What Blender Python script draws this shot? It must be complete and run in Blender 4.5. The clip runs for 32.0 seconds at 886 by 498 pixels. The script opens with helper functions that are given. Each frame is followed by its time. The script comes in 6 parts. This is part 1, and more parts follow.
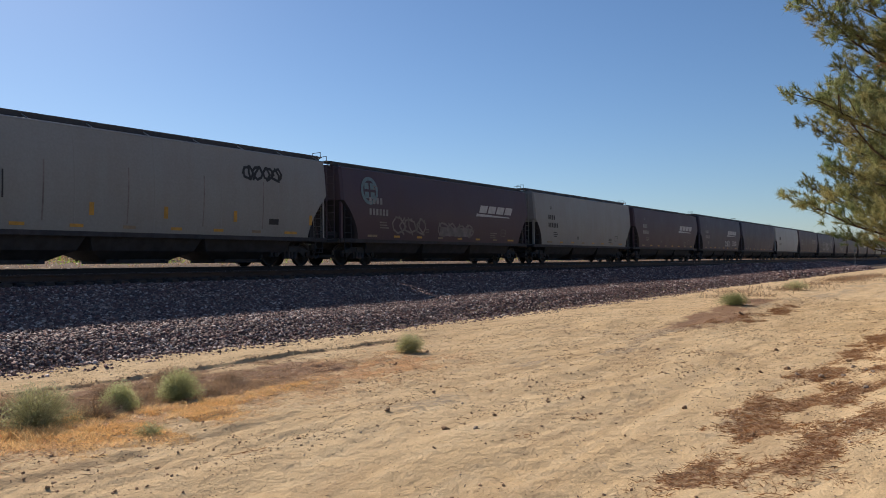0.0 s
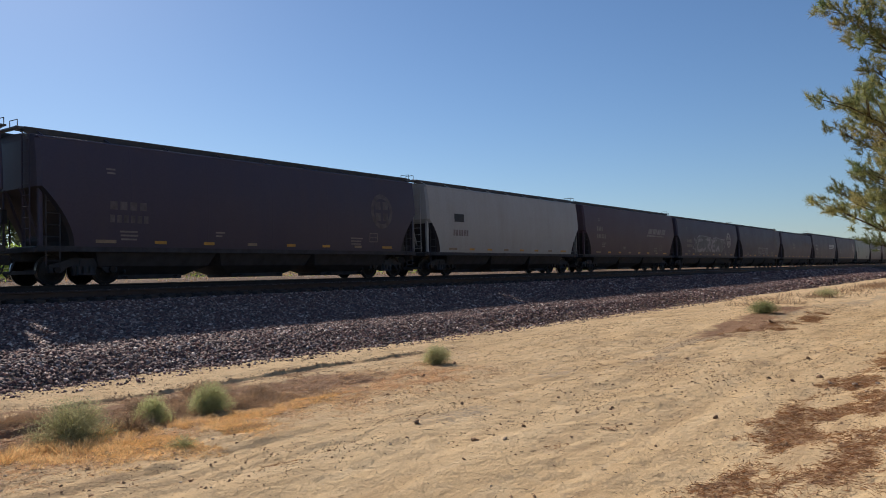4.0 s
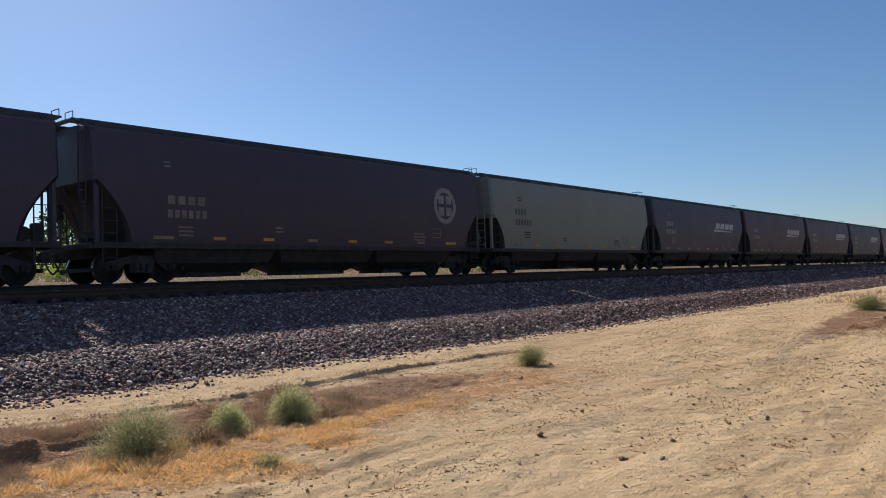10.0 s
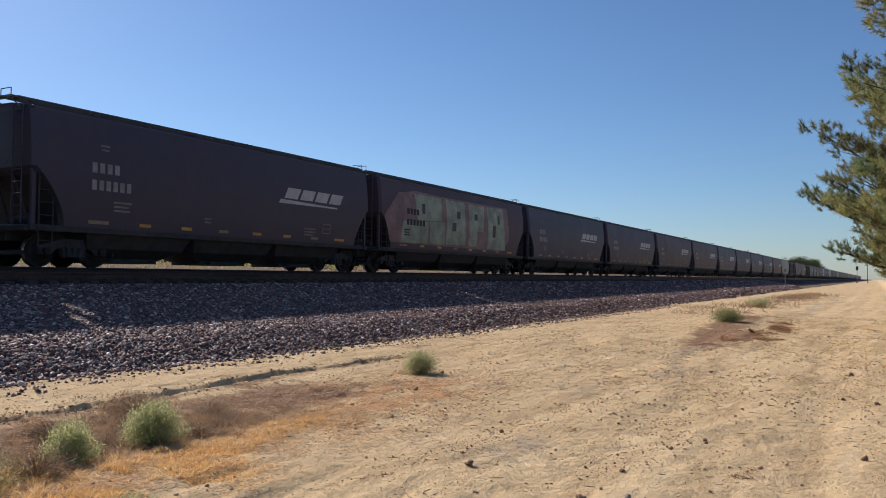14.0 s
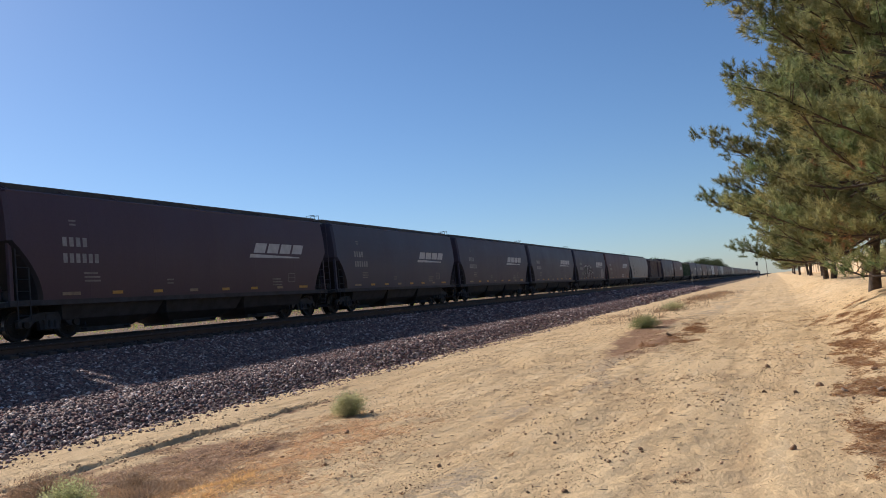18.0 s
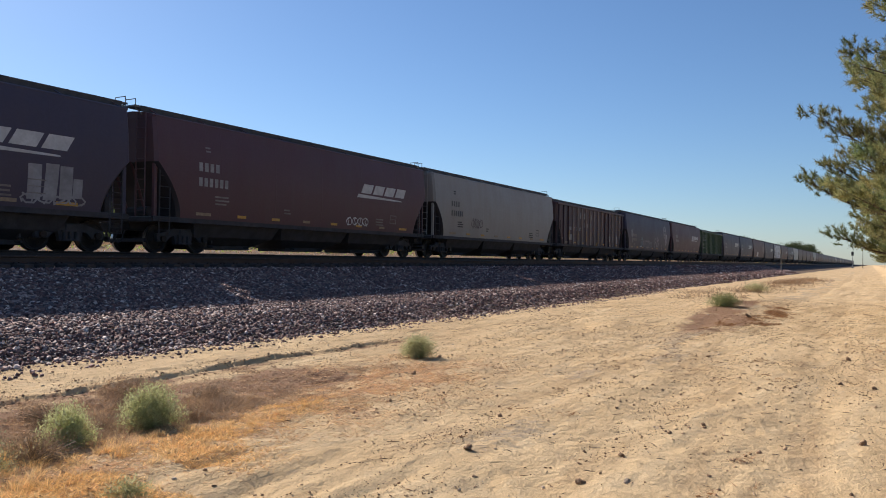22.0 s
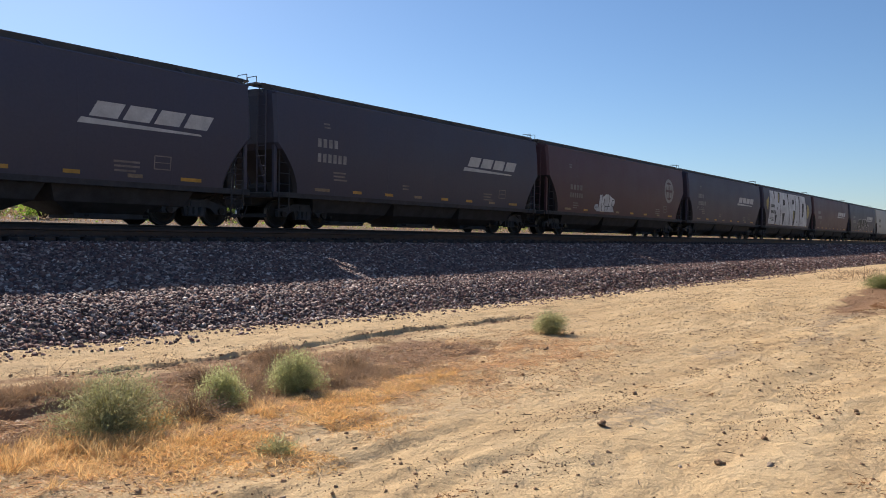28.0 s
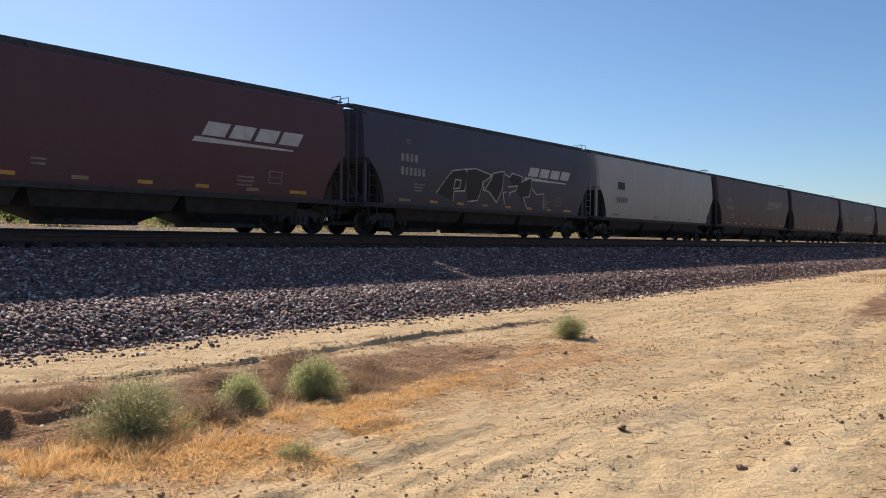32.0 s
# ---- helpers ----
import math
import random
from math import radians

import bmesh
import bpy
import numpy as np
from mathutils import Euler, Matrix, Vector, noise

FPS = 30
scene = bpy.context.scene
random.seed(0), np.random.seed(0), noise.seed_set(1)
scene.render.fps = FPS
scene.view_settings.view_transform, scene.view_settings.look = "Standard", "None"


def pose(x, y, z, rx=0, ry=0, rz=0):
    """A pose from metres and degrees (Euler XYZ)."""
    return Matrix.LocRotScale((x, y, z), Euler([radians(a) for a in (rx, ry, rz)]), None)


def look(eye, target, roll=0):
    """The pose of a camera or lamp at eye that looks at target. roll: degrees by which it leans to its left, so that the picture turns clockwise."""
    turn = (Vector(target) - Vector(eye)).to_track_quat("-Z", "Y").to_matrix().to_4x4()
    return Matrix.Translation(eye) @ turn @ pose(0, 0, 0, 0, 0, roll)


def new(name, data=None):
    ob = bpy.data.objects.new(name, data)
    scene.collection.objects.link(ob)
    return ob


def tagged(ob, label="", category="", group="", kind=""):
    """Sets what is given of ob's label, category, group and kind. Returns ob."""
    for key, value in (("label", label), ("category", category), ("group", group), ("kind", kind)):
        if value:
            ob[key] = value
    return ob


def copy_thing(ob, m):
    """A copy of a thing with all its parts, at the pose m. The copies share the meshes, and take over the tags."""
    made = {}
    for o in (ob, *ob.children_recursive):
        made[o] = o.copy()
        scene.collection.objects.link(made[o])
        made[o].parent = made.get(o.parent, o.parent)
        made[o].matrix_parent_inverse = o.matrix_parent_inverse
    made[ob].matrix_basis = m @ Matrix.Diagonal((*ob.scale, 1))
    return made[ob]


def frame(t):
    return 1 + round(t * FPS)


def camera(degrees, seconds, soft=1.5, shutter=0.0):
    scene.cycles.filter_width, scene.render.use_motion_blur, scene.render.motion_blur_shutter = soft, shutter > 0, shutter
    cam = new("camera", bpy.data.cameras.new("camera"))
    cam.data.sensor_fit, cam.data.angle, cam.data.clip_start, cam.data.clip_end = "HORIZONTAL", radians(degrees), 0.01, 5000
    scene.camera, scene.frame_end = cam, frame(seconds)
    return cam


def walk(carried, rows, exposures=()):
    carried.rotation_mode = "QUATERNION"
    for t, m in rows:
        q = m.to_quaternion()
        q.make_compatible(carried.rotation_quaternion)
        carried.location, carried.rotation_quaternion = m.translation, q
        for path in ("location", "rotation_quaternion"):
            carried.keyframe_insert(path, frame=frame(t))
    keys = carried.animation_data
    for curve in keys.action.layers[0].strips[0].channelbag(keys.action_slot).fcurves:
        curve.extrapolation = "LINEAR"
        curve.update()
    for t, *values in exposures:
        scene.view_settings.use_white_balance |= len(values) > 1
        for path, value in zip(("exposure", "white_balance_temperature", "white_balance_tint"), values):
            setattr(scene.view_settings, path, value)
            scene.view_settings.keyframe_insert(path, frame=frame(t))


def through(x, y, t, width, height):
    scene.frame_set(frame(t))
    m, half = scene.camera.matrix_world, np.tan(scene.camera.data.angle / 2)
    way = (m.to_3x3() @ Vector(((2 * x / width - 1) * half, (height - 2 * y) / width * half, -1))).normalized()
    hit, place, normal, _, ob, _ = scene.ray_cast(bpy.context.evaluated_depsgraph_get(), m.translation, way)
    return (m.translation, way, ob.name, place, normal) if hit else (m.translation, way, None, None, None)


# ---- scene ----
cam = camera(58.4, 32.0, soft=0.95)
PATH = [
    (0, (-9.324, -24.152, 0.147), (-7.666, -23.035, 0.181), -0.6),
    (0.5, (-9.385, -24.152, 0.183), (-7.726, -23.036, 0.226), -0.6),
    (1, (-9.38, -24.17, 0.182), (-7.741, -23.025, 0.219), -1.3),
    (1.5, (-9.36, -24.171, 0.178), (-7.746, -22.991, 0.219), -2.3),
    (2, (-9.366, -24.171, 0.184), (-7.751, -22.992, 0.238), -2.9),
    (2.5, (-9.357, -24.15, 0.176), (-7.742, -22.972, 0.237), -3.1),
    (3, (-9.357, -24.155, 0.172), (-7.764, -22.948, 0.23), -3.5),
    (3.5, (-9.372, -24.146, 0.168), (-7.773, -22.947, 0.236), -2.4),
    (4, (-9.371, -24.155, 0.153), (-7.749, -22.988, 0.216), -1.3),
    (4.5, (-9.347, -24.161, 0.16), (-7.71, -23.013, 0.199), -0.8),
    (6.5, (-9.381, -24.195, 0.164), (-7.738, -23.054, 0.184), -0.7),
    (7, (-9.369, -24.187, 0.157), (-7.721, -23.055, 0.182), -1.2),
    (7.5, (-9.345, -24.172, 0.168), (-7.686, -23.055, 0.204), -1.9),
    (8, (-9.302, -24.038, 0.12), (-7.653, -22.906, 0.13), -1.2),
    (8.5, (-9.096, -23.771, 0.074), (-7.5, -22.566, 0.053), -0.6),
    (9, (-8.939, -23.429, 0.055), (-7.425, -22.122, 0.076), -2.1),
    (9.5, (-8.756, -22.988, 0.023), (-7.234, -21.692, 0.05), -1.6),
    (10, (-8.592, -22.666, 0.001), (-7.047, -21.398, 0.07), -1.7),
    (10.5, (-8.42, -22.316, -0.009), (-6.844, -21.09, 0.102), -1.9),
    (11, (-8.254, -22.104, -0.019), (-6.644, -20.921, 0.071), -2.7),
    (11.5, (-8.117, -21.852, -0.006), (-6.495, -20.686, 0.094), -2.8),
    (12, (-8.0, -21.632, 0.006), (-6.348, -20.511, 0.127), -3.2),
    (12.5, (-7.947, -21.477, -0.013), (-6.304, -20.347, 0.147), -2.8),
    (13, (-7.848, -21.364, -0.029), (-6.202, -20.238, 0.125), -1.8),
    (13.5, (-7.831, -21.321, -0.036), (-6.117, -20.294, 0.067), -0.9),
    (14, (-7.839, -21.344, -0.034), (-6.085, -20.384, 0.032), 0.6),
    (14.5, (-7.842, -21.319, -0.019), (-6.071, -20.389, 0.022), 0.9),
    (16.5, (-7.778, -21.318, -0.047), (-5.971, -20.464, 0.03), 0.5),
    (17, (-7.777, -21.324, -0.034), (-5.96, -20.496, 0.077), -1.2),
    (17.5, (-7.728, -21.305, -0.022), (-5.897, -20.514, 0.122), -4.2),
    (18, (-7.732, -21.275, -0.026), (-5.888, -20.512, 0.113), -5.5),
    (18.5, (-7.745, -21.297, -0.011), (-5.897, -20.542, 0.123), -3.8),
    (19, (-7.742, -21.302, -0.016), (-5.874, -20.602, 0.12), -1.6),
    (19.5, (-7.74, -21.303, -0.023), (-5.855, -20.643, 0.078), -0.9),
    (20, (-7.765, -21.292, -0.03), (-5.88, -20.63, 0.05), -0.2),
    (20.5, (-7.773, -21.291, -0.023), (-5.903, -20.586, 0.046), -0.0),
    (21, (-7.784, -21.282, -0.028), (-5.944, -20.5, 0.02), 0.0),
    (21.5, (-7.802, -21.291, -0.028), (-5.996, -20.433, 0.009), 0.4),
    (22, (-7.807, -21.301, -0.039), (-6.048, -20.349, -0.012), 0.7),
    (22.5, (-7.844, -21.299, -0.036), (-6.146, -20.242, -0.013), 0.7),
    (23, (-7.868, -21.296, -0.045), (-6.237, -20.138, -0.015), 0.6),
    (23.5, (-7.873, -21.302, -0.044), (-6.293, -20.076, -0.005), 0.4),
    (24, (-7.874, -21.31, -0.05), (-6.319, -20.053, -0.019), 0.1),
    (24.5, (-7.868, -21.311, -0.047), (-6.338, -20.023, -0.034), -0.2),
    (25, (-7.868, -21.295, -0.052), (-6.35, -19.993, -0.052), 0.1),
    (25.5, (-7.865, -21.303, -0.055), (-6.336, -20.014, -0.06), 0.3),
    (27.5, (-7.851, -21.304, -0.057), (-6.274, -20.074, -0.091), 0.8),
    (28, (-7.845, -21.299, -0.067), (-6.267, -20.072, -0.102), 1.0),
    (28.5, (-7.841, -21.306, -0.064), (-6.259, -20.083, -0.107), 0.9),
    (29, (-7.845, -21.296, -0.063), (-6.267, -20.068, -0.113), 0.6),
    (29.5, (-7.849, -21.302, -0.063), (-6.289, -20.052, -0.118), 0.0),
    (30, (-7.85, -21.292, -0.068), (-6.301, -20.028, -0.122), 0.1),
    (30.5, (-7.85, -21.297, -0.068), (-6.305, -20.028, -0.115), 0.1),
    (31, (-7.853, -21.293, -0.071), (-6.311, -20.021, -0.11), 0.3),
    (31.5, (-7.874, -21.303, -0.066), (-6.333, -20.028, -0.094), 0.3),
    (32, (-7.859, -21.299, -0.068), (-6.308, -20.037, -0.092), 0.7),
]
LIGHT = [(0, -0.03, 6130, 11), (4.5, -0.09, 6130, 11), (7, -0.08, 6090, 11), (9, -0.14, 6050, 11), (10, -0.06, 6000, 11), (11, -0.04, 5980, 11), (13, 0.0, 5930, 11), (14.5, 0.05, 5900, 11), (19, 0.10, 5930, 11), (21, 0.14, 6000, 11), (22, 0.22, 6050, 11), (25, 0.28, 6100, 11), (28, 0.28, 6220, 11), (32, 0.28, 6240, 11)]
walk(cam, [(t, look(e, a, r)) for t, e, a, r in PATH], LIGHT)

# ---- world, sun, exposure ----
SUN_AZ, SUN_EL = 68.0, 32.7          # degrees from the track's direction, and above the horizon
world = bpy.data.worlds.new("sky_world")
world.use_nodes = True
scene.world = world
wn, wl = world.node_tree.nodes, world.node_tree.links
sky = wn.new("ShaderNodeTexSky")
sky.sky_type = 'NISHITA'
sky.sun_disc = False
sky.sun_elevation = radians(SUN_EL)
sky.sun_rotation = radians(90.0 - SUN_AZ)
sky.altitude = 120.0
sky.air_density = 1.0
sky.dust_density = 0.27
sky.ozone_density = 5.4
wl.new(sky.outputs[0], wn["Background"].inputs[0])
wn["Background"].inputs[1].default_value = 0.087
sun_data = bpy.data.lights.new("sun", 'SUN')
sun_data.energy = 5.0
sun_data.angle = radians(0.53)
sun_data.color = (1.0, 0.90, 0.765)
sun = new("sun", sun_data)
_sd = Vector((math.cos(radians(SUN_AZ)) * math.cos(radians(SUN_EL)), math.sin(radians(SUN_AZ)) * math.cos(radians(SUN_EL)), math.sin(radians(SUN_EL))))
sun.matrix_world = look(_sd * 60, (0, 0, 0))
sun.location.z += 30


# ---- materials ----
def mat(name, base, rough=0.8, metal=0.0, var=0.25, scale=6.0, fine=60.0, bump=0.3, spec=0.5, other=None, rand=0.0):
    """A painted or natural surface: two scales of colour variation, fine relief, a change from piece to piece."""
    m = bpy.data.materials.new(name)
    m.use_nodes = True
    n, l = m.node_tree.nodes, m.node_tree.links
    b = n["Principled BSDF"]
    b.inputs["Roughness"].default_value = rough
    b.inputs["Metallic"].default_value = metal
    b.inputs["Specular IOR Level"].default_value = spec
    tc = n.new("ShaderNodeTexCoord")
    big = n.new("ShaderNodeTexNoise")
    big.inputs["Scale"].default_value = scale
    big.inputs["Detail"].default_value = 5.0
    small = n.new("ShaderNodeTexNoise")
    small.inputs["Scale"].default_value = fine
    small.inputs["Detail"].default_value = 3.0
    l.new(tc.outputs["Object"], big.inputs["Vector"])
    l.new(tc.outputs["Object"], small.inputs["Vector"])
    ramp = n.new("ShaderNodeMix")
    ramp.data_type = 'RGBA'
    second = other if other else tuple(c * (1 - var) for c in base)
    ramp.inputs["A"].default_value = (*second, 1)
    ramp.inputs["B"].default_value = (*[min(1.0, c * (1 + var * 0.5)) for c in base], 1)
    mr = n.new("ShaderNodeMapRange")
    mr.inputs["From Min"].default_value = 0.32
    mr.inputs["From Max"].default_value = 0.68
    l.new(big.outputs["Fac"], mr.inputs["Value"])
    l.new(mr.outputs[0], ramp.inputs["Factor"])
    hsv = n.new("ShaderNodeHueSaturation")
    l.new(ramp.outputs["Result"], hsv.inputs["Color"])
    val = n.new("ShaderNodeMapRange")
    val.inputs["To Min"].default_value = 1 - var * 0.8
    val.inputs["To Max"].default_value = 1 + var * 0.8
    l.new(small.outputs["Fac"], val.inputs["Value"])
    if rand > 0:
        info = n.new("ShaderNodeObjectInfo")
        geo = n.new("ShaderNodeNewGeometry")
        add = n.new("ShaderNodeMath")
        add.operation = 'ADD'
        l.new(info.outputs["Random"], add.inputs[0])
        l.new(geo.outputs["Random Per Island"], add.inputs[1])
        r2 = n.new("ShaderNodeMapRange")
        r2.inputs["From Max"].default_value = 2.0
        r2.inputs["To Min"].default_value = 1 - rand
        r2.inputs["To Max"].default_value = 1 + rand
        l.new(add.outputs[0], r2.inputs["Value"])
        mul = n.new("ShaderNodeMath")
        mul.operation = 'MULTIPLY'
        l.new(r2.outputs[0], mul.inputs[0])
        l.new(val.outputs[0], mul.inputs[1])
        l.new(mul.outputs[0], hsv.inputs["Value"])
    else:
        l.new(val.outputs[0], hsv.inputs["Value"])
    l.new(hsv.outputs[0], b.inputs["Base Color"])
    if bump > 0:
        bp = n.new("ShaderNodeBump")
        bp.inputs["Strength"].default_value = bump
        bp.inputs["Distance"].default_value = 0.02
        l.new(small.outputs["Fac"], bp.inputs["Height"])
        l.new(bp.outputs[0], b.inputs["Normal"])
    return m


def car_paint(name, base, dust=(0.092, 0.069, 0.064), dirty=0.3, rough=0.46):
    """Weathered freight-car paint: vertical streaks of rust and dust, dirt that thickens in patches."""
    m = bpy.data.materials.new(name)
    m.use_nodes = True
    n, l = m.node_tree.nodes, m.node_tree.links
    b = n["Principled BSDF"]
    b.inputs["Roughness"].default_value = rough
    tc = n.new("ShaderNodeTexCoord")
    info = n.new("ShaderNodeObjectInfo")
    shift = n.new("ShaderNodeVectorMath")
    shift.operation = 'MULTIPLY_ADD'
    shift.inputs[1].default_value = (1, 1, 1)
    comb = n.new("ShaderNodeCombineXYZ")
    r = n.new("ShaderNodeMath")
    r.operation = 'MULTIPLY'
    r.inputs[1].default_value = 90.0
    l.new(info.outputs["Random"], r.inputs[0])
    l.new(r.outputs[0], comb.inputs[0])
    l.new(tc.outputs["Object"], shift.inputs[0])
    l.new(comb.outputs[0], shift.inputs[2])
    mp = n.new("ShaderNodeMapping")
    mp.inputs["Scale"].default_value = (1.7, 1.7, 0.25)
    l.new(shift.outputs[0], mp.inputs["Vector"])
    streak = n.new("ShaderNodeTexNoise")
    streak.inputs["Scale"].default_value = 1.6
    streak.inputs["Detail"].default_value = 6.0
    l.new(mp.outputs[0], streak.inputs["Vector"])
    patch = n.new("ShaderNodeTexNoise")
    patch.inputs["Scale"].default_value = 0.55
    patch.inputs["Detail"].default_value = 8.0
    patch.inputs["Roughness"].default_value = 0.65
    l.new(shift.outputs[0], patch.inputs["Vector"])
    fine = n.new("ShaderNodeTexNoise")
    fine.inputs["Scale"].default_value = 14.0
    fine.inputs["Detail"].default_value = 4.0
    l.new(shift.outputs[0], fine.inputs["Vector"])
    mul = n.new("ShaderNodeMath")
    mul.operation = 'MULTIPLY'
    l.new(streak.outputs["Fac"], mul.inputs[0])
    l.new(patch.outputs["Fac"], mul.inputs[1])
    mr = n.new("ShaderNodeMapRange")
    mr.inputs["From Min"].default_value = 0.16
    mr.inputs["From Max"].default_value = 0.42
    mr.inputs["To Max"].default_value = dirty
    l.new(mul.outputs[0], mr.inputs["Value"])
    mix = n.new("ShaderNodeMix")
    mix.data_type = 'RGBA'
    mix.inputs["A"].default_value = (*base, 1)
    mix.inputs["B"].default_value = (*dust, 1)
    l.new(mr.outputs[0], mix.inputs["Factor"])
    hsv = n.new("ShaderNodeHueSaturation")
    val = n.new("ShaderNodeMapRange")
    val.inputs["To Min"].default_value = 0.85
    val.inputs["To Max"].default_value = 1.15
    l.new(fine.outputs["Fac"], val.inputs["Value"])
    l.new(val.outputs[0], hsv.inputs["Value"])
    l.new(mix.outputs["Result"], hsv.inputs["Color"])
    l.new(hsv.outputs[0], b.inputs["Base Color"])
    rr = n.new("ShaderNodeMapRange")
    rr.inputs["To Min"].default_value = rough - 0.12
    rr.inputs["To Max"].default_value = rough + 0.25
    l.new(patch.outputs["Fac"], rr.inputs["Value"])
    l.new(rr.outputs[0], b.inputs["Roughness"])
    bp = n.new("ShaderNodeBump")
    bp.inputs["Strength"].default_value = 0.12
    bp.inputs["Distance"].default_value = 0.02
    l.new(patch.outputs["Fac"], bp.inputs["Height"])
    l.new(bp.outputs[0], b.inputs["Normal"])
    return m


def ground_material():
    """Dry sandy soil; the mesh carries how much litter, dry straw and fine gravel lies where."""
    m = bpy.data.materials.new("sandy_soil")
    m.use_nodes = True
    n, l = m.node_tree.nodes, m.node_tree.links
    b = n["Principled BSDF"]
    b.inputs["Roughness"].default_value = 0.95
    b.inputs["Specular IOR Level"].default_value = 0.15
    geo = n.new("ShaderNodeNewGeometry")

    def tex(scale, detail=6.0, rough=0.6):
        t = n.new("ShaderNodeTexNoise")
        t.inputs["Scale"].default_value = scale
        t.inputs["Detail"].default_value = detail
        t.inputs["Roughness"].default_value = rough
        l.new(geo.outputs["Position"], t.inputs["Vector"])
        return t

    def rng_map(src, a, c, lo=0.0, hi=1.0):
        r = n.new("ShaderNodeMapRange")
        r.inputs["From Min"].default_value = a
        r.inputs["From Max"].default_value = c
        r.inputs["To Min"].default_value = lo
        r.inputs["To Max"].default_value = hi
        l.new(src, r.inputs["Value"])
        return r.outputs[0]

    def blend(fac, a, c):
        x = n.new("ShaderNodeMix")
        x.data_type = 'RGBA'
        if isinstance(a, tuple):
            x.inputs["A"].default_value = (*a, 1)
        else:
            l.new(a, x.inputs["A"])
        x.inputs["B"].default_value = (*c, 1)
        l.new(fac, x.inputs["Factor"])
        return x.outputs["Result"]

    def attr(name):
        a = n.new("ShaderNodeAttribute")
        a.attribute_name = name
        return a.outputs["Fac"]

    def mask(name, t, lo=0.35, hi=0.62):
        """A stain with a ragged edge, from the mesh's own amount and a noise."""
        s = n.new("ShaderNodeMath")
        s.operation = 'ADD'
        l.new(attr(name), s.inputs[0])
        l.new(t.outputs["Fac"], s.inputs[1])
        return rng_map(s.outputs[0], lo + 0.5, hi + 0.5)

    wide, mid, fine, grit = tex(0.35), tex(2.2, 8.0, 0.68), tex(11.0), tex(75.0, 4.0, 0.7)
    col = blend(rng_map(wide.outputs["Fac"], 0.35, 0.65), (0.70, 0.474, 0.245), (0.78, 0.550, 0.298))
    col = blend(rng_map(mid.outputs["Fac"], 0.50, 0.70, 0, 0.55), col, (0.80, 0.58, 0.335))
    clump = tex(1.1, 10.0, 0.74)
    col = blend(rng_map(clump.outputs["Fac"], 0.49, 0.64, 0, 0.55), col, (0.50, 0.345, 0.19))
    drag = tex(1.0, 9.0, 0.72)
    along = n.new("ShaderNodeMapping")
    along.inputs["Scale"].default_value = (0.42, 2.9, 1.0)
    along.inputs["Rotation"].default_value = (0, 0, 0.05)
    l.new(geo.outputs["Position"], along.inputs["Vector"])
    l.new(along.outputs[0], drag.inputs["Vector"])
    col = blend(rng_map(drag.outputs["Fac"], 0.51, 0.64, 0, 0.58), col, (0.45, 0.285, 0.145))
    col = blend(rng_map(drag.outputs["Fac"], 0.47, 0.33, 0, 0.45), col, (0.86, 0.65, 0.39))
    speck = tex(26.0, 5.0, 0.75)
    col = blend(rng_map(speck.outputs["Fac"], 0.58, 0.68, 0, 0.38), col, (0.38, 0.245, 0.135))
    mote = tex(7.0, 9.0, 0.82)
    col = blend(rng_map(mote.outputs["Fac"], 0.635, 0.70, 0, 0.55), col, (0.32, 0.195, 0.105))
    col = blend(mask("gravel", fine, 0.45, 0.75), col, (0.45, 0.335, 0.22))
    col = blend(mask("straw", fine), col, (0.50, 0.335, 0.17))
    col = blend(mask("mud", mid, 0.34, 0.62), col, (0.34, 0.195, 0.108))
    col = blend(mask("litter", fine, 0.36, 0.66), col, (0.285, 0.155, 0.08))
    col = blend(mask("field", mid, 0.3, 0.7), col, (0.20, 0.128, 0.082))
    hsv = n.new("ShaderNodeHueSaturation")
    l.new(rng_map(grit.outputs["Fac"], 0.28, 0.72, 0.85, 1.16), hsv.inputs["Value"])
    l.new(col, hsv.inputs["Color"])
    l.new(hsv.outputs[0], b.inputs["Base Color"])
    add = n.new("ShaderNodeMath")
    add.operation = 'ADD'
    l.new(fine.outputs["Fac"], add.inputs[0])
    l.new(rng_map(grit.outputs["Fac"], 0, 1, 0, 0.6), add.inputs[1])
    lump = n.new("ShaderNodeMath")
    lump.operation = 'ADD'
    l.new(rng_map(tex(5.0, 6.0, 0.7).outputs["Fac"], 0.25, 0.75, 0, 1.7), lump.inputs[0])
    l.new(add.outputs[0], lump.inputs[1])
    bp = n.new("ShaderNodeBump")
    bp.inputs["Strength"].default_value = 0.75
    bp.inputs["Distance"].default_value = 0.03
    l.new(lump.outputs[0], bp.inputs["Height"])
    l.new(bp.outputs[0], b.inputs["Normal"])
    return m


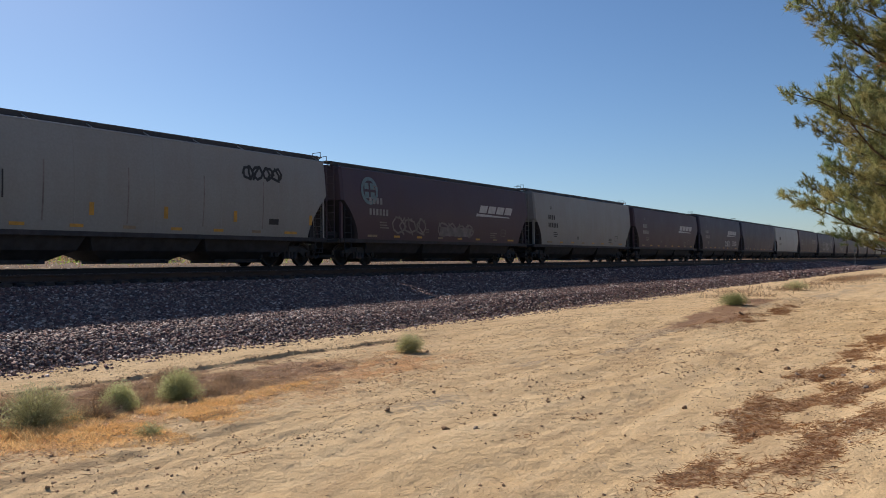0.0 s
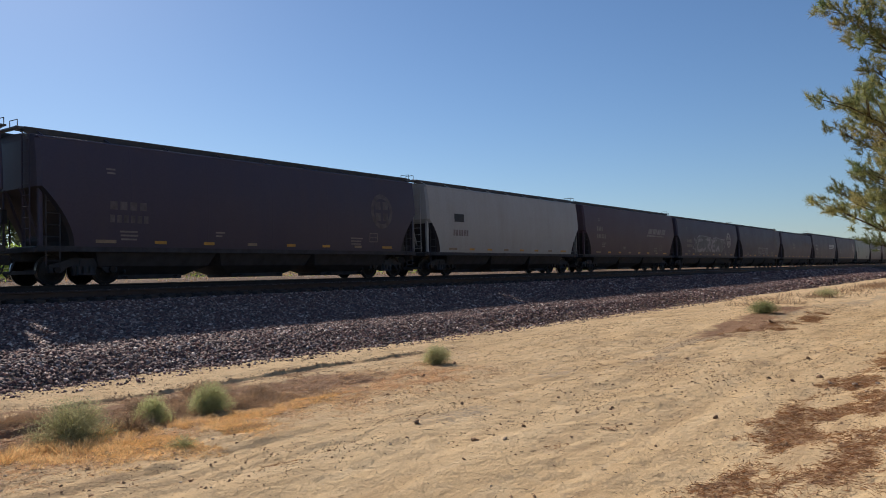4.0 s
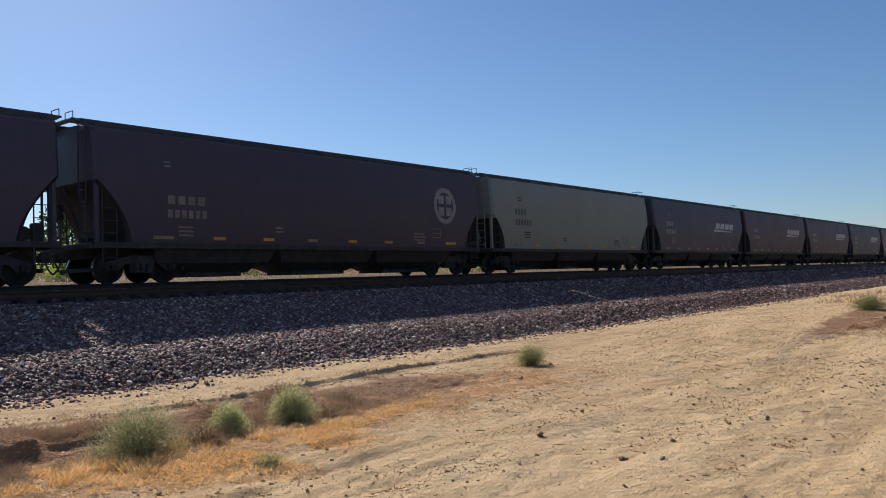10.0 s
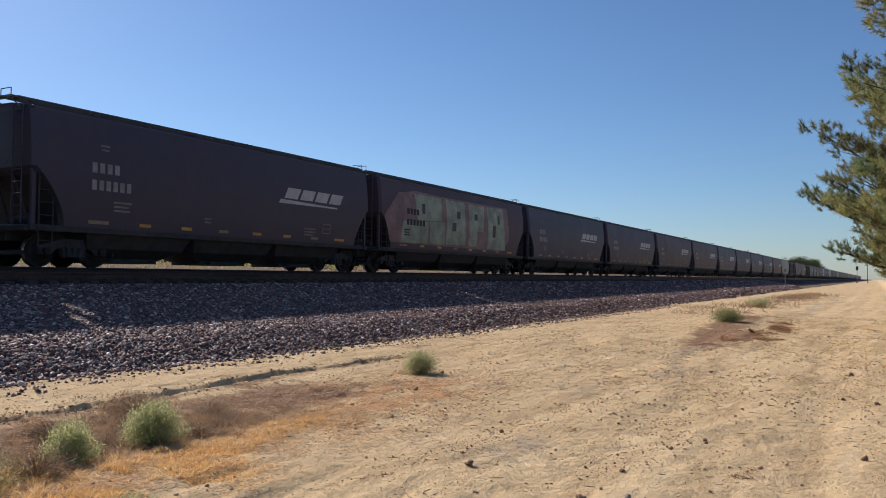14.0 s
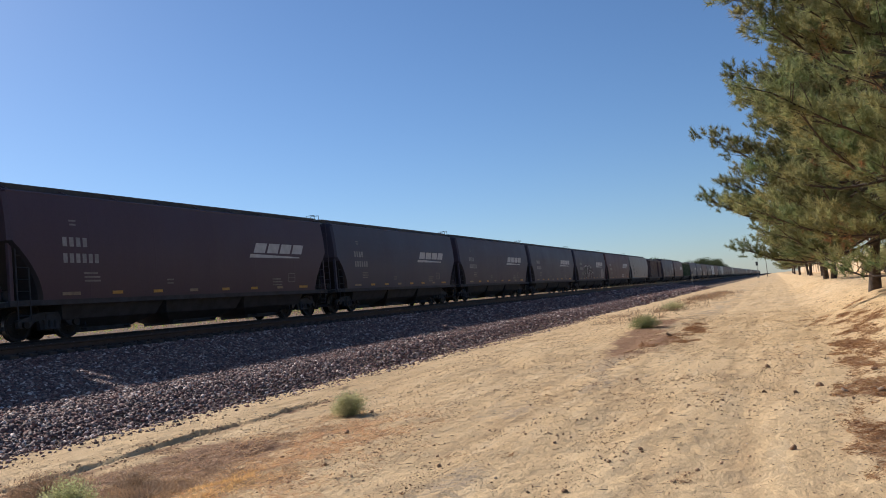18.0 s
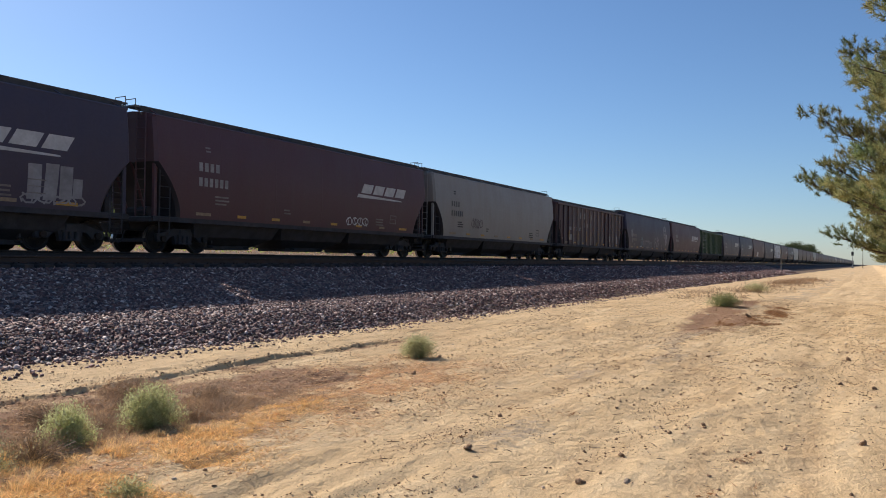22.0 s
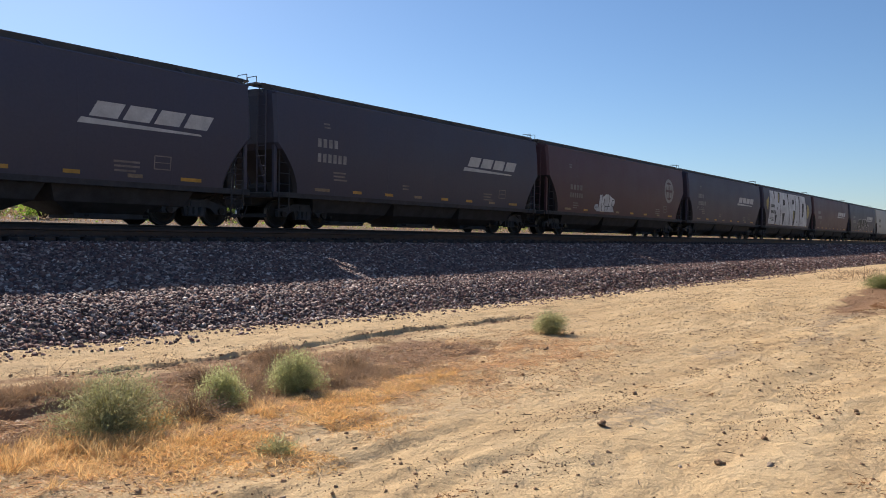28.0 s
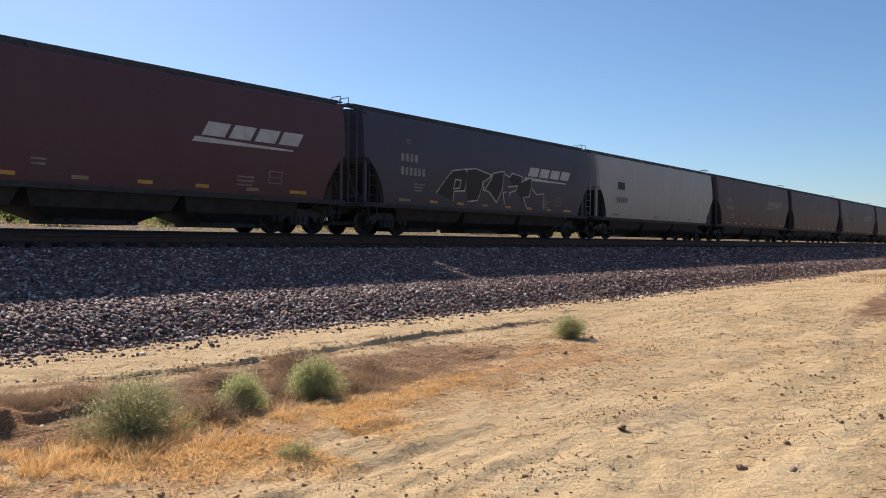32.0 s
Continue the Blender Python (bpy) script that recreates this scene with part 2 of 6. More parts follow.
def stone_material(name, kinds, rough=0.5, spec=0.5):
    """Crushed rock of several kinds, chosen stone by stone, with dust and grain on each."""
    m = mat(name, (0.2, 0.15, 0.13), rough, var=0.3, scale=12, fine=70, bump=0.4, spec=spec, rand=0.35)
    n, l = m.node_tree.nodes, m.node_tree.links
    geo = n.new("ShaderNodeNewGeometry")
    ramp = n.new("ShaderNodeValToRGB")
    ramp.color_ramp.interpolation = 'CONSTANT'
    while len(ramp.color_ramp.elements) < len(kinds):
        ramp.color_ramp.elements.new(0.5)
    for e, (at, col) in zip(ramp.color_ramp.elements, kinds):
        e.position = at
        e.color = (*col, 1)
    scr = n.new("ShaderNodeMath")
    scr.operation = 'MULTIPLY'
    scr.inputs[1].default_value = 37.7
    frac = n.new("ShaderNodeMath")
    frac.operation = 'FRACT'
    l.new(geo.outputs["Random Per Island"], scr.inputs[0])
    l.new(scr.outputs[0], frac.inputs[0])
    l.new(frac.outputs[0], ramp.inputs[0])
    hsv = n["Principled BSDF"].inputs["Base Color"].links[0].from_node
    l.new(ramp.outputs[0], hsv.inputs["Color"])
    return m


def foliage(name, base, other, through, rand=0.45, scale=1.5, rough=0.6):
    """Thin leaves: what falls on one side shows, dimmer and yellower, on the other."""
    m = mat(name, base, rough, var=0.25, scale=scale, fine=scale * 5, bump=0, rand=rand, spec=0.2, other=other)
    n, l = m.node_tree.nodes, m.node_tree.links
    tr = n.new("ShaderNodeBsdfTranslucent")
    hue = n.new("ShaderNodeHueSaturation")
    hue.inputs["Hue"].default_value = 0.485
    hue.inputs["Saturation"].default_value = 1.1
    hue.inputs["Value"].default_value = 1.25
    b = n["Principled BSDF"]
    l.new(b.inputs["Base Color"].links[0].from_socket, hue.inputs["Color"])
    l.new(hue.outputs[0], tr.inputs["Color"])
    mx = n.new("ShaderNodeMixShader")
    mx.inputs[0].default_value = through
    l.new(b.outputs[0], mx.inputs[1])
    l.new(tr.outputs[0], mx.inputs[2])
    l.new(mx.outputs[0], n["Material Output"].inputs[0])
    return m


M = {
    "soil": ground_material(),
    "ballast": stone_material("ballast_stone", [(0.0, (0.10, 0.060, 0.053)), (0.24, (0.205, 0.106, 0.086)), (0.48, (0.29, 0.172, 0.138)), (0.64, (0.17, 0.124, 0.113)), (0.82, (0.46, 0.32, 0.26)), (0.94, (0.70, 0.56, 0.48))], 0.75, 0.22),
    # darker than the stones: the shade in their gaps is put into the colour
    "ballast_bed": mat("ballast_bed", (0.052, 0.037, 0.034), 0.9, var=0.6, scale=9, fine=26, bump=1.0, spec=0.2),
    "sandy_gravel": mat("sandy_gravel", (0.36, 0.245, 0.155), 0.95, var=0.5, scale=7, fine=30, bump=1.0, spec=0.1),
    "rail": mat("rusty_rail", (0.052, 0.036, 0.030), 0.7, 0.2, scale=4, fine=40),
    "rail_head": mat("worn_rail_head", (0.42, 0.40, 0.38), 0.28, 1.0, var=0.1, bump=0.05),
    "tie": mat("weathered_tie", (0.050, 0.041, 0.037), 0.9, var=0.35, scale=3, fine=30, rand=0.3),
    "plate": mat("rusty_plate", (0.045, 0.028, 0.022), 0.8, 0.2),
    "under": mat("underframe_grime", (0.043, 0.041, 0.046), 0.75, 0.0, var=0.35, scale=3, fine=25),
    "wheel": mat("wheel_steel", (0.022, 0.018, 0.017), 0.55, 0.4, scale=4, fine=30),
    "tread": mat("wheel_tread", (0.5, 0.48, 0.46), 0.3, 1.0, var=0.1, bump=0.0),
    "galv": mat("galvanised_grating", (0.20, 0.20, 0.20), 0.6, 0.5, scale=5, fine=30),
    "board": mat("dull_walkway_steel", (0.075, 0.07, 0.07), 0.7, 0.3, scale=5, fine=30),
    "white": mat("aged_white_lettering", (0.52, 0.51, 0.50), 0.6, var=0.2, scale=2.5, fine=18, bump=0.05),
    "mid": mat("dulled_lettering", (0.30, 0.285, 0.28), 0.62, var=0.3, scale=2.5, fine=16, bump=0.05),
    "faded": mat("faded_lettering", (0.22, 0.19, 0.185), 0.65, var=0.35, scale=2.5, fine=14, bump=0.05),
    "dim": mat("dim_dark_lettering", (0.115, 0.115, 0.11), 0.65, var=0.3, bump=0.05),
    # near-black paint that puts the shade of the sloped ends into their colour
    "end_shade": car_paint("shaded_end_paint", (0.022, 0.019, 0.024), dirty=0.06),
    "ghost": mat("ghost_of_lettering", (0.115, 0.10, 0.105), 0.65, var=0.4, scale=3, fine=14, bump=0.05),
    "black": mat("black_lettering", (0.025, 0.025, 0.028), 0.6, var=0.2, bump=0.05),
    "yellow": mat("yellow_reflector", (0.50, 0.265, 0.045), 0.5, var=0.2, bump=0.05, rand=0.25),
    "pale_yellow": mat("dusty_reflector", (0.27, 0.20, 0.13), 0.55, var=0.3, bump=0.05, rand=0.2),
    "spray_white": mat("white_spray_paint", (0.62, 0.62, 0.63), 0.6, var=0.22, scale=1.5, fine=9, bump=0.05),
    "spray_grey": mat("grey_spray_paint", (0.28, 0.27, 0.28), 0.6, var=0.3, scale=1.5, fine=9, bump=0.05),
    "spray_green": mat("pale_green_spray_paint", (0.31, 0.36, 0.275), 0.6, var=0.35, scale=1.5, fine=9, bump=0.05),
    "spray_tan": mat("ochre_spray_paint", (0.42, 0.33, 0.12), 0.6, var=0.2, bump=0.05),
    "spray_black": mat("black_spray_paint", (0.02, 0.02, 0.022), 0.6, var=0.2, bump=0.05),
    "spray_haze": mat("dark_red_spray_haze", (0.060, 0.030, 0.040), 0.6, var=0.3, scale=1.5, fine=9, bump=0.05),
    "spray_pink": mat("dull_pink_spray_paint", (0.25, 0.165, 0.165), 0.6, var=0.3, scale=1.5, fine=9, bump=0.05),
    "spray_silver": mat("dull_silver_spray_paint", (0.125, 0.125, 0.135), 0.6, var=0.35, scale=1.5, fine=9, bump=0.05),
    "spray_teal": mat("teal_spray_paint", (0.17, 0.25, 0.27), 0.6, var=0.2, bump=0.05),
    "brown": car_paint("mineral_brown_paint", (0.064, 0.036, 0.054), dirty=0.22),
    "darkbrown": car_paint("dark_brown_paint", (0.050, 0.041, 0.069), dirty=0.18),
    "red": car_paint("oxide_red_paint", (0.086, 0.034, 0.044)),
    "slate": car_paint("sooty_slate_brown_paint", (0.053, 0.052, 0.083), dirty=0.15),
    "rust": car_paint("dusty_rust_paint", (0.060, 0.032, 0.040), (0.12, 0.070, 0.056), dirty=0.36),
    "rust_post": car_paint("worn_pale_rust_paint", (0.25, 0.185, 0.16), (0.33, 0.25, 0.20), dirty=0.7),
    "leaf_dark": foliage("dark_weed_leaf", (0.17, 0.20, 0.09), (0.24, 0.24, 0.11), 0.4, 0.4, 5),
    "grey": car_paint("light_grey_paint", (0.27, 0.275, 0.265), (0.22, 0.18, 0.14)),
    "greygreen": car_paint("grey_green_paint", (0.23, 0.26, 0.235), (0.19, 0.17, 0.14)),
    "tan": car_paint("cream_grey_paint", (0.27, 0.265, 0.25), (0.21, 0.16, 0.125)),
    "palegrey": car_paint("pale_grey_paint", (0.38, 0.39, 0.385), (0.27, 0.23, 0.19)),
    "green": car_paint("faded_green_paint", (0.045, 0.085, 0.038), (0.12, 0.13, 0.09)),
    "bark": mat("pine_bark", (0.095, 0.068, 0.05), 0.95, var=0.45, scale=5, fine=22, bump=1.0),
    "needle": foliage("pine_needles", (0.135, 0.18, 0.085), (0.31, 0.28, 0.125), 0.5, 0.55, 0.9),
    "dead_needle": foliage("dead_needles", (0.24, 0.145, 0.07), (0.33, 0.21, 0.10), 0.3, 0.5, 2.2),
    "leaf": foliage("thistle_green", (0.34, 0.37, 0.18), (0.45, 0.44, 0.24), 0.55, 0.55, 9),
    "leaf_grey": foliage("grey_green_leaf", (0.36, 0.375, 0.19), (0.48, 0.45, 0.26), 0.55, 0.55, 9),
    "shrub": foliage("shrub_leaf", (0.19, 0.30, 0.06), (0.30, 0.36, 0.11), 0.45, 0.5, 2),
    "far_leaf": foliage("far_tree_leaf", (0.06, 0.085, 0.035), (0.09, 0.10, 0.045), 0.25, 0.5, 0.5),
    "twig": mat("dry_twig", (0.30, 0.205, 0.125), 0.9, var=0.3, rand=0.5, bump=0.1),
    "straw": foliage("golden_straw", (0.74, 0.51, 0.21), (0.90, 0.69, 0.36), 0.45, 0.5, 3),
    "chaff": foliage("chaff_straw", (0.40, 0.275, 0.16), (0.60, 0.435, 0.25), 0.25, 0.6, 3),
    "deadweed": foliage("brown_dead_weed", (0.25, 0.18, 0.115), (0.44, 0.32, 0.19), 0.3, 0.6, 3),
    "chip": mat("dark_chips", (0.26, 0.165, 0.10), 0.95, var=0.3, rand=0.6, bump=0.1, spec=0.08),
    "redlitter": foliage("fallen_needles", (0.29, 0.155, 0.07), (0.46, 0.27, 0.12), 0.15, 0.5, 3),
    "clod": mat("dry_clod", (0.36, 0.225, 0.13), 0.95, var=0.35, scale=8, fine=50, bump=0.6, rand=0.55, spec=0.1),
    "rock": mat("pale_rock", (0.46, 0.35, 0.25), 0.9, var=0.3, scale=6, fine=40, bump=0.6, rand=0.4, spec=0.15),
    "wall": mat("tan_stucco_wall", (0.62, 0.47, 0.30), 0.9, var=0.08, scale=0.6, fine=25, bump=0.2),
    "fence": mat("weathered_fence", (0.36, 0.27, 0.20), 0.85, var=0.25, rand=0.35),
    "signal": mat("signal_black", (0.03, 0.03, 0.03), 0.6),
    "steel": mat("grey_steel_post", (0.35, 0.34, 0.32), 0.6, 0.4),
}


# ---- mesh helpers ----
def link(name, verts, faces, material, parent=None, label="", smooth=False):
    me = bpy.data.meshes.new(name)
    me.from_pydata([tuple(v) for v in verts], [], faces)
    me.materials.append(material)
    if smooth:
        me.polygons.foreach_set("use_smooth", [True] * len(me.polygons))
    me.update()
    ob = new(name, me)
    if parent is not None:
        ob.parent = parent
    if label:
        tagged(ob, label)
    return ob


def soup(name, co, tri, material, parent=None, label=""):
    """One mesh out of numpy arrays of corners and triangles."""
    me = bpy.data.meshes.new(name)
    nv, nt = len(co), len(tri)
    me.vertices.add(nv)
    me.vertices.foreach_set("co", np.ascontiguousarray(co, dtype=np.float32).ravel())
    me.loops.add(nt * 3)
    me.loops.foreach_set("vertex_index", np.ascontiguousarray(tri, dtype=np.int32).ravel())
    me.polygons.add(nt)
    me.polygons.foreach_set("loop_start", np.arange(0, nt * 3, 3, dtype=np.int32))
    me.materials.append(material)
    me.update(calc_edges=True)
    ob = new(name, me)
    if parent is not None:
        ob.parent = parent
    if label:
        tagged(ob, label)
    return ob


def part(name, bm, material, parent, label="", smooth=False):
    me = bpy.data.meshes.new(name)
    bm.normal_update()
    bm.to_mesh(me)
    bm.free()
    me.materials.append(material)
    if smooth:
        me.polygons.foreach_set("use_smooth", [True] * len(me.polygons))
    ob = new(name, me)
    if parent is not None:
        ob.parent = parent
    if label:
        tagged(ob, label)
    return ob


def box(bm, x0, x1, y0, y1, z0, z1, bevel=0.0):
    vs = [bm.verts.new((x, y, z)) for x in (x0, x1) for y in (y0, y1) for z in (z0, z1)]
    fs = [bm.faces.new([vs[i] for i in f]) for f in ((0, 1, 3, 2), (4, 6, 7, 5), (0, 4, 5, 1), (2, 3, 7, 6), (0, 2, 6, 4), (1, 5, 7, 3))]
    if bevel > 0:
        es = {e for f in fs for e in f.edges}
        bmesh.ops.bevel(bm, geom=list(es), offset=bevel, segments=1, affect='EDGES')
    return vs


def rod(bm, p0, p1, r0, r1=None, n=6):
    """A round bar between two points, closed at its ends."""
    r1 = r0 if r1 is None else r1
    p0, p1 = Vector(p0), Vector(p1)
    d = (p1 - p0).normalized()
    a = d.orthogonal().normalized()
    c = d.cross(a)
    rings = []
    for p, r in ((p0, r0), (p1, r1)):
        rings.append([bm.verts.new(p + (a * math.cos(2 * math.pi * i / n) + c * math.sin(2 * math.pi * i / n)) * r) for i in range(n)])
    for i in range(n):
        bm.faces.new((rings[0][i], rings[0][(i + 1) % n], rings[1][(i + 1) % n], rings[1][i]))
    bm.faces.new(rings[0][::-1])
    bm.faces.new(rings[1])


def prism(bm, pts, y0, y1):
    """An outline in x and z, given thickness along y."""
    a = [bm.verts.new((x, y0, z)) for x, z in pts]
    b = [bm.verts.new((x, y1, z)) for x, z in pts]
    n = len(pts)
    bm.faces.new(a)
    bm.faces.new(b[::-1])
    for i in range(n):
        bm.faces.new((a[i], b[i], b[(i + 1) % n], a[(i + 1) % n]))


# ---- ground: one sheet to the horizon ----
def vnoise(x, y, seed=0):
    """Smooth value noise on arrays."""
    xi, yi = np.floor(x).astype(int), np.floor(y).astype(int)
    fx, fy = x - xi, y - yi
    fx, fy = fx * fx * (3 - 2 * fx), fy * fy * (3 - 2 * fy)

    def h(a, c):
        v = np.sin(a * 127.1 + c * 311.7 + seed * 74.7) * 43758.5453
        return v - np.floor(v)
    return (h(xi, yi) * (1 - fx) + h(xi + 1, yi) * fx) * (1 - fy) + (h(xi, yi + 1) * (1 - fx) + h(xi + 1, yi + 1) * fx) * fy


def fbm(x, y, seed=0, octaves=4):
    s, a, t = 0, 0.5, 0
    for o in range(octaves):
        s, t, a, x, y = s + a * vnoise(x, y, seed + o), t + a, a * 0.5, x * 2.03, y * 2.03
    return s / t


def step(v, a, b):
    t = np.clip((v - a) / (b - a), 0, 1)
    return t * t * (3 - 2 * t)


TOE = -11.35                                   # foot of the ballast on the road's side


def terrain(x, y):
    """Height of the soil, rail heads being 0."""
    x, y = np.asarray(x, float), np.asarray(y, float)
    z = np.full(np.broadcast(x, y).shape, -1.60)
    z = z + 0.14 * (fbm(x * 0.16, y * 0.3, 3) - 0.5) + 0.05 * (fbm(x * 0.9, y * 1.4, 5) - 0.5) + 0.030 * (fbm(x * 3.1, y * 3.1, 8) - 0.5) + 0.024 * (fbm(x * 7.0, y * 7.0, 9, 3) - 0.5)
    # the shelf at the ballast's foot and the little scarp below it
    scarp = -13.3 + 0.14 * (fbm(x * 0.7, y * 0, 11) - 0.5) + 0.16 * (fbm(x * 3.0, y * 0.8, 12) - 0.5) + 0.22 * (fbm(x * 7.0, y * 3, 13) - 0.5)
    near = step(x, -4.5, -2.5) * (1 - step(x, 3.6, 6.5)) * (0.65 + 0.5 * step(fbm(x * 1.1, y * 0, 14), 0.25, 0.5))
    z = z + step(y, scarp - 0.03, scarp + 0.01) * (0.006 + 0.050 * near * (0.7 + 0.6 * fbm(x * 5.0, y * 0, 16, 3)))
    # flaky crust on the shelf
    shelf = step(y, scarp - 0.1, scarp + 0.2) * (1 - step(y, TOE - 0.2, TOE + 0.4)) * (1 - step(x, 10, 20))
    z = z + 0.045 * shelf * (fbm(x * 1.3 + 2.0 * y, y * 7.0, 15, 4) - 0.5)
    scarp2 = -14.45 - 0.55 * (1 - step(x, -5.5, -4.6)) + 0.6 * (fbm(x * 0.6, y * 0, 17) - 0.5) + 0.25 * (fbm(x * 2.5, y * 1.0, 18) - 0.5)
    z = z + step(y, scarp2 - 0.08, scarp2 + 0.02) * (0.075 + 0.10 * (1 - step(x, -5.4, -4.8))) * (1 - step(x, -4.4, -3.2))
    # hummocky soil under the weeds
    z = z + 0.15 * (fbm(x * 1.9, y * 2.4, 19, 4) - 0.5) * np.exp(-((y + 14.9) / 0.9) ** 2) * (1 - step(x, 0.5, 3))
    # the ditch strip with weeds
    z = z - 0.06 * np.exp(-((y + 15.2) / 0.8) ** 2) * (1 - step(x, 0, 3))
    # wheel ruts that swing off the road
    rut = -17.55 + 0.42 * (x + 4.5) * (1 - step(x, -4.5, -1.0)) * 0.35 + 0.16 * np.sin(x * 0.5) + 0.10 * (fbm(x * 1.6, y * 0, 26) - 0.5)
    fade = (1 - step(x, -3.6, -1.2)) * np.clip((fbm(x * 1.3, y * 0.7, 27, 3) - 0.30) / 0.2, 0, 1)
    for off, deep in ((0.0, 0.034), (-0.45, 0.022), (0.30, 0.013), (-0.22, 0.013), (0.62, 0.022), (-0.75, 0.018)):
        d = y - rut - off - 0.09 * (fbm(x * 4.0, y * 0 + off, 28) - 0.5)
        z = z - deep * np.exp(-(d / 0.07) ** 2) * fade + deep * 0.45 * np.exp(-((d - 0.15) / 0.10) ** 2) * fade
    # soft swells along the road
    z = z + 0.055 * (fbm(x * 0.42, y * 1.9 + 0.25 * x, 34, 3) - 0.5) * (y < -15)
    # churned, trodden ground
    churn = np.clip((fbm(x * 0.55, y * 0.8, 29, 3) - 0.45) / 0.15, 0, 1)
    z = z + (0.014 + 0.036 * churn) * (fbm(x * 4.2, y * 5.5, 30, 4) - 0.5) * (y < -12)
    # long tyre tracks on the road, and the low hummocks beside it
    for c, w in ((-19.2, 0.32), (-20.7, 0.32), (-17.6, 0.35)):
        d = y - c - 0.25 * np.sin(x * 0.06) - 0.12 * np.sin(x * 0.31 + c)
        z = z - 0.030 * np.exp(-(d / w) ** 2) * (0.4 + 0.9 * fbm(x * 0.5, y * 0.5, 33))
    for hx, hy, r, h in ((8.6, -14.7, 0.8, 0.12), (11.0, -15.75, 0.55, 0.14), (10.1, -15.3, 0.5, -0.08), (14.5, -18.2, 1.4, 0.10), (20.5, -16.9, 1.6, 0.16), (24.0, -17.5, 2.2, 0.14), (13.2, -17.6, 0.9, -0.08)):
        z = z + h * np.exp(-(((x - hx) / (r * 1.7)) ** 2 + ((y - hy) / r) ** 2))
    # the bank under the pines
    z = z + 0.72 * step(-y, 22.0, 25.2) * (0.35 + 0.65 * step(x, -8, 6)) + 0.05 * step(-y, 22, 24) * (fbm(x * 0.8, y * 0.8, 23) - 0.5)
    # the formation under the ballast and the far side of the line
    z = np.where(y > TOE, z + step(y, TOE, -6.2) * 0.75, z)
    far = 0.14 + 0.34 * step(y, 6.0, 15.0) + 0.75 * step(y, 15.0, 60.0) + 0.06 * (fbm(x * 0.2, y * 0.2, 31) - 0.5)
    z = np.where(y > -6.2, -0.85 + (far + 0.85) * step(y, 3.5, 8.0), z)
    return z


def axis(knots):
    """Uneven grid lines: pairs of a coordinate and the spacing up to it."""
    out = [knots[0][0]]
    for (a, _), (b, s) in zip(knots[:-1], knots[1:]):
        n = max(1, int(round((b - a) / s)))
        out += list(a + (b - a) * (np.arange(n) + 1) / n)
    return np.array(out)


gx = axis([(-3000, 0), (-300, 300), (-60, 24), (-14, 3), (-8, 0.25), (6, 0.045), (16, 0.10), (34, 0.3), (70, 0.9), (200, 5), (700, 40), (4000, 300)])
gy = axis([(-3000, 0), (-300, 300), (-60, 24), (-30, 3), (-25.5, 0.3), (-15.5, 0.05), (-12.6, 0.027), (-11, 0.12), (-5, 0.6), (3, 2), (12, 0.5), (40, 2), (120, 10), (700, 60), (4000, 300)])
GX, GY = np.meshgrid(gx, gy)
GZ = terrain(GX, GY)
nx, ny = len(gx), len(gy)
co = np.stack([GX, GY, GZ], -1).reshape(-1, 3)
ii = (np.arange(ny - 1)[:, None] * nx + np.arange(nx - 1)[None]).ravel()
tri = np.concatenate([np.stack([ii, ii + 1, ii + nx + 1], -1), np.stack([ii, ii + nx + 1, ii + nx], -1)])
ground = tagged(soup("ground", co, tri, M["soil"]), "dry sandy soil with tyre tracks, pine litter and straw", "ground", kind="structure")
ground.data.polygons.foreach_set("use_smooth", [True] * len(ground.data.polygons))


def zone(x, y, cx, cy, rx, ry):
    return np.exp(-(((x - cx) / rx) ** 2 + ((y - cy) / ry) ** 2))


fx, fy = GX.ravel(), GY.ravel()


def litter_amount(x, y):
    """Where fallen needles lie: ragged patches under and beside the pines."""
    a = 0.30 * step(-y, 21.2, 22.8) * (1 - 0.5 * step(x, 14, 30)) * (1 - 0.4 * step(-y, 23.0, 24.5))
    for c in ((-3.2, -22.0, 0.8, 0.35), (-2.6, -22.8, 0.6, 0.3), (-0.3, -22.3, 0.5, 0.25), (0.2, -21.9, 1.2, 0.3), (1.9, -22.4, 1.8, 0.45), (-1.8, -22.6, 2.6, 0.45), (13.5, -18.4, 2.4, 0.8), (19.0, -18.7, 4.0, 0.6), (5.6, -19.7, 0.7, 0.2), (5.0, -22.7, 2.5, 0.5), (9.0, -22.9, 4.0, 0.7), (3.4, -22.0, 1.2, 0.3)):
        a = a + 0.34 * zone(x, y, *c)
    v = fbm(x * 1.1, y * 2.7, 44, 6) + 0.12 * (fbm(x * 9, y * 9, 45, 2) - 0.5)
    return np.clip((v + 0.10 * (fbm(x * 0.9, y * 8.0, 46, 3) - 0.5) + np.minimum(a, 0.38) - 0.755) / 0.20, 0, 1)


litter = 0.6 * litter_amount(fx, fy)
straw = 0.5 * (0.5 + fbm(fx * 2, fy * 2, 55)) * np.exp(-((fy + 16.35 + 0.2 * np.sin(fx)) / 0.7) ** 2) * (1 - step(fx, -1.6, 1.6)) + 0.3 * np.exp(-((fy + 15.6) / 0.5) ** 2) * (1 - step(fx, -1.5, 2.0))
gravel = 0.62 * np.exp(-((fy + 18.0) / 1.7) ** 2) * np.clip((fbm(fx * 0.35, fy * 1.3, 52, 4) - 0.3) / 0.4, 0, 1) * step(fx, -3.5, -1.0) + 0.10 * np.exp(-((fy + 19.0) / 1.3) ** 2) * fbm(fx * 0.5, fy * 0.9, 51) + 0.4 * step(fy, -12.3, -11.2) * (fy < -6)
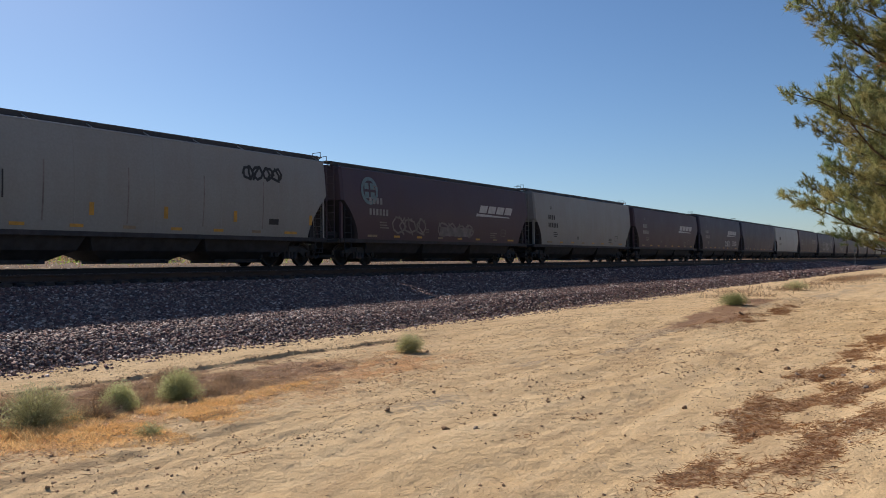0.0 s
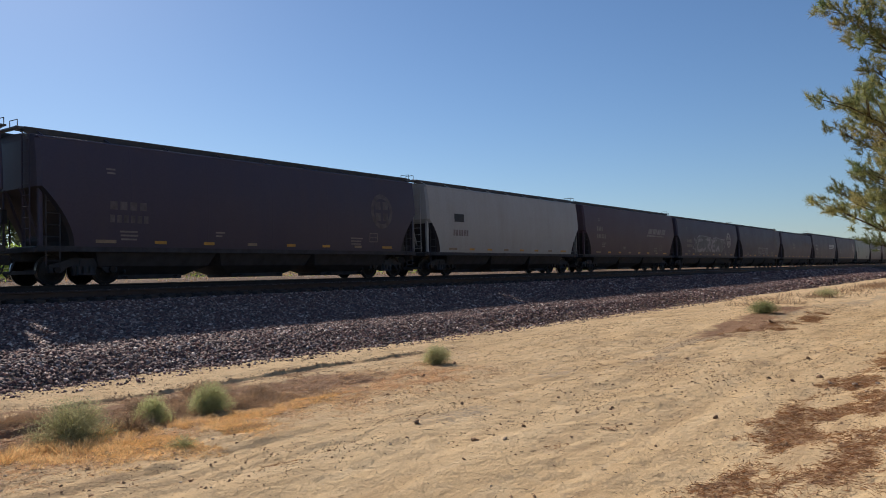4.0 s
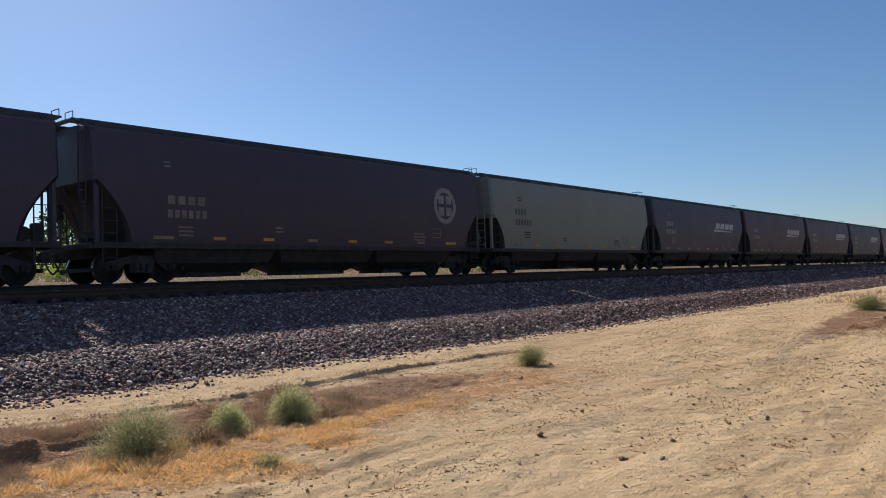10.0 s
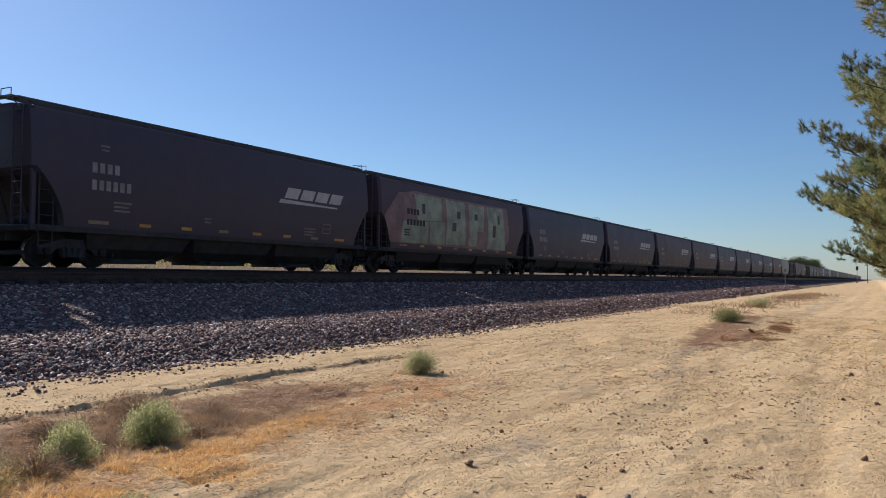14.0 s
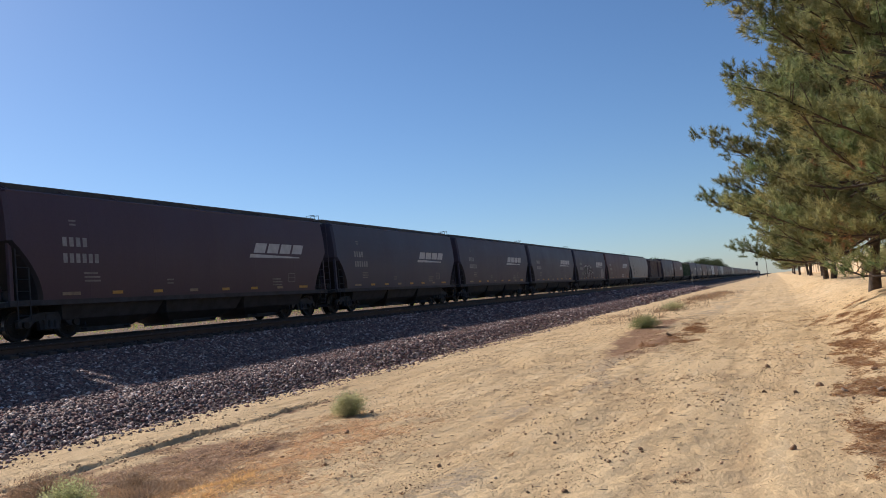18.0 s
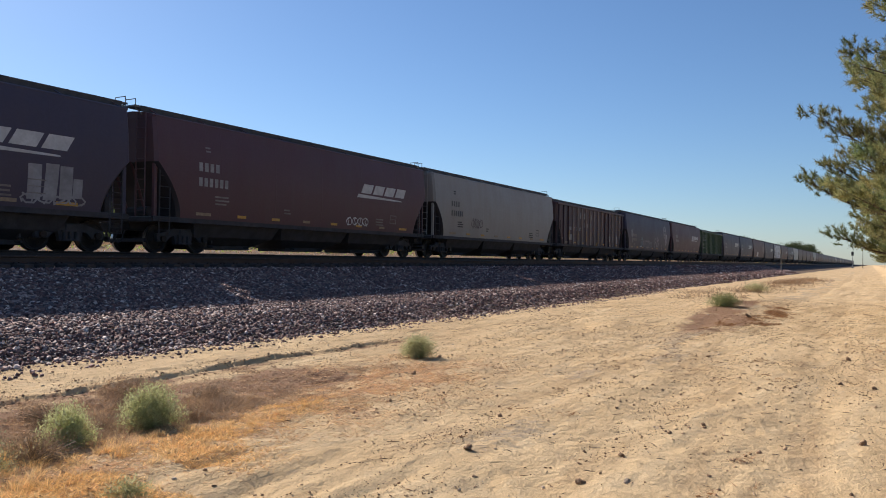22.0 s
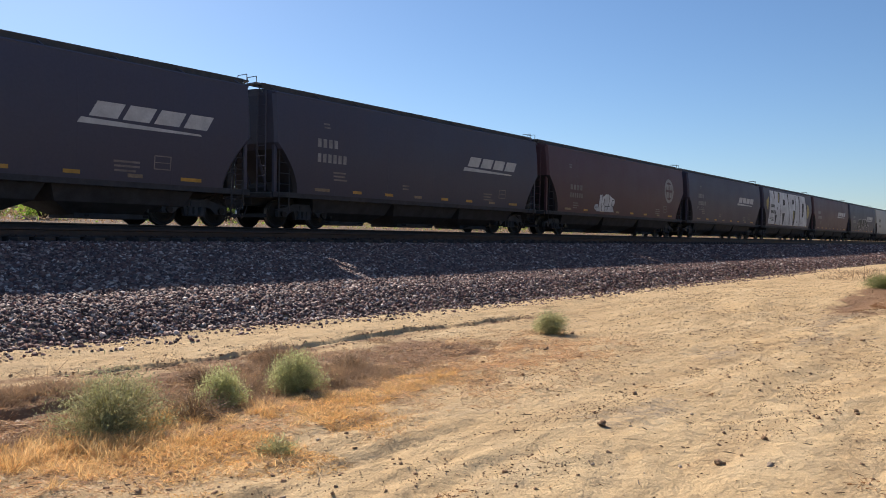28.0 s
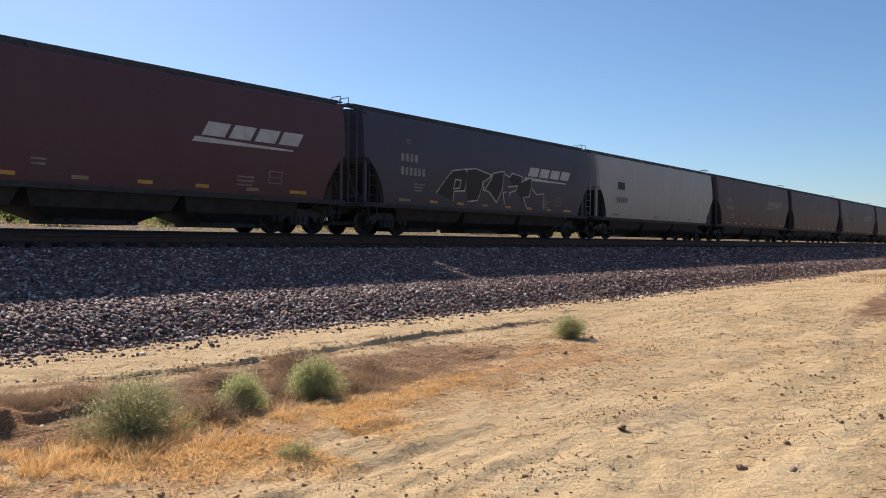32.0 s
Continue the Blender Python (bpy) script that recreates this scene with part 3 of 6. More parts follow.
mud = 1.0 * np.exp(-((fy + 14.6) / 0.95) ** 4) * (1 - step(fx, -1.0, 4.0)) * (0.25 + 1.1 * fbm(fx * 1.2, fy * 1.6, 57)) + 0.35 * np.exp(-((fy + 17.6) / 0.5) ** 2) * (1 - step(fx, -3.0, -0.5)) * fbm(fx * 1.5, fy * 3, 58) + 0.5 * np.exp(-((fy + 13.45) / 0.16) ** 2) * (1 - step(fx, 5, 7))
mud = mud + 1.0 * (zone(fx, fy, 13.8, -17.9, 3.6, 0.95) + zone(fx, fy, 20.5, -17.3, 5.5, 0.8)) * (0.2 + 1.2 * fbm(fx * 0.9, fy * 2.0, 59))
land = 1.0 * step(fy, 1.5, 4.0) * (0.5 + fbm(fx * 0.15, fy * 0.15, 61))
for nm, arr in (("field", land), ("litter", litter), ("straw", straw), ("gravel", gravel), ("mud", mud)):
    at = ground.data.attributes.new(nm, 'FLOAT', 'POINT')
    at.data.foreach_set("value", arr.astype(np.float32))


# ---- ballast ----
def bed_height(y):
    """Cross-section of the ballast under both tracks."""
    return np.interp(y, [TOE - 0.35, TOE, TOE + 0.35, -10.2, -6.35, -5.85, -5.55, 1.4, 1.9, 6.2], [-1.80, -1.66, -1.535, -1.24, -0.53, -0.385, -0.345, -0.20, -0.24, -0.95])


by = np.array([TOE - 0.35, TOE, TOE + 0.35, -10.7, -10.2, -9, -8, -7, -6.35, -5.85, -5.55, -4.3, -3, -2, 0, 1.4, 1.9, 6.2])
bx = axis([(-400, 0), (-12, 40), (60, 1.0), (200, 8), (2600, 200)])
BX, BY = np.meshgrid(bx, by)
BZ = bed_height(BY) + 0.05 * (fbm(BX * 0.9, BY * 0.9, 71) - 0.5) * (BY < -5.6)
co = np.stack([BX, BY, BZ], -1).reshape(-1, 3)
ii = (np.arange(len(by) - 1)[:, None] * len(bx) + np.arange(len(bx) - 1)[None]).ravel()
tri = np.concatenate([np.stack([ii, ii + 1, ii + len(bx) + 1], -1), np.stack([ii, ii + len(bx) + 1, ii + len(bx)], -1)])
bed = tagged(soup("ballast_bed", co, tri, M["ballast_bed"]), "bed of crushed stone under two tracks, darkened for the shade between stones", "ballast", kind="structure")

bed.data.materials.append(M["sandy_gravel"])
bed.data.polygons.foreach_set("material_index", (co[tri].mean(1)[:, 1] < -10.15).astype(np.int32))

CUBE = np.array([(x, y, z) for x in (-1, 1) for y in (-1, 1) for z in (-1, 1)], float)
CUBE_T = np.array([(0, 1, 3), (0, 3, 2), (4, 6, 7), (4, 7, 5), (0, 4, 5), (0, 5, 1), (2, 3, 7), (2, 7, 6), (1, 5, 7), (1, 7, 3)])


def stones(px, py, pz, size, flat=0.7, seed=1):
    """Crushed stones: cubes with every corner pulled about, turned at random."""
    r = np.random.default_rng(seed)
    n = len(px)
    v = CUBE[None] * (0.62 + 0.5 * r.random((n, 8, 3)))
    v = v * np.stack([0.8 + 0.6 * r.random(n), 0.7 + 0.5 * r.random(n), flat * (0.7 + 0.5 * r.random(n))], -1)[:, None]
    a, t, u = r.random(n) * 2 * np.pi, (r.random(n) - 0.5) * 1.4, (r.random(n) - 0.5) * 1.4
    ca, sa, ct, st, cu, su = np.cos(a), np.sin(a), np.cos(t), np.sin(t), np.cos(u), np.sin(u)
    x, y, z = v[..., 0], v[..., 1], v[..., 2]
    y, z = y * ct[:, None] - z * st[:, None], y * st[:, None] + z * ct[:, None]
    x, z = x * cu[:, None] - z * su[:, None], x * su[:, None] + z * cu[:, None]
    x, y = x * ca[:, None] - y * sa[:, None], x * sa[:, None] + y * ca[:, None]
    out = np.stack([x, y, z], -1) * (size * 0.5)[:, None, None] + np.stack([px, py, pz], -1)[:, None]
    tr = (np.arange(n)[:, None, None] * 8 + CUBE_T[None]).reshape(-1, 3)
    return out.reshape(-1, 3), tr


def scatter_ballast():
    r = np.random.default_rng(3)
    xs, ys, ss = [], [], []
    for x0, x1, per, s0, s1 in ((-6, 12, 700, 0.026, 0.066), (12, 26, 330, 0.034, 0.078), (26, 60, 100, 0.05, 0.10), (60, 130, 18, 0.10, 0.2)):
        n = int((x1 - x0) * 6.0 * per)
        xs.append(x0 + (x1 - x0) * r.random(n))
        ys.append(TOE - 0.25 + (-5.45 - TOE + 0.2) * r.random(n))
        ss.append(s0 + (s1 - s0) * r.random(n) ** 1.5)
    x, y, s = np.concatenate(xs), np.concatenate(ys), np.concatenate(ss)
    edge = TOE + 0.30 * (fbm(x * 0.9, y * 0, 73) - 0.5) + 0.2 * (fbm(x * 4.0, y * 0, 74) - 0.5)
    keep = (y > edge + (0.62 + 0.75 * step(x, 1.0, 9.0)) * r.random(len(y)) ** 1.5) & ((y < -5.7) | (r.random(len(y)) < 0.5))
    x, y, s = x[keep], y[keep], s[keep]
    # strays that rolled off on to the sand
    n = 5200
    sx = -6 + 42 * r.random(n)
    sy = TOE + 0.22 - 1.0 * r.random(n) ** 2.3
    x, y, s = np.concatenate([x, sx]), np.concatenate([y, sy]), np.concatenate([s, 0.012 + 0.040 * r.random(n) ** 2.5])
    z = np.maximum(bed_height(y), terrain(x, y)) + s * 0.16 + 0.035 * (fbm(x * 1.5, y * 1.5, 77) - 0.4) * (y > TOE + 0.3)
    return stones(x, y, z, s * 1.15, 0.7, 5)


co, tri = scatter_ballast()
tagged(soup("ballast_stones", co, tri, M["ballast"]), "loose crushed ballast stones, grey and reddish brown, heaped on the slope", "ballast", kind="stuff")


# ---- tracks ----
def rail_profile():
    return [(-0.076, -0.185), (0.076, -0.185), (0.076, -0.172), (0.012, -0.150), (0.009, -0.055), (0.036, -0.040), (0.037, -0.008), (0.030, 0.0), (-0.030, 0.0), (-0.037, -0.008), (-0.036, -0.040), (-0.009, -0.055), (-0.012, -0.150), (-0.076, -0.172)]


def make_track(name, cy, label, cz=0.0):
    track = tagged(new(name), label, "railway track", kind="structure")
    track.location = (0, cy, cz)
    pr = rail_profile()
    xs = [-400.0, -60.0, 60.0, 200.0, 600.0, 2600.0]
    for side in (-0.7525, 0.7525):
        vs = [(x, side + p[0], p[1]) for x in xs for p in pr]
        k = len(pr)
        fs, top = [], []
        for s in range(len(xs) - 1):
            for i in range(k):
                f = (s * k + i, s * k + (i + 1) % k, (s + 1) * k + (i + 1) % k, (s + 1) * k + i)
                fs.append(f)
                top.append(1 if i == 7 else 0)
        ob = link("rail", vs, fs, M["rail"], track)
        ob.data.materials.append(M["rail_head"])
        ob.data.polygons.foreach_set("material_index", top)
    bm = bmesh.new()
    box(bm, -0.11, 0.11, -1.28, 1.28, -0.36, -0.187, 0.012)
    tie = part("tie", bm, M["tie"], track)
    tie.location = (-11.0, 0, 0)
    bm = bmesh.new()
    box(bm, -0.10, 0.10, -0.17, 0.17, -0.189, -0.168, 0.006)
    for sx in (-0.06, 0.06):
        for sy in (-0.10, 0.10):
            box(bm, sx - 0.014, sx + 0.014, sy - 0.018, sy + 0.018, -0.17, -0.145)
    plate = part("tie_plate", bm, M["plate"], track)
    plate.location = (-11.0, -0.7525, 0)
    n = 130
    r = np.random.default_rng(int(abs(cy)) + 2)
    for i in range(1, n):
        o = tie.copy()
        scene.collection.objects.link(o)
        o.location = (-11.0 + i * 0.51, 0.04 * (r.random() - 0.5), 0.012 * (r.random() - 0.5))
        o.rotation_euler = (0, 0, 0.02 * (r.random() - 0.5))
        p = plate.copy()
        scene.collection.objects.link(p)
        p.location = (-11.0 + i * 0.51, -0.7525, 0)
    # the ties further off, one sheet of sleepers
    vs, fs = [], []
    for i in range(420):
        x = -11.0 + (n + i) * 0.51
        b = len(vs)
        vs += [(x + a, c, z) for a in (-0.11, 0.11) for c in (-1.28, 1.28) for z in (-0.36, -0.187)]
        fs += [tuple(b + q for q in f) for f in ((0, 1, 3, 2), (4, 6, 7, 5), (0, 4, 5, 1), (2, 3, 7, 6), (1, 5, 7, 3))]
    tagged(link("far_ties", vs, fs, M["tie"], track), kind="stuff")
    return track


NEAR_Y = -4.35
FAR_RAIL = 0.08                                # the train's rails lie higher than the empty track
make_track("track_near", NEAR_Y, "empty railway track with rusty rails on weathered ties", -0.055)
make_track("track_far", 0.0, "railway track that carries the train, rails on ties", FAR_RAIL)


# ---- freight cars ----
SPEED = 21.054                                 # metres a second, towards -x
WHEEL_R = 0.457


def hopper_levels(half, bulge=0.14, cut=1.75, top=3.05):
    """Levels of the body: height, half length, half width."""
    out = []
    low = [1.22 + (top - 1.22) * q for q in (0, 0.1, 0.22, 0.35, 0.48, 0.62, 0.76, 0.88, 1.0)]
    for z in low + [3.3, 3.6, 3.9, 4.2, 4.36]:
        u = min(1.0, (z - 1.22) / (top - 1.22))
        inward = cut * (1 - u ** 1.7)
        w = 1.46 + bulge * math.sin(math.pi * min(1.0, (z - 1.0) / 3.3)) ** 0.8
        out.append((z, half - inward, w))
    out += [(4.41, half - 0.01, 1.465), (4.45, half - 0.02, 1.42), (4.525, half - 0.03, 1.05), (4.59, half - 0.03, 0.55), (4.60, half - 0.03, 0.0)]
    return out


def side_y(z, bulge=0.14):
    if bulge == 0:
        return 1.46
    return 1.46 + bulge * math.sin(math.pi * min(1.0, max(0.0, (z - 1.0) / 3.3))) ** 0.8


def body_mesh(half, bulge, material, parent, cut, top):
    lv = hopper_levels(half, bulge, cut, top)
    bm = bmesh.new()
    rings = []
    for z, hx, hw in lv:
        if hw == 0:
            rings.append([bm.verts.new((-hx, 0, z)), bm.verts.new((hx, 0, z))])
            continue
        r = 0.10 if z < 4.39 else 0.04
        ring = []
        for sx, sy, order in ((-1, -1, 1), (1, -1, 0), (1, 1, 1), (-1, 1, 0)):
            a, b = (sx * hx, sy * (hw - r)), (sx * (hx - r), sy * hw)
            for p in ((a, b) if order else (b, a)):
                ring.append(bm.verts.new((p[0], p[1], z)))
        rings.append(ring)
    for a, b in zip(rings[:-2], rings[1:-1]):
        for i in range(8):
            bm.faces.new((a[i], a[(i + 1) % 8], b[(i + 1) % 8], b[i]))
    t, c = rings[-2], rings[-1]
    bm.faces.new((t[1], t[2], c[1], c[0]))
    bm.faces.new((t[5], t[6], c[0], c[1]))
    bm.faces.new((t[2], t[3], t[4], t[5], c[1]))
    bm.faces.new((t[6], t[7], t[0], t[1], c[0]))
    bm.faces.new(rings[0][::-1])
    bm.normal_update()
    # the undercut end slopes take the paint darkened for shade
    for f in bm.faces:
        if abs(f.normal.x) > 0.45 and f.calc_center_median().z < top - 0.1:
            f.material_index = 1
    ob = part("body", bm, material, parent)
    ob.data.materials.append(M["end_shade"])
    return ob


def make_wheelset(parent, x):
    bm = bmesh.new()
    prof = [(0.0, 0.075), (0.10, 0.075), (0.11, 0.16), (0.06, 0.30), (0.05, 0.37), (0.075, 0.40), (0.075, WHEEL_R), (-0.045, WHEEL_R + 0.008), (-0.055, WHEEL_R + 0.028), (-0.075, WHEEL_R + 0.022), (-0.078, 0.40), (-0.04, 0.36), (-0.02, 0.28), (-0.02, 0.075)]
    n = 28
    for side in (-1, 1):
        rings = [[bm.verts.new((r * math.cos(2 * math.pi * i / n), side * (0.735 + a), r * math.sin(2 * math.pi * i / n))) for i in range(n)] for a, r in prof]
        for j in range(len(rings)):
            a, b = rings[j], rings[(j + 1) % len(rings)]
            for i in range(n):
                f = bm.faces.new((a[i], a[(i + 1) % n], b[(i + 1) % n], b[i]))
                if j == 6:
                    f.material_index = 1
        for i in range(0, n, 7):
            an = 2 * math.pi * i / n
            rod(bm, (0.24 * math.cos(an), side * 0.80, 0.24 * math.sin(an)), (0.24 * math.cos(an), side * 0.86, 0.24 * math.sin(an)), 0.03, n=5)
    rod(bm, (0, -1.02, 0), (0, 1.02, 0), 0.075, n=10)
    ob = part("wheelset", bm, M["wheel"], parent)
    ob.data.materials.append(M["tread"])
    ob.location = (x, 0, WHEEL_R)
    return ob


def make_truck(parent, x):
    truck = new("truck")
    truck.parent = parent
    truck.location = (x, 0, FAR_RAIL)
    for side in (-1, 1):
        bm = bmesh.new()
        y0, y1 = side * 0.93, side * 1.08
        prism(bm, [(-1.08, 0.36), (-0.72, 0.36), (-0.55, 0.52), (-0.40, 0.56), (-0.34, 0.28), (0.34, 0.28), (0.40, 0.56), (0.55, 0.52), (0.72, 0.36), (1.08, 0.36), (1.10, 0.60), (0.78, 0.68), (0.40, 0.80), (-0.40, 0.80), (-0.78, 0.68), (-1.10, 0.60)], y0, y1)
        part("side_frame", bm, M["under"], truck)
        bm = bmesh.new()
        for sx in (-0.2, 0.0, 0.2):
            rod(bm, (sx, side * 1.10, 0.32), (sx, side * 1.10, 0.56), 0.075, n=8)
        box(bm, -0.29, 0.29, side * 1.10 - 0.08, side * 1.10 + 0.08, 0.29, 0.33)
        box(bm, -0.29, 0.29, side * 1.10 - 0.08, side * 1.10 + 0.08, 0.55, 0.58)
        part("spring_pack", bm, M["under"], truck)
    bm = bmesh.new()
    box(bm, -0.17, 0.17, -1.12, 1.12, 0.56, 0.76, 0.02)
    rod(bm, (0, 0, 0.76), (0, 0, 0.90), 0.2, n=12)
    part("bolster", bm, M["under"], truck)
    for sx in (-0.889, 0.889):
        make_wheelset(truck, sx)
        bm = bmesh.new()
        box(bm, sx * 1.62 - 0.03, sx * 1.62 + 0.03, -0.95, 0.95, 0.33, 0.45, 0.01)
        part("brake_beam", bm, M["under"], truck)
        for sy in (-1, 1):
            bm = bmesh.new()
            rod(bm, (sx, sy * 1.08, 0.457), (sx, sy * 1.17, 0.457), 0.10, n=10)
            part("bearing_cap", bm, M["wheel"], truck)
    return truck


def ladder(bm, x, y, z0, z1, wide=0.42, along='x', rungs=6):
    ends = [(x - wide / 2, y), (x + wide / 2, y)] if along == 'x' else [(x, y - wide / 2), (x, y + wide / 2)]
    for p in ends:
        rod(bm, (*p, z0), (*p, z1), 0.022, n=5)
    for i in range(rungs):
        z = z0 + (z1 - z0) * (i + 0.5) / rungs
        rod(bm, (*ends[0], z), (*ends[1], z), 0.014, n=5)


def quads_on_side(name, quads, material, parent, bulge, label="", proud=0.010):
    """Painted shapes that lie on the curved side: four corners in x and z each, bottom edge first."""
    vs, fs = [], []
    for q in quads:
        (ax, az), (bx_, bz), (cx_, cz), (dx, dz) = q
        hgt = max(abs(cz - bz), abs(dz - az))
        nz = max(1, int(hgt / 0.22) + 1)
        base = len(vs)
        for j in range(nz + 1):
            t = j / nz
            for px, pz in ((ax + (dx - ax) * t, az + (dz - az) * t), (bx_ + (cx_ - bx_) * t, bz + (cz - bz) * t)):
                vs.append((px, -(side_y(pz, bulge) + proud), pz))
        for j in range(nz):
            k = base + 2 * j
            fs.append((k, k + 1, k + 3, k + 2))
    ob = link(name, vs, fs, material, parent, label)
    if name in ("data_lettering", "car_number", "reporting_mark", "lettering", "graffiti", "graffiti_fill", "graffiti_shade", "graffiti_ochre", "graffiti_outline"):
        tagged(ob, kind="stuff")
    return ob


def poly_on_side(name, polys, material, parent, bulge, label="", proud=0.014):
    """Painted fields of any outline, in x and z, laid on the curved side."""
    bm = bmesh.new()
    for pts in polys:
        bm.faces.new([bm.verts.new((x, 0, z)) for x, z in pts])
    for k in range(14):
        geom = bm.verts[:] + bm.edges[:] + bm.faces[:]
        bmesh.ops.bisect_plane(bm, geom=geom, plane_co=(0, 0, 1.3 + 0.22 * k), plane_no=(0, 0, 1))
    bmesh.ops.triangulate(bm, faces=bm.faces[:])
    for v in bm.verts:
        v.co.y = -(side_y(v.co.z, bulge) + proud)
    bm.normal_update()
    for f in bm.faces:
        if f.normal.y > 0:
            f.normal_flip()
    return tagged(part(name, bm, material, parent, label), kind="stuff")


def rect(x0, x1, z0, z1, lean=0.0):
    d = lean * (z1 - z0)
    return ((x0, z0), (x1, z0), (x1 + d, z1), (x0 + d, z1))


def stroke(pts, w):
    """A painted line of some width through points in x and z."""
    out = []
    for (x0, z0), (x1, z1) in zip(pts[:-1], pts[1:]):
        dx, dz = x1 - x0, z1 - z0
        n = math.hypot(dx, dz) or 1
        ox, oz = -dz / n * w / 2, dx / n * w / 2
        ex, ez = dx / n * w * 0.3, dz / n * w * 0.3
        out.append(((x0 - ox - ex, z0 - oz - ez), (x1 - ox + ex, z1 - oz + ez), (x1 + ox + ex, z1 + oz + ez), (x0 + ox - ex, z0 + oz - ez)))
    return out


def scrawl(r, x0, x1, z0, z1, w=0.06, blocks=5):
    """A tangle of looping sprayed lines that fills a field."""
    out, step_x = [], (x1 - x0) / blocks
    for b in range(blocks):
        cx, cz = x0 + (b + 0.5) * step_x, (z0 + z1) / 2
        k = r.randint(3, 5)
        pts = []
        a0 = r.random() * 6.28
        for i in range(k + 4):
            a = a0 + i * (6.28 / (k + 2.5))
            rr = 0.75 + 0.4 * r.random()
            pts.append((cx + math.cos(a) * step_x * 0.55 * rr, cz + math.sin(a) * (z1 - z0) * 0.48 * rr))
        out += stroke(pts, w)
        out += stroke([(cx + (r.random() - 0.5) * step_x, z0), (cx + (r.random() - 0.5) * step_x * 0.6, cz), (cx + (r.random() - 0.5) * step_x, z1)], w)
    return out


def logo_quads(x1, z0, s=1.0):
    """Four slanted blocks over a tapering line."""
    out = []
    x = x1 - 3.55 * s
    for i in range(4):
        a = x + i * 0.90 * s
        b = a + 0.76 * s
        out.append(rect(a, b, z0 + 0.20 * s, z0 + 0.60 * s, 0.6))
    out.append(((x - 0.30 * s, z0), (x + 3.3 * s, z0 + 0.02 * s), (x + 3.25 * s, z0 + 0.07 * s), (x - 0.2 * s, z0 + 0.15 * s)))
    return out


def emblem_quads(cx, cz, r):
    """A ring round a cross."""
    out, n = [], 20
    for i in range(n):
        a, b = 2 * math.pi * i / n, 2 * math.pi * (i + 1) / n
        p = [(cx + q * math.cos(t), cz + q * 1.05 * math.sin(t)) for t, q in ((a, r), (b, r), (b, r * 0.74), (a, r * 0.74))]
        out.append(tuple(p))
    k = r * 0.58
    for sx in (-1, 1):
        for sz in (-1, 1):
            x0, x1 = sorted((cx + sx * 0.10 * r, cx + sx * k))
            z0, z1 = sorted((cz + sz * 0.10 * r, cz + sz * k))
            out.append(rect(x0, x1, z0, z1))
    return out


def mark_quads(x, z, n, h=0.36, w=0.19, gap=0.075):
    """A row of plain bars, one for each painted character."""
    return [rect(x + i * (w + gap), x + i * (w + gap) + w, z, z + h) for i in range(n)]


def fine_print(r, x, z, lines=2, length=0.9):
    return [rect(x + 0.02 * j, x + length * (0.7 + 0.3 * r.random()), z - j * 0.12, z - j * 0.12 + 0.055) for j in range(lines)]


PAINTS = {"brown": "mineral brown", "darkbrown": "dark brown", "red": "oxide red", "slate": "sooty slate-brown", "rust": "dusty rust-brown", "grey": "light grey",
          "greygreen": "grey-green", "tan": "cream-grey", "palegrey": "pale grey", "green": "faded green"}


LOWER = {"low": 0.93, "ribbed": 0.93, "mid": 0.965}   # height of the older bodies against the others


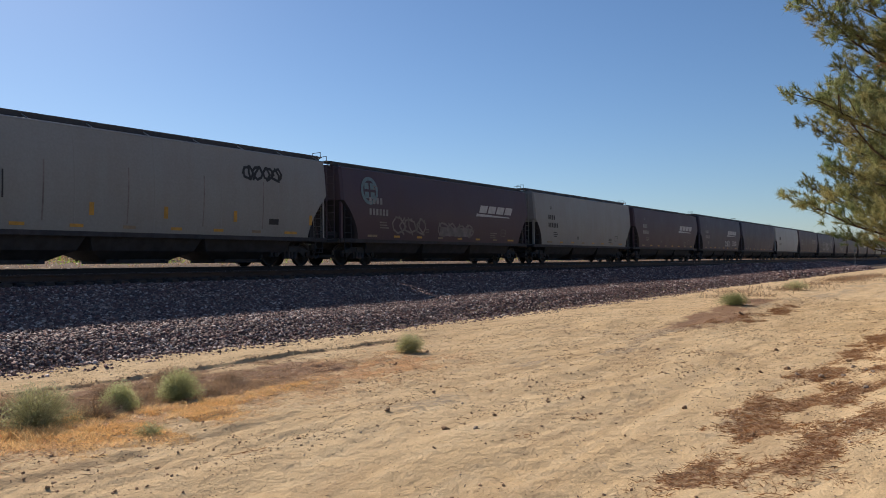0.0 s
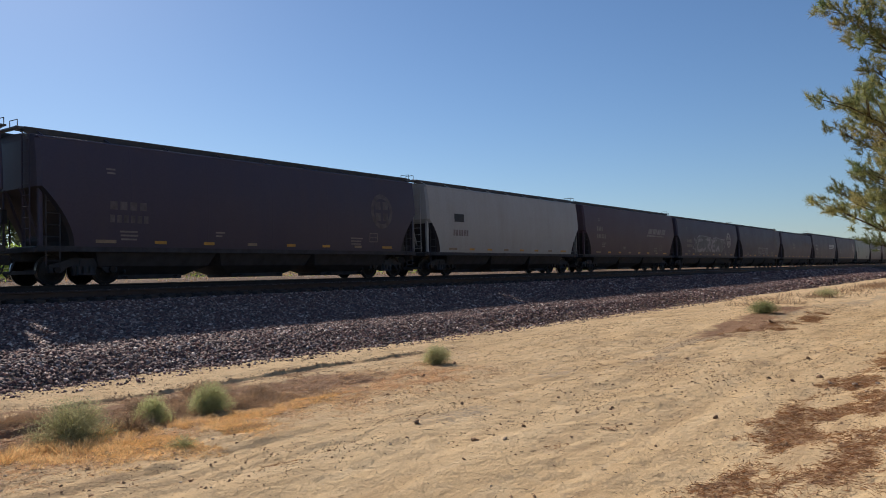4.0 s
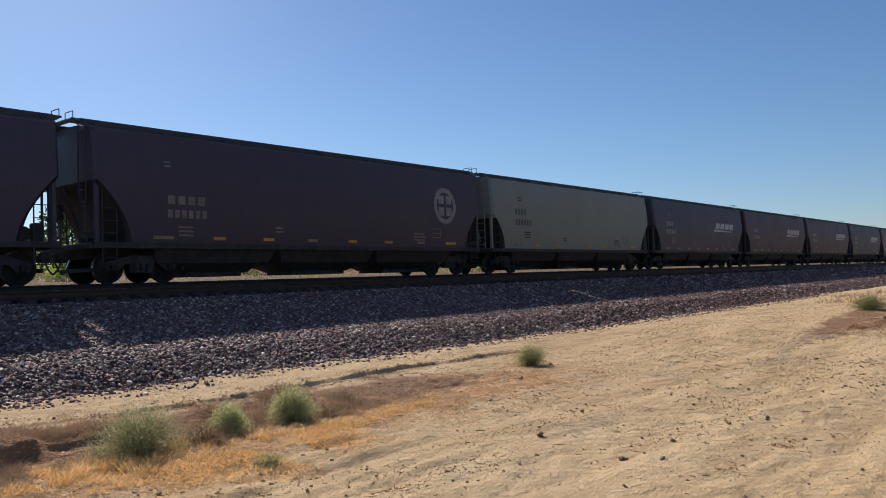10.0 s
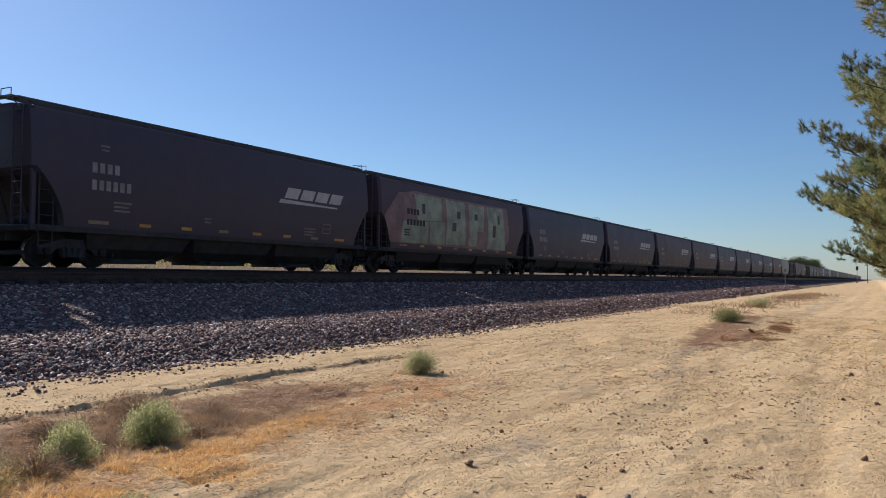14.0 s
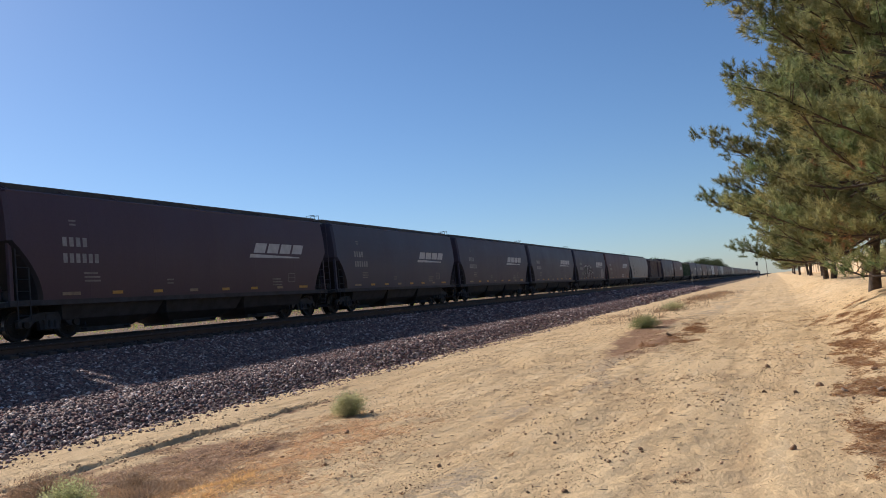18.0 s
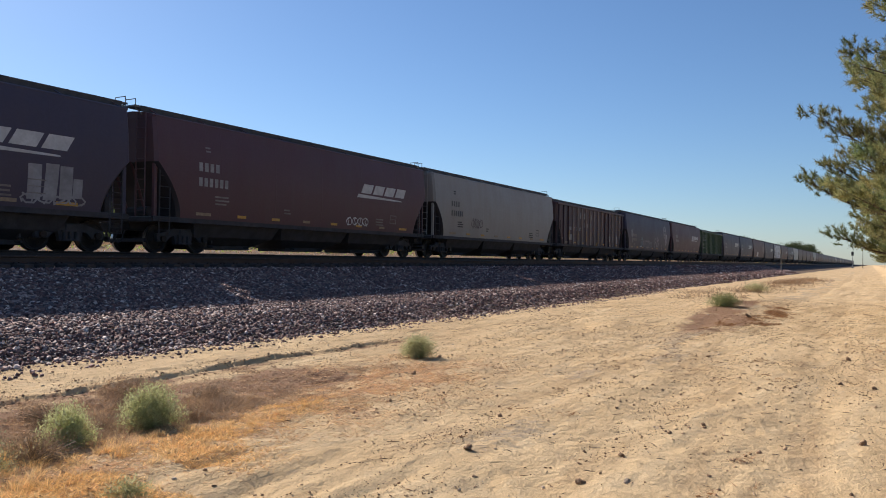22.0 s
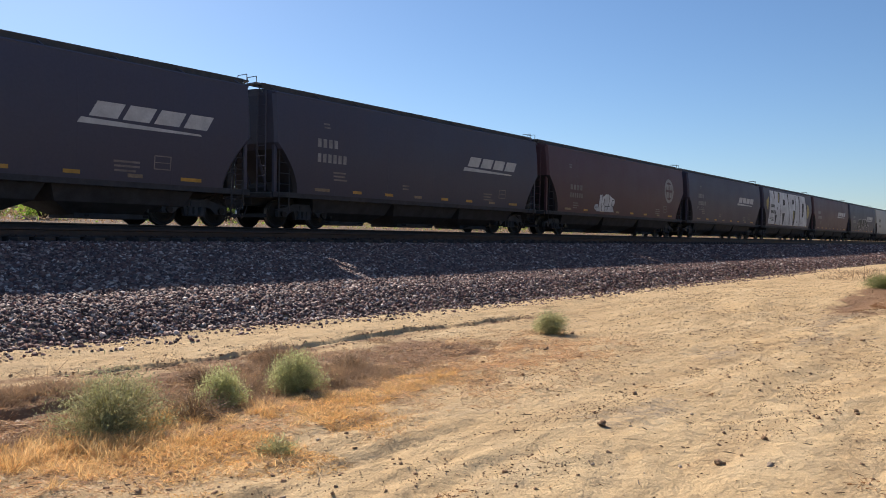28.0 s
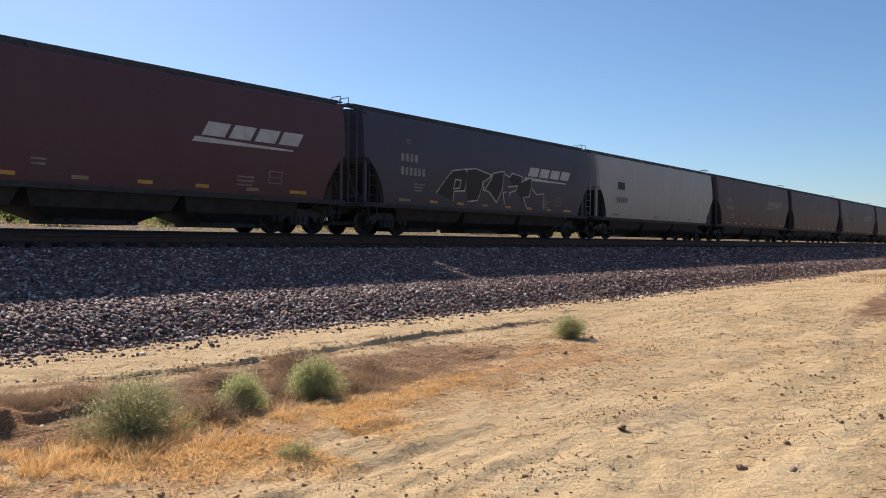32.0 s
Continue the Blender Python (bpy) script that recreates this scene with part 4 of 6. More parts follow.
def car_template(kind, length, detail=True):
    """A covered hopper with its centre at the origin, rail heads at 0; kind: smooth or ribbed. Paint is put on each copy."""
    half = length / 2 - 0.47
    bulge = 0.14 if kind != "ribbed" else 0.0
    car = new("hopper_car")
    paint = M["brown"]
    cut, top = (1.0, 2.95) if length > 17.75 else (0.9, 2.8)
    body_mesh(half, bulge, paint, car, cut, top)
    # hopper bays and their gates
    span = (2 * half - 3.6) / 3
    for i in range(3):
        cx = (i - 1) * span
        bm = bmesh.new()
        lo, hi = 0.24, 1.225
        a = [(cx - span / 2, -1.40, hi), (cx + span / 2, -1.40, hi), (cx + span / 2, 1.40, hi), (cx - span / 2, 1.40, hi)]
        m_ = [(cx - span * 0.44, -1.12, 0.64), (cx + span * 0.44, -1.12, 0.64), (cx + span * 0.44, 1.12, 0.64), (cx - span * 0.44, 1.12, 0.64)]
        b = [(cx - span * 0.29, -0.62, lo + 0.08), (cx + span * 0.29, -0.62, lo + 0.08), (cx + span * 0.29, 0.62, lo + 0.08), (cx - span * 0.29, 0.62, lo + 0.08)]
        ra, rm, rb = ([bm.verts.new(p) for p in q] for q in (a, m_, b))
        for u, v in ((ra, rm), (rm, rb)):
            for k in range(4):
                bm.faces.new((v[k], v[(k + 1) % 4], u[(k + 1) % 4], u[k]))
        bm.faces.new(rb[::-1])
        bm.faces.new(ra)
        bay = part("hopper_bay", bm, M["under"], car)
        if detail:
            bm = bmesh.new()
            box(bm, cx - span * 0.27, cx + span * 0.27, -0.7, 0.7, 0.22, 0.36, 0.015)
            rod(bm, (cx - span * 0.2, -0.95, 0.31), (cx - span * 0.2, 0.95, 0.31), 0.03, n=6)
            rod(bm, (cx + span * 0.2, -0.95, 0.31), (cx + span * 0.2, 0.95, 0.31), 0.03, n=6)
            part("outlet_gate", bm, M["under"], bay)
    tx = length / 2 - 2.12
    if detail:
        make_truck(car, -tx)
        make_truck(car, tx)
    else:
        for sx in (-tx, tx):
            bm = bmesh.new()
            prism(bm, [(sx - 1.1, 0.4), (sx - 0.6, 0.05), (sx + 0.6, 0.05), (sx + 1.1, 0.4), (sx + 1.1, 0.75), (sx - 1.1, 0.75)], -1.0, 1.0)
            part("truck", bm, M["under"], car)
        bm = bmesh.new()
        box(bm, -half, half, -0.95, 0.95, 4.60, 4.70)
        part("running_board", bm, M["board"], car)
        bm = bmesh.new()
        box(bm, -length / 2 + 0.3, length / 2 - 0.3, -1.3, 1.3, 0.9, 1.2)
        part("underframe", bm, M["under"], car)
        return car
    # underframe
    bm = bmesh.new()
    box(bm, -length / 2 + 0.55, length / 2 - 0.55, -0.33, 0.33, 0.80, 1.12, 0.02)
    part("centre_sill", bm, M["under"], car)
    for sy in (-1, 1):
        bm = bmesh.new()
        y = sy * 1.45
        box(bm, -half, half, y - 0.05, y + 0.05, 1.06, 1.235, 0.012)
        part("side_sill", bm, M["under"], car)
    for sx in (-1, 1):
        xe = sx * half
        bm = bmesh.new()
        box(bm, xe - 0.10, xe + 0.10, -1.45, 1.45, 1.04, 1.20, 0.02)
        part("end_sill", bm, M["under"], car)
        bm = bmesh.new()
        box(bm, min(xe, xe - sx * 0.98), max(xe, xe - sx * 0.98), -1.2, 1.2, 1.20, 1.23)
        part("end_deck", bm, M["galv"], car)
        bm = bmesh.new()
        rod(bm, (xe, 0, 0.85), (sx * (length / 2 - 0.22), 0, 0.85), 0.09, n=8)
        box(bm, sx * (length / 2 - 0.22) - 0.17, sx * (length / 2 - 0.22) + 0.17, -0.14, 0.14, 0.70, 1.0, 0.03)
        part("coupler", bm, M["under"], car)
        for sy in (-1, 1):
            bm = bmesh.new()
            x0 = xe - sx * 0.12
            box(bm, x0 - 0.06, x0 + 0.06, sy * 1.40 - 0.06, sy * 1.40 + 0.06, 1.2, 3.2, 0.012)
            part("corner_post", bm, paint, car)
            bm = bmesh.new()
            ladder(bm, xe - sx * 0.45, sy * 1.50, 0.62, 3.05, rungs=7)
            rod(bm, (xe - sx * 0.66, sy * 1.50, 0.62), (xe - sx * 0.24, sy * 1.50, 0.62), 0.016, n=5)
            part("side_ladder", bm, M["under"], car)
            bm = bmesh.new()
            rod(bm, (xe - sx * 0.70, sy * 0.42, 1.22), (xe - sx * 0.02, sy * 0.42, 3.0), 0.05, n=6)
            part("slope_brace", bm, paint, car)
            bm = bmesh.new()
            rod(bm, (xe - sx * 0.06, sy * 0.62, 1.2), (xe - sx * 0.06, sy * 0.62, 2.98), 0.035, n=6)
            part("end_post", bm, paint, car)
        bm = bmesh.new()
        ladder(bm, xe + sx * 0.05, -0.95, 1.25, 4.5, along='y', rungs=10)
        part("end_ladder", bm, paint, car)
        bm = bmesh.new()
        pts = [(xe + sx * (0.1 + 0.12 * i), -0.35, 0.78 - 0.42 * math.sin(i / 4 * math.pi)) for i in range(5)]
        for p, q in zip(pts[:-1], pts[1:]):
            rod(bm, p, q, 0.025, n=5)
        part("air_hose", bm, M["under"], car)
    # hand brake, reservoir and valves on the trailing end's platform
    bm = bmesh.new()
    n = 14
    bx0 = -half - 0.08
    ring = [(bx0, 0.65 + 0.27 * math.cos(2 * math.pi * i / n), 2.15 + 0.27 * math.sin(2 * math.pi * i / n)) for i in range(n)]
    for i in range(n):
        rod(bm, ring[i], ring[(i + 1) % n], 0.02, n=4)
    for i in range(0, n, 3):
        rod(bm, ring[i], (bx0 + 0.06, 0.65, 2.15), 0.012, n=4)
    box(bm, bx0 + 0.03, bx0 + 0.2, 0.5, 0.8, 1.95, 2.4, 0.02)
    part("hand_brake", bm, M["under"], car)
    bm = bmesh.new()
    rod(bm, (half - 0.62, -0.8, 1.46), (half - 0.62, 0.4, 1.46), 0.20, n=12)
    box(bm, half - 0.42, half - 0.14, -0.95, -0.65, 1.24, 1.75, 0.03)
    part("air_reservoir", bm, M["under"], car)
    bm = bmesh.new()
    rod(bm, (-half + 0.55, -0.7, 1.42), (-half + 0.55, 0.2, 1.42), 0.16, n=10)
    part("brake_cylinder", bm, M["under"], car)
    # roof: hatch trough, grated walkways on brackets, platforms over the ends
    nh = 4
    hl = (2 * half - 1.6) / nh
    for i in range(nh):
        bm = bmesh.new()
        x0 = -half + 0.8 + i * hl
        prism(bm, [(x0 + 0.04, 4.58), (x0 + hl - 0.04, 4.58), (x0 + hl - 0.06, 4.68), (x0 + hl * 0.5, 4.72), (x0 + 0.06, 4.68)], -0.31, 0.31)
        part("hatch_cover", bm, paint, car)
    for sy in (-1, 1):
        bm = bmesh.new()
        y0, y1 = (-0.98, -0.46) if sy < 0 else (0.46, 0.98)
        for k in range(5):
            yy = y0 + (y1 - y0) * k / 4
            box(bm, -half - 0.10, half + 0.10, yy - 0.014, yy + 0.014, 4.655, 4.715)
        nb = int(2 * half / 0.55)
        for k in range(nb + 1):
            xx = -half - 0.08 + (2 * half + 0.16) * k / nb
            box(bm, xx - 0.05, xx + 0.05, y0, y1, 4.68, 4.712)
        yo = y0 if sy < 0 else y1
        box(bm, -half - 0.10, half + 0.10, yo - 0.012, yo + 0.012, 4.53, 4.72)
        part("running_board", bm, M["board"], car)
        bm = bmesh.new()
        box(bm, -0.03, 0.03, sy * 0.92 - 0.03, sy * 0.92 + 0.03, 4.54, 4.66)
        rod(bm, (0, sy * 1.34, 4.46), (0, sy * 0.95, 4.65), 0.02, n=4)
        for k in range(9):
            xx = -half + 0.25 + (2 * half - 0.5) * k / 8
            ob = part("walkway_bracket", bm, paint, car) if k == 0 else ob.copy()
            ob.location.x = xx
            if k > 0:
                scene.collection.objects.link(ob)
    for sx in (-1, 1):
        bm = bmesh.new()
        x0, x1 = sorted((sx * (half + 0.10), sx * (half + 0.34)))
        for k in range(4):
            xx = x0 + (x1 - x0) * (k + 0.5) / 4
            box(bm, xx - 0.02, xx + 0.02, -0.98, 0.98, 4.665, 4.705)
        box(bm, x0, x1, -0.98, -0.94, 4.655, 4.71)
        box(bm, x0, x1, 0.94, 0.98, 4.655, 4.71)
        rod(bm, (sx * (half + 0.31), -0.9, 4.66), (sx * (half - 0.02), -0.9, 4.46), 0.02, n=5)
        rod(bm, (sx * (half + 0.31), 0.9, 4.66), (sx * (half - 0.02), 0.9, 4.46), 0.02, n=5)
        part("roof_platform", bm, M["galv"], car)
        bm = bmesh.new()
        xx = sx * (half + 0.28)
        for yy in (-0.95, -0.5):
            rod(bm, (xx, yy, 4.70), (xx, yy, 4.90), 0.014, n=5)
        rod(bm, (xx, -0.95, 4.90), (xx, -0.5, 4.90), 0.014, n=5)
        part("grab_iron", bm, M["galv"], car)
    if kind != "ribbed":
        for k in range(1, 6):
            x0 = -half + 2 * half * k / 6
            bm = bmesh.new()
            for sy in (-1,):
                zs = [1.24 + 3.1 * j / 9 for j in range(10)]
                for za, zb in zip(zs[:-1], zs[1:]):
                    a = [bm.verts.new((x0 + dx, sy * (side_y(zz) + 0.002 + (0.003 if abs(dx) < 0.01 else 0)), zz)) for zz in (za, zb) for dx in (-0.03, 0.0, 0.03)]
                    bm.faces.new((a[0], a[1], a[4], a[3]))
                    bm.faces.new((a[1], a[2], a[5], a[4]))
            part("weld_seam", bm, paint, car)
    else:
        nr = 17
        for k in range(nr):
            x0 = -half + 0.35 + (2 * half - 0.7) * k / (nr - 1)
            z0 = 1.24
            inn = half - abs(x0)
            if inn < cut:
                z0 = 1.22 + (top - 1.22) * (1 - inn / cut) ** (1 / 1.7)
            bm = bmesh.new()
            prism_pts = [(x0 - 0.055, z0), (x0 + 0.055, z0), (x0 + 0.055, 4.30), (x0 - 0.055, 4.30)]
            prism(bm, prism_pts, -1.56, -1.462)
            part("side_post", bm, M["rust_post"] if k not in (0, 1, 2, 11, 12, 16) and length == 17.9 else paint, car)
        for sy in (-1, 1):
            bm = bmesh.new()
            box(bm, -half, half, sy * 1.50 - 0.07, sy * 1.50 + 0.07, 4.26, 4.42, 0.015)
            part("top_chord", bm, paint, car)
    # reflectors along the sill
    for k in range(8):
        x0 = -half + 2.1 + (2 * half - 4.2) * k / 7
        bm = bmesh.new()
        y = -(side_y(1.40, bulge) + 0.006) if kind != "ribbed" else -1.475
        wdt = 0.34 if k in (0, 7) else 0.22
        box(bm, x0 - wdt, x0 + wdt, y - 0.004, y + 0.004, 1.34, 1.44)
        part("reflector", bm, M["yellow"] if k % 3 else M["pale_yellow"], car)
    if kind != "smooth":
        # an older, lower body
        seen = set()
        for o in car.children_recursive:
            if o.type == 'MESH' and o.data.name not in seen and o.parent == car:
                seen.add(o.data.name)
                for v in o.data.vertices:
                    if v.co.z > 1.3:
                        v.co.z = 1.3 + (v.co.z - 1.3) * LOWER[kind]
    return car


# Each car: length, body, paint, what is painted on its side
TRAIN = [
    # the first car is never in view, added to cast its shadow on the ballast
    (17.8, "smooth", "brown", "logo"), (17.8, "smooth", "grey", "bigmarks patch"), (17.9, "mid", "brown", "logo disc lowtags"), (17.2, "smooth", "grey", "marks"),
    (18.0, "mid", "brown", "logo"), (16.9, "smooth", "darkbrown", "logo tags"), (18.6, "smooth", "darkbrown", "ring faintmarks"),
    (17.0, "smooth", "palegrey", "block"), (17.6, "smooth", "brown", "faintlogo"), (18.4, "mid", "darkbrown", "ring cartoon"),
    (18.1, "mid", "darkbrown", "ring faintmarks scribble"), (18.2, "low", "darkbrown", "midmarks"), (18.3, "smooth", "darkbrown", "logo"),
    (18.6, "smooth", "darkbrown", "ring"), (17.2, "smooth", "greygreen", "marks dim"), (16.9, "smooth", "slate", "logo"),
    (17.4, "smooth", "brown", "logo scribble"), (17.4, "smooth", "brown", "logo"), (16.9, "smooth", "darkbrown", "logo"),
    (17.6, "smooth", "brown", "greenpanel"), (17.1, "smooth", "slate", "logo"), (17.1, "smooth", "darkbrown", "logo"),
    (18.2, "smooth", "brown", "logo"), (18.0, "smooth", "brown", "logo"), (16.5, "smooth", "slate", "logo"), (17.1, "smooth", "darkbrown", "logo"),
    (17.1, "smooth", "slate", "logo"), (17.1, "smooth", "darkbrown", "logo outline"), (18.0, "smooth", "red", "logo sparse"),
    (18.2, "smooth", "tan", "marks tag dim"), (17.9, "ribbed", "rust", "lettered"), (18.9, "smooth", "darkbrown", "ring initials"),
    (17.6, "smooth", "red", "logo"), (17.4, "ribbed", "green", "square"), (17.4, "smooth", "slate", "logo aft"), (17.0, "smooth", "slate", "logo"),
    (18.5, "smooth", "red", "ring whitetag"), (17.1, "smooth", "darkbrown", "logo undertag"), (17.3, "smooth", "darkbrown", "bigwhite"),
    (17.6, "smooth", "red", "logo"), (17.0, "smooth", "slate", "logo outline dulled"), (17.1, "smooth", "palegrey", "block"),
    (17.5, "smooth", "rust", "faintlogo"), (17.5, "smooth", "rust", ""), (17.6, "smooth", "brown", "faintlogo"), (17.4, "smooth", "rust", ""), (17.6, "smooth", "tan", "marks"),
]
FIRST_X = 16.0 - 17.8 - 17.8                  # leading coupler of the first car at the start


def decorate(car, kind, half, what, r):
    bulge = 0.14 if kind != "ribbed" else 0.0
    proud = 0.012 if kind not in ("low", "mid") else 0.03 if kind == "low" else 0.02
    names = what.split()
    dark = {"marks", "block", "patch", "tag", "bigmarks"} & set(names)
    ink = M["dim"] if "dim" in names else M["black"] if dark else M["mid"]
    q = lambda nm, quads, m, label="": quads_on_side(nm, quads, m, car, bulge, label, proud)
    left = -half + 2.05
    if "logo" in names or "faintlogo" in names:
        q("logo", logo_quads(half - (1.55 if "aft" in names else 2.1), 2.64, 1.03), M["white"] if "logo" in names else M["faded"], "slanted off-white company logo with a tapering line")
    if {"logo", "faintlogo", "marks", "ring", "faintmarks"} & set(names):
        m = M["ghost"] if "faintmarks" in names else M["faded"] if "faintlogo" in names else ink
        n2 = 6
        if "ring" in names:
            m = M["ghost"] if "faintmarks" in names else M["faded"]
            q("reporting_mark", mark_quads(left + 0.15, 2.38, 4, 0.26, 0.24, 0.10), m)
            q("car_number", mark_quads(left + 0.15, 1.98, n2, 0.24, 0.155, 0.08), m)
        else:
            q("reporting_mark", mark_quads(left - 0.25, 2.82, 4, 0.29, 0.165, 0.09), m)
            q("car_number", mark_quads(left - 0.25, 2.32, n2, 0.29, 0.155, 0.085), m)
        q("data_lettering", fine_print(r, left + 0.5, 1.68 if "ring" in names else 1.98, 3, 0.7) + fine_print(r, half - 4.5, 1.72, 3, 0.8) + fine_print(r, -half + 6.2, 1.75, 2, 0.4) + fine_print(r, -half + 2.1, 3.6, 2, 0.32), M["faded"] if not dark else M["black"])
        f = half - 3.3
        q("data_panel", stroke([(f, 1.62), (f + 0.5, 1.62), (f + 0.5, 1.98), (f, 1.98), (f, 1.62)], 0.03) + stroke([(f, 1.8), (f + 0.5, 1.8)], 0.02), M["faded"] if not dark else M["black"])
    if "ring" in names:
        back, up, wide = (3.15, 2.80, 0.70) if "cartoon" in names else (2.84, 3.15, 0.64) if "initials" in names else (2.5, 2.97, 0.73)
        q("round_emblem", emblem_quads(half - back, up, wide), M["ghost"] if "faintmarks" in names else M["mid"], "faded round emblem, a ring about a cross")
    if "bigmarks" in names:
        q("reporting_mark", mark_quads(-half + 1.2, 2.75, 4, 0.34, 0.26, 0.16), M["black"])
        q("car_number", mark_quads(-half + 1.2, 2.32, 5, 0.34, 0.24, 0.14), M["black"])
        q("edge_line", [rect(-half + 3.45, -half + 3.50, 2.1, 2.9)], M["black"])
        q("data_panel", [rect(half - 3.3, half - 2.8, 1.68, 1.9)], M["black"])
        for x0 in (-half + 2.1, -half + 6.1, -half + 8.8, -half + 11.8, half - 1.1):
            q("reflector", [rect(x0, x0 + 0.16, 1.72, 2.12)], M["yellow"], "upright orange reflector")
        # faint shadows of upright ribs, painted as thin darker strips
        for x0 in (-half + 4.6, -half + 7.4, -half + 10.4, -half + 13.2):
            q("rust_streak", [rect(x0, x0 + 0.05, 1.5, 3.3, 0.02)], M["faded"])
    if "midmarks" in names:
        q("reporting_mark", mark_quads(-3.1, 2.72, 4, 0.28, 0.16, 0.10), M["faded"])
        q("car_number", mark_quads(-3.1, 2.30, 5, 0.28, 0.15, 0.09), M["faded"])
        q("lettering", mark_quads(half - 4.2, 2.8, 4, 0.36, 0.34, 0.26), M["ghost"])
    if "disc" in names:
        q("graffiti", emblem_quads(left - 0.2, 3.4, 0.6), M["spray_teal"])
    if "patch" in names:
        q("graffiti", scrawl(r, half - 4.6, half - 2.6, 3.35, 3.85, 0.10, 4), M["spray_black"])
    if "block" in names:
        q("reporting_mark", [rect(left + 0.1, left + 0.95, 2.75, 3.15)], M["black"])
        q("car_number", mark_quads(left, 2.05, 6, 0.30, 0.17, 0.06), M["faded"])
    if "lowtags" in names:
        q("graffiti", scrawl(r, left + 1.5, left + 4.2, 1.5, 2.3, 0.09, 3), M["faded"])
        q("graffiti", [rect(left + 5.4, left + 8.4, 1.5, 1.95, 0.1)] + scrawl(r, left + 5.2, left + 8.6, 1.5, 2.15, 0.09, 4), M["faded"])
    if "tags" in names:
        q("graffiti", scrawl(r, 1.2, 3.2, 1.55, 2.15, 0.05, 4), M["spray_white"])
        q("graffiti", scrawl(r, 4.2, 6.0, 1.65, 2.15, 0.05, 4), M["spray_white"])
    if "tag" in names:
        q("graffiti", scrawl(r, left + 2.2, left + 3.6, 1.75, 2.3, 0.035, 4), M["brown"])
    if "cartoon" in names:
        poly_on_side("graffiti_fill", [[(-4.37, 1.54), (-4.36, 2.26), (-4.18, 2.56), (-3.86, 2.83), (-3.33, 3.02), (-2.1, 3.03), (-0.09, 2.92), (0.25, 2.64), (0.78, 2.89), (1.7, 2.97), (2.53, 2.87), (4.01, 2.81), (3.58, 1.66)]], M["spray_silver"], car, bulge, "large silver-grey painted lettering mass")
        lines = []
        for p in ([(-2.68, 2.67), (-3.49, 2.6), (-3.8, 2.1), (-3.64, 1.72), (-3.1, 1.68), (-2.69, 1.78)], [(-2.43, 2.67), (-2.54, 1.86), (-2.04, 1.7), (-1.63, 1.9), (-1.46, 2.71)],
                  [(-1.21, 1.69), (-1.14, 2.73), (-0.37, 2.73), (-0.32, 2.31), (-0.93, 2.18), (-0.16, 1.72)], [(1.23, 2.68), (0.48, 2.53), (0.18, 2.08), (0.47, 1.74), (1.13, 1.72)], [(0.36, 2.15), (1.01, 2.2)],
                  [(1.69, 2.7), (1.62, 1.8), (2.19, 2.12), (2.51, 1.76), (3.05, 2.67)]):
            lines += stroke(p, 0.26)
        quads_on_side("graffiti", lines, M["spray_grey"], car, bulge, "", 0.020)
        edge = []
        for p in ([(-4.33, 1.54), (-4.32, 2.26), (-4.14, 2.56), (-3.86, 2.83), (-3.33, 3.02), (-2.1, 3.03), (-0.09, 2.92), (0.25, 2.64), (0.78, 2.89), (1.7, 2.97), (2.53, 2.87), (4.01, 2.81)],
                  [(-4.07, 2.37), (-4.73, 2.84), (-4.45, 2.35), (-5.06, 1.89), (-4.37, 1.81)], [(3.73, 2.75), (4.23, 2.87), (3.87, 2.43), (4.21, 2.11), (3.51, 1.84), (3.14, 1.6)], [(4.54, 2.39), (4.29, 2.61), (4.01, 2.43)]):
            edge += stroke(p, 0.07)
        quads_on_side("graffiti_outline", edge, M["spray_grey"], car, bulge, "", 0.026)
    if "initials" in names:
        lines = []
        for p in ([(1.74, 1.47), (1.8, 2.38), (2.2, 2.35), (2.22, 2.03), (1.81, 1.92)], [(2.96, 2.19), (2.65, 2.02), (2.55, 1.73), (2.75, 1.58), (3.01, 1.74)], [(2.7, 2.56), (2.52, 2.35), (2.75, 2.18), (2.9, 2.42), (2.7, 2.56)],
                  [(3.48, 2.35), (3.16, 2.25), (3.11, 2.01), (3.48, 1.84), (3.32, 1.56), (3.01, 1.59)]):
            lines += stroke(p, 0.11)
        q("graffiti", lines, M["spray_grey"], "three loose sprayed characters in pale grey")
        square = stroke([(-3.81, 2.17), (-3.14, 2.24), (-3.17, 1.64), (-3.76, 1.58), (-3.81, 2.17)], 0.10) + stroke([(-3.62, 1.95), (-3.62, 1.75), (-3.4, 1.95), (-3.4, 1.72), (-3.28, 1.98)], 0.06) + stroke([(-3.6, 2.25), (-3.58, 2.38), (-3.36, 2.40), (-3.34, 2.28)], 0.06)
        q("graffiti", square, M["spray_teal"], "small teal sprayed square with a handle")
        hand = stroke([(6.99, 2.93), (6.61, 2.58), (6.45, 1.94), (6.67, 1.85), (7.05, 2.29), (7.05, 2.93)], 0.08) + stroke([(6.75, 2.7), (6.68, 2.05)], 0.05) + stroke([(6.9, 2.8), (6.82, 2.1)], 0.05)
        q("graffiti", hand, M["spray_white"])
        q("graffiti", stroke([(-7.39, 2.86), (-7.13, 2.99), (-6.86, 2.37), (-6.82, 1.86), (-7.13, 2.24), (-6.93, 2.87), (-7.33, 2.63)], 0.07) + scrawl(r, -7.3, -6.8, 2.3, 3.0, 0.05, 2), M["spray_grey"])
        q("graffiti", scrawl(r, -2.9, -0.4, 1.40, 2.15, 0.06, 5) + scrawl(r, -0.5, 0.6, 1.42, 2.0, 0.05, 2), M["spray_grey"], "tangled outlined tag in pale grey")
        q("white_patch", [rect(-4.06, -3.29, 1.42, 1.51)], M["white"])
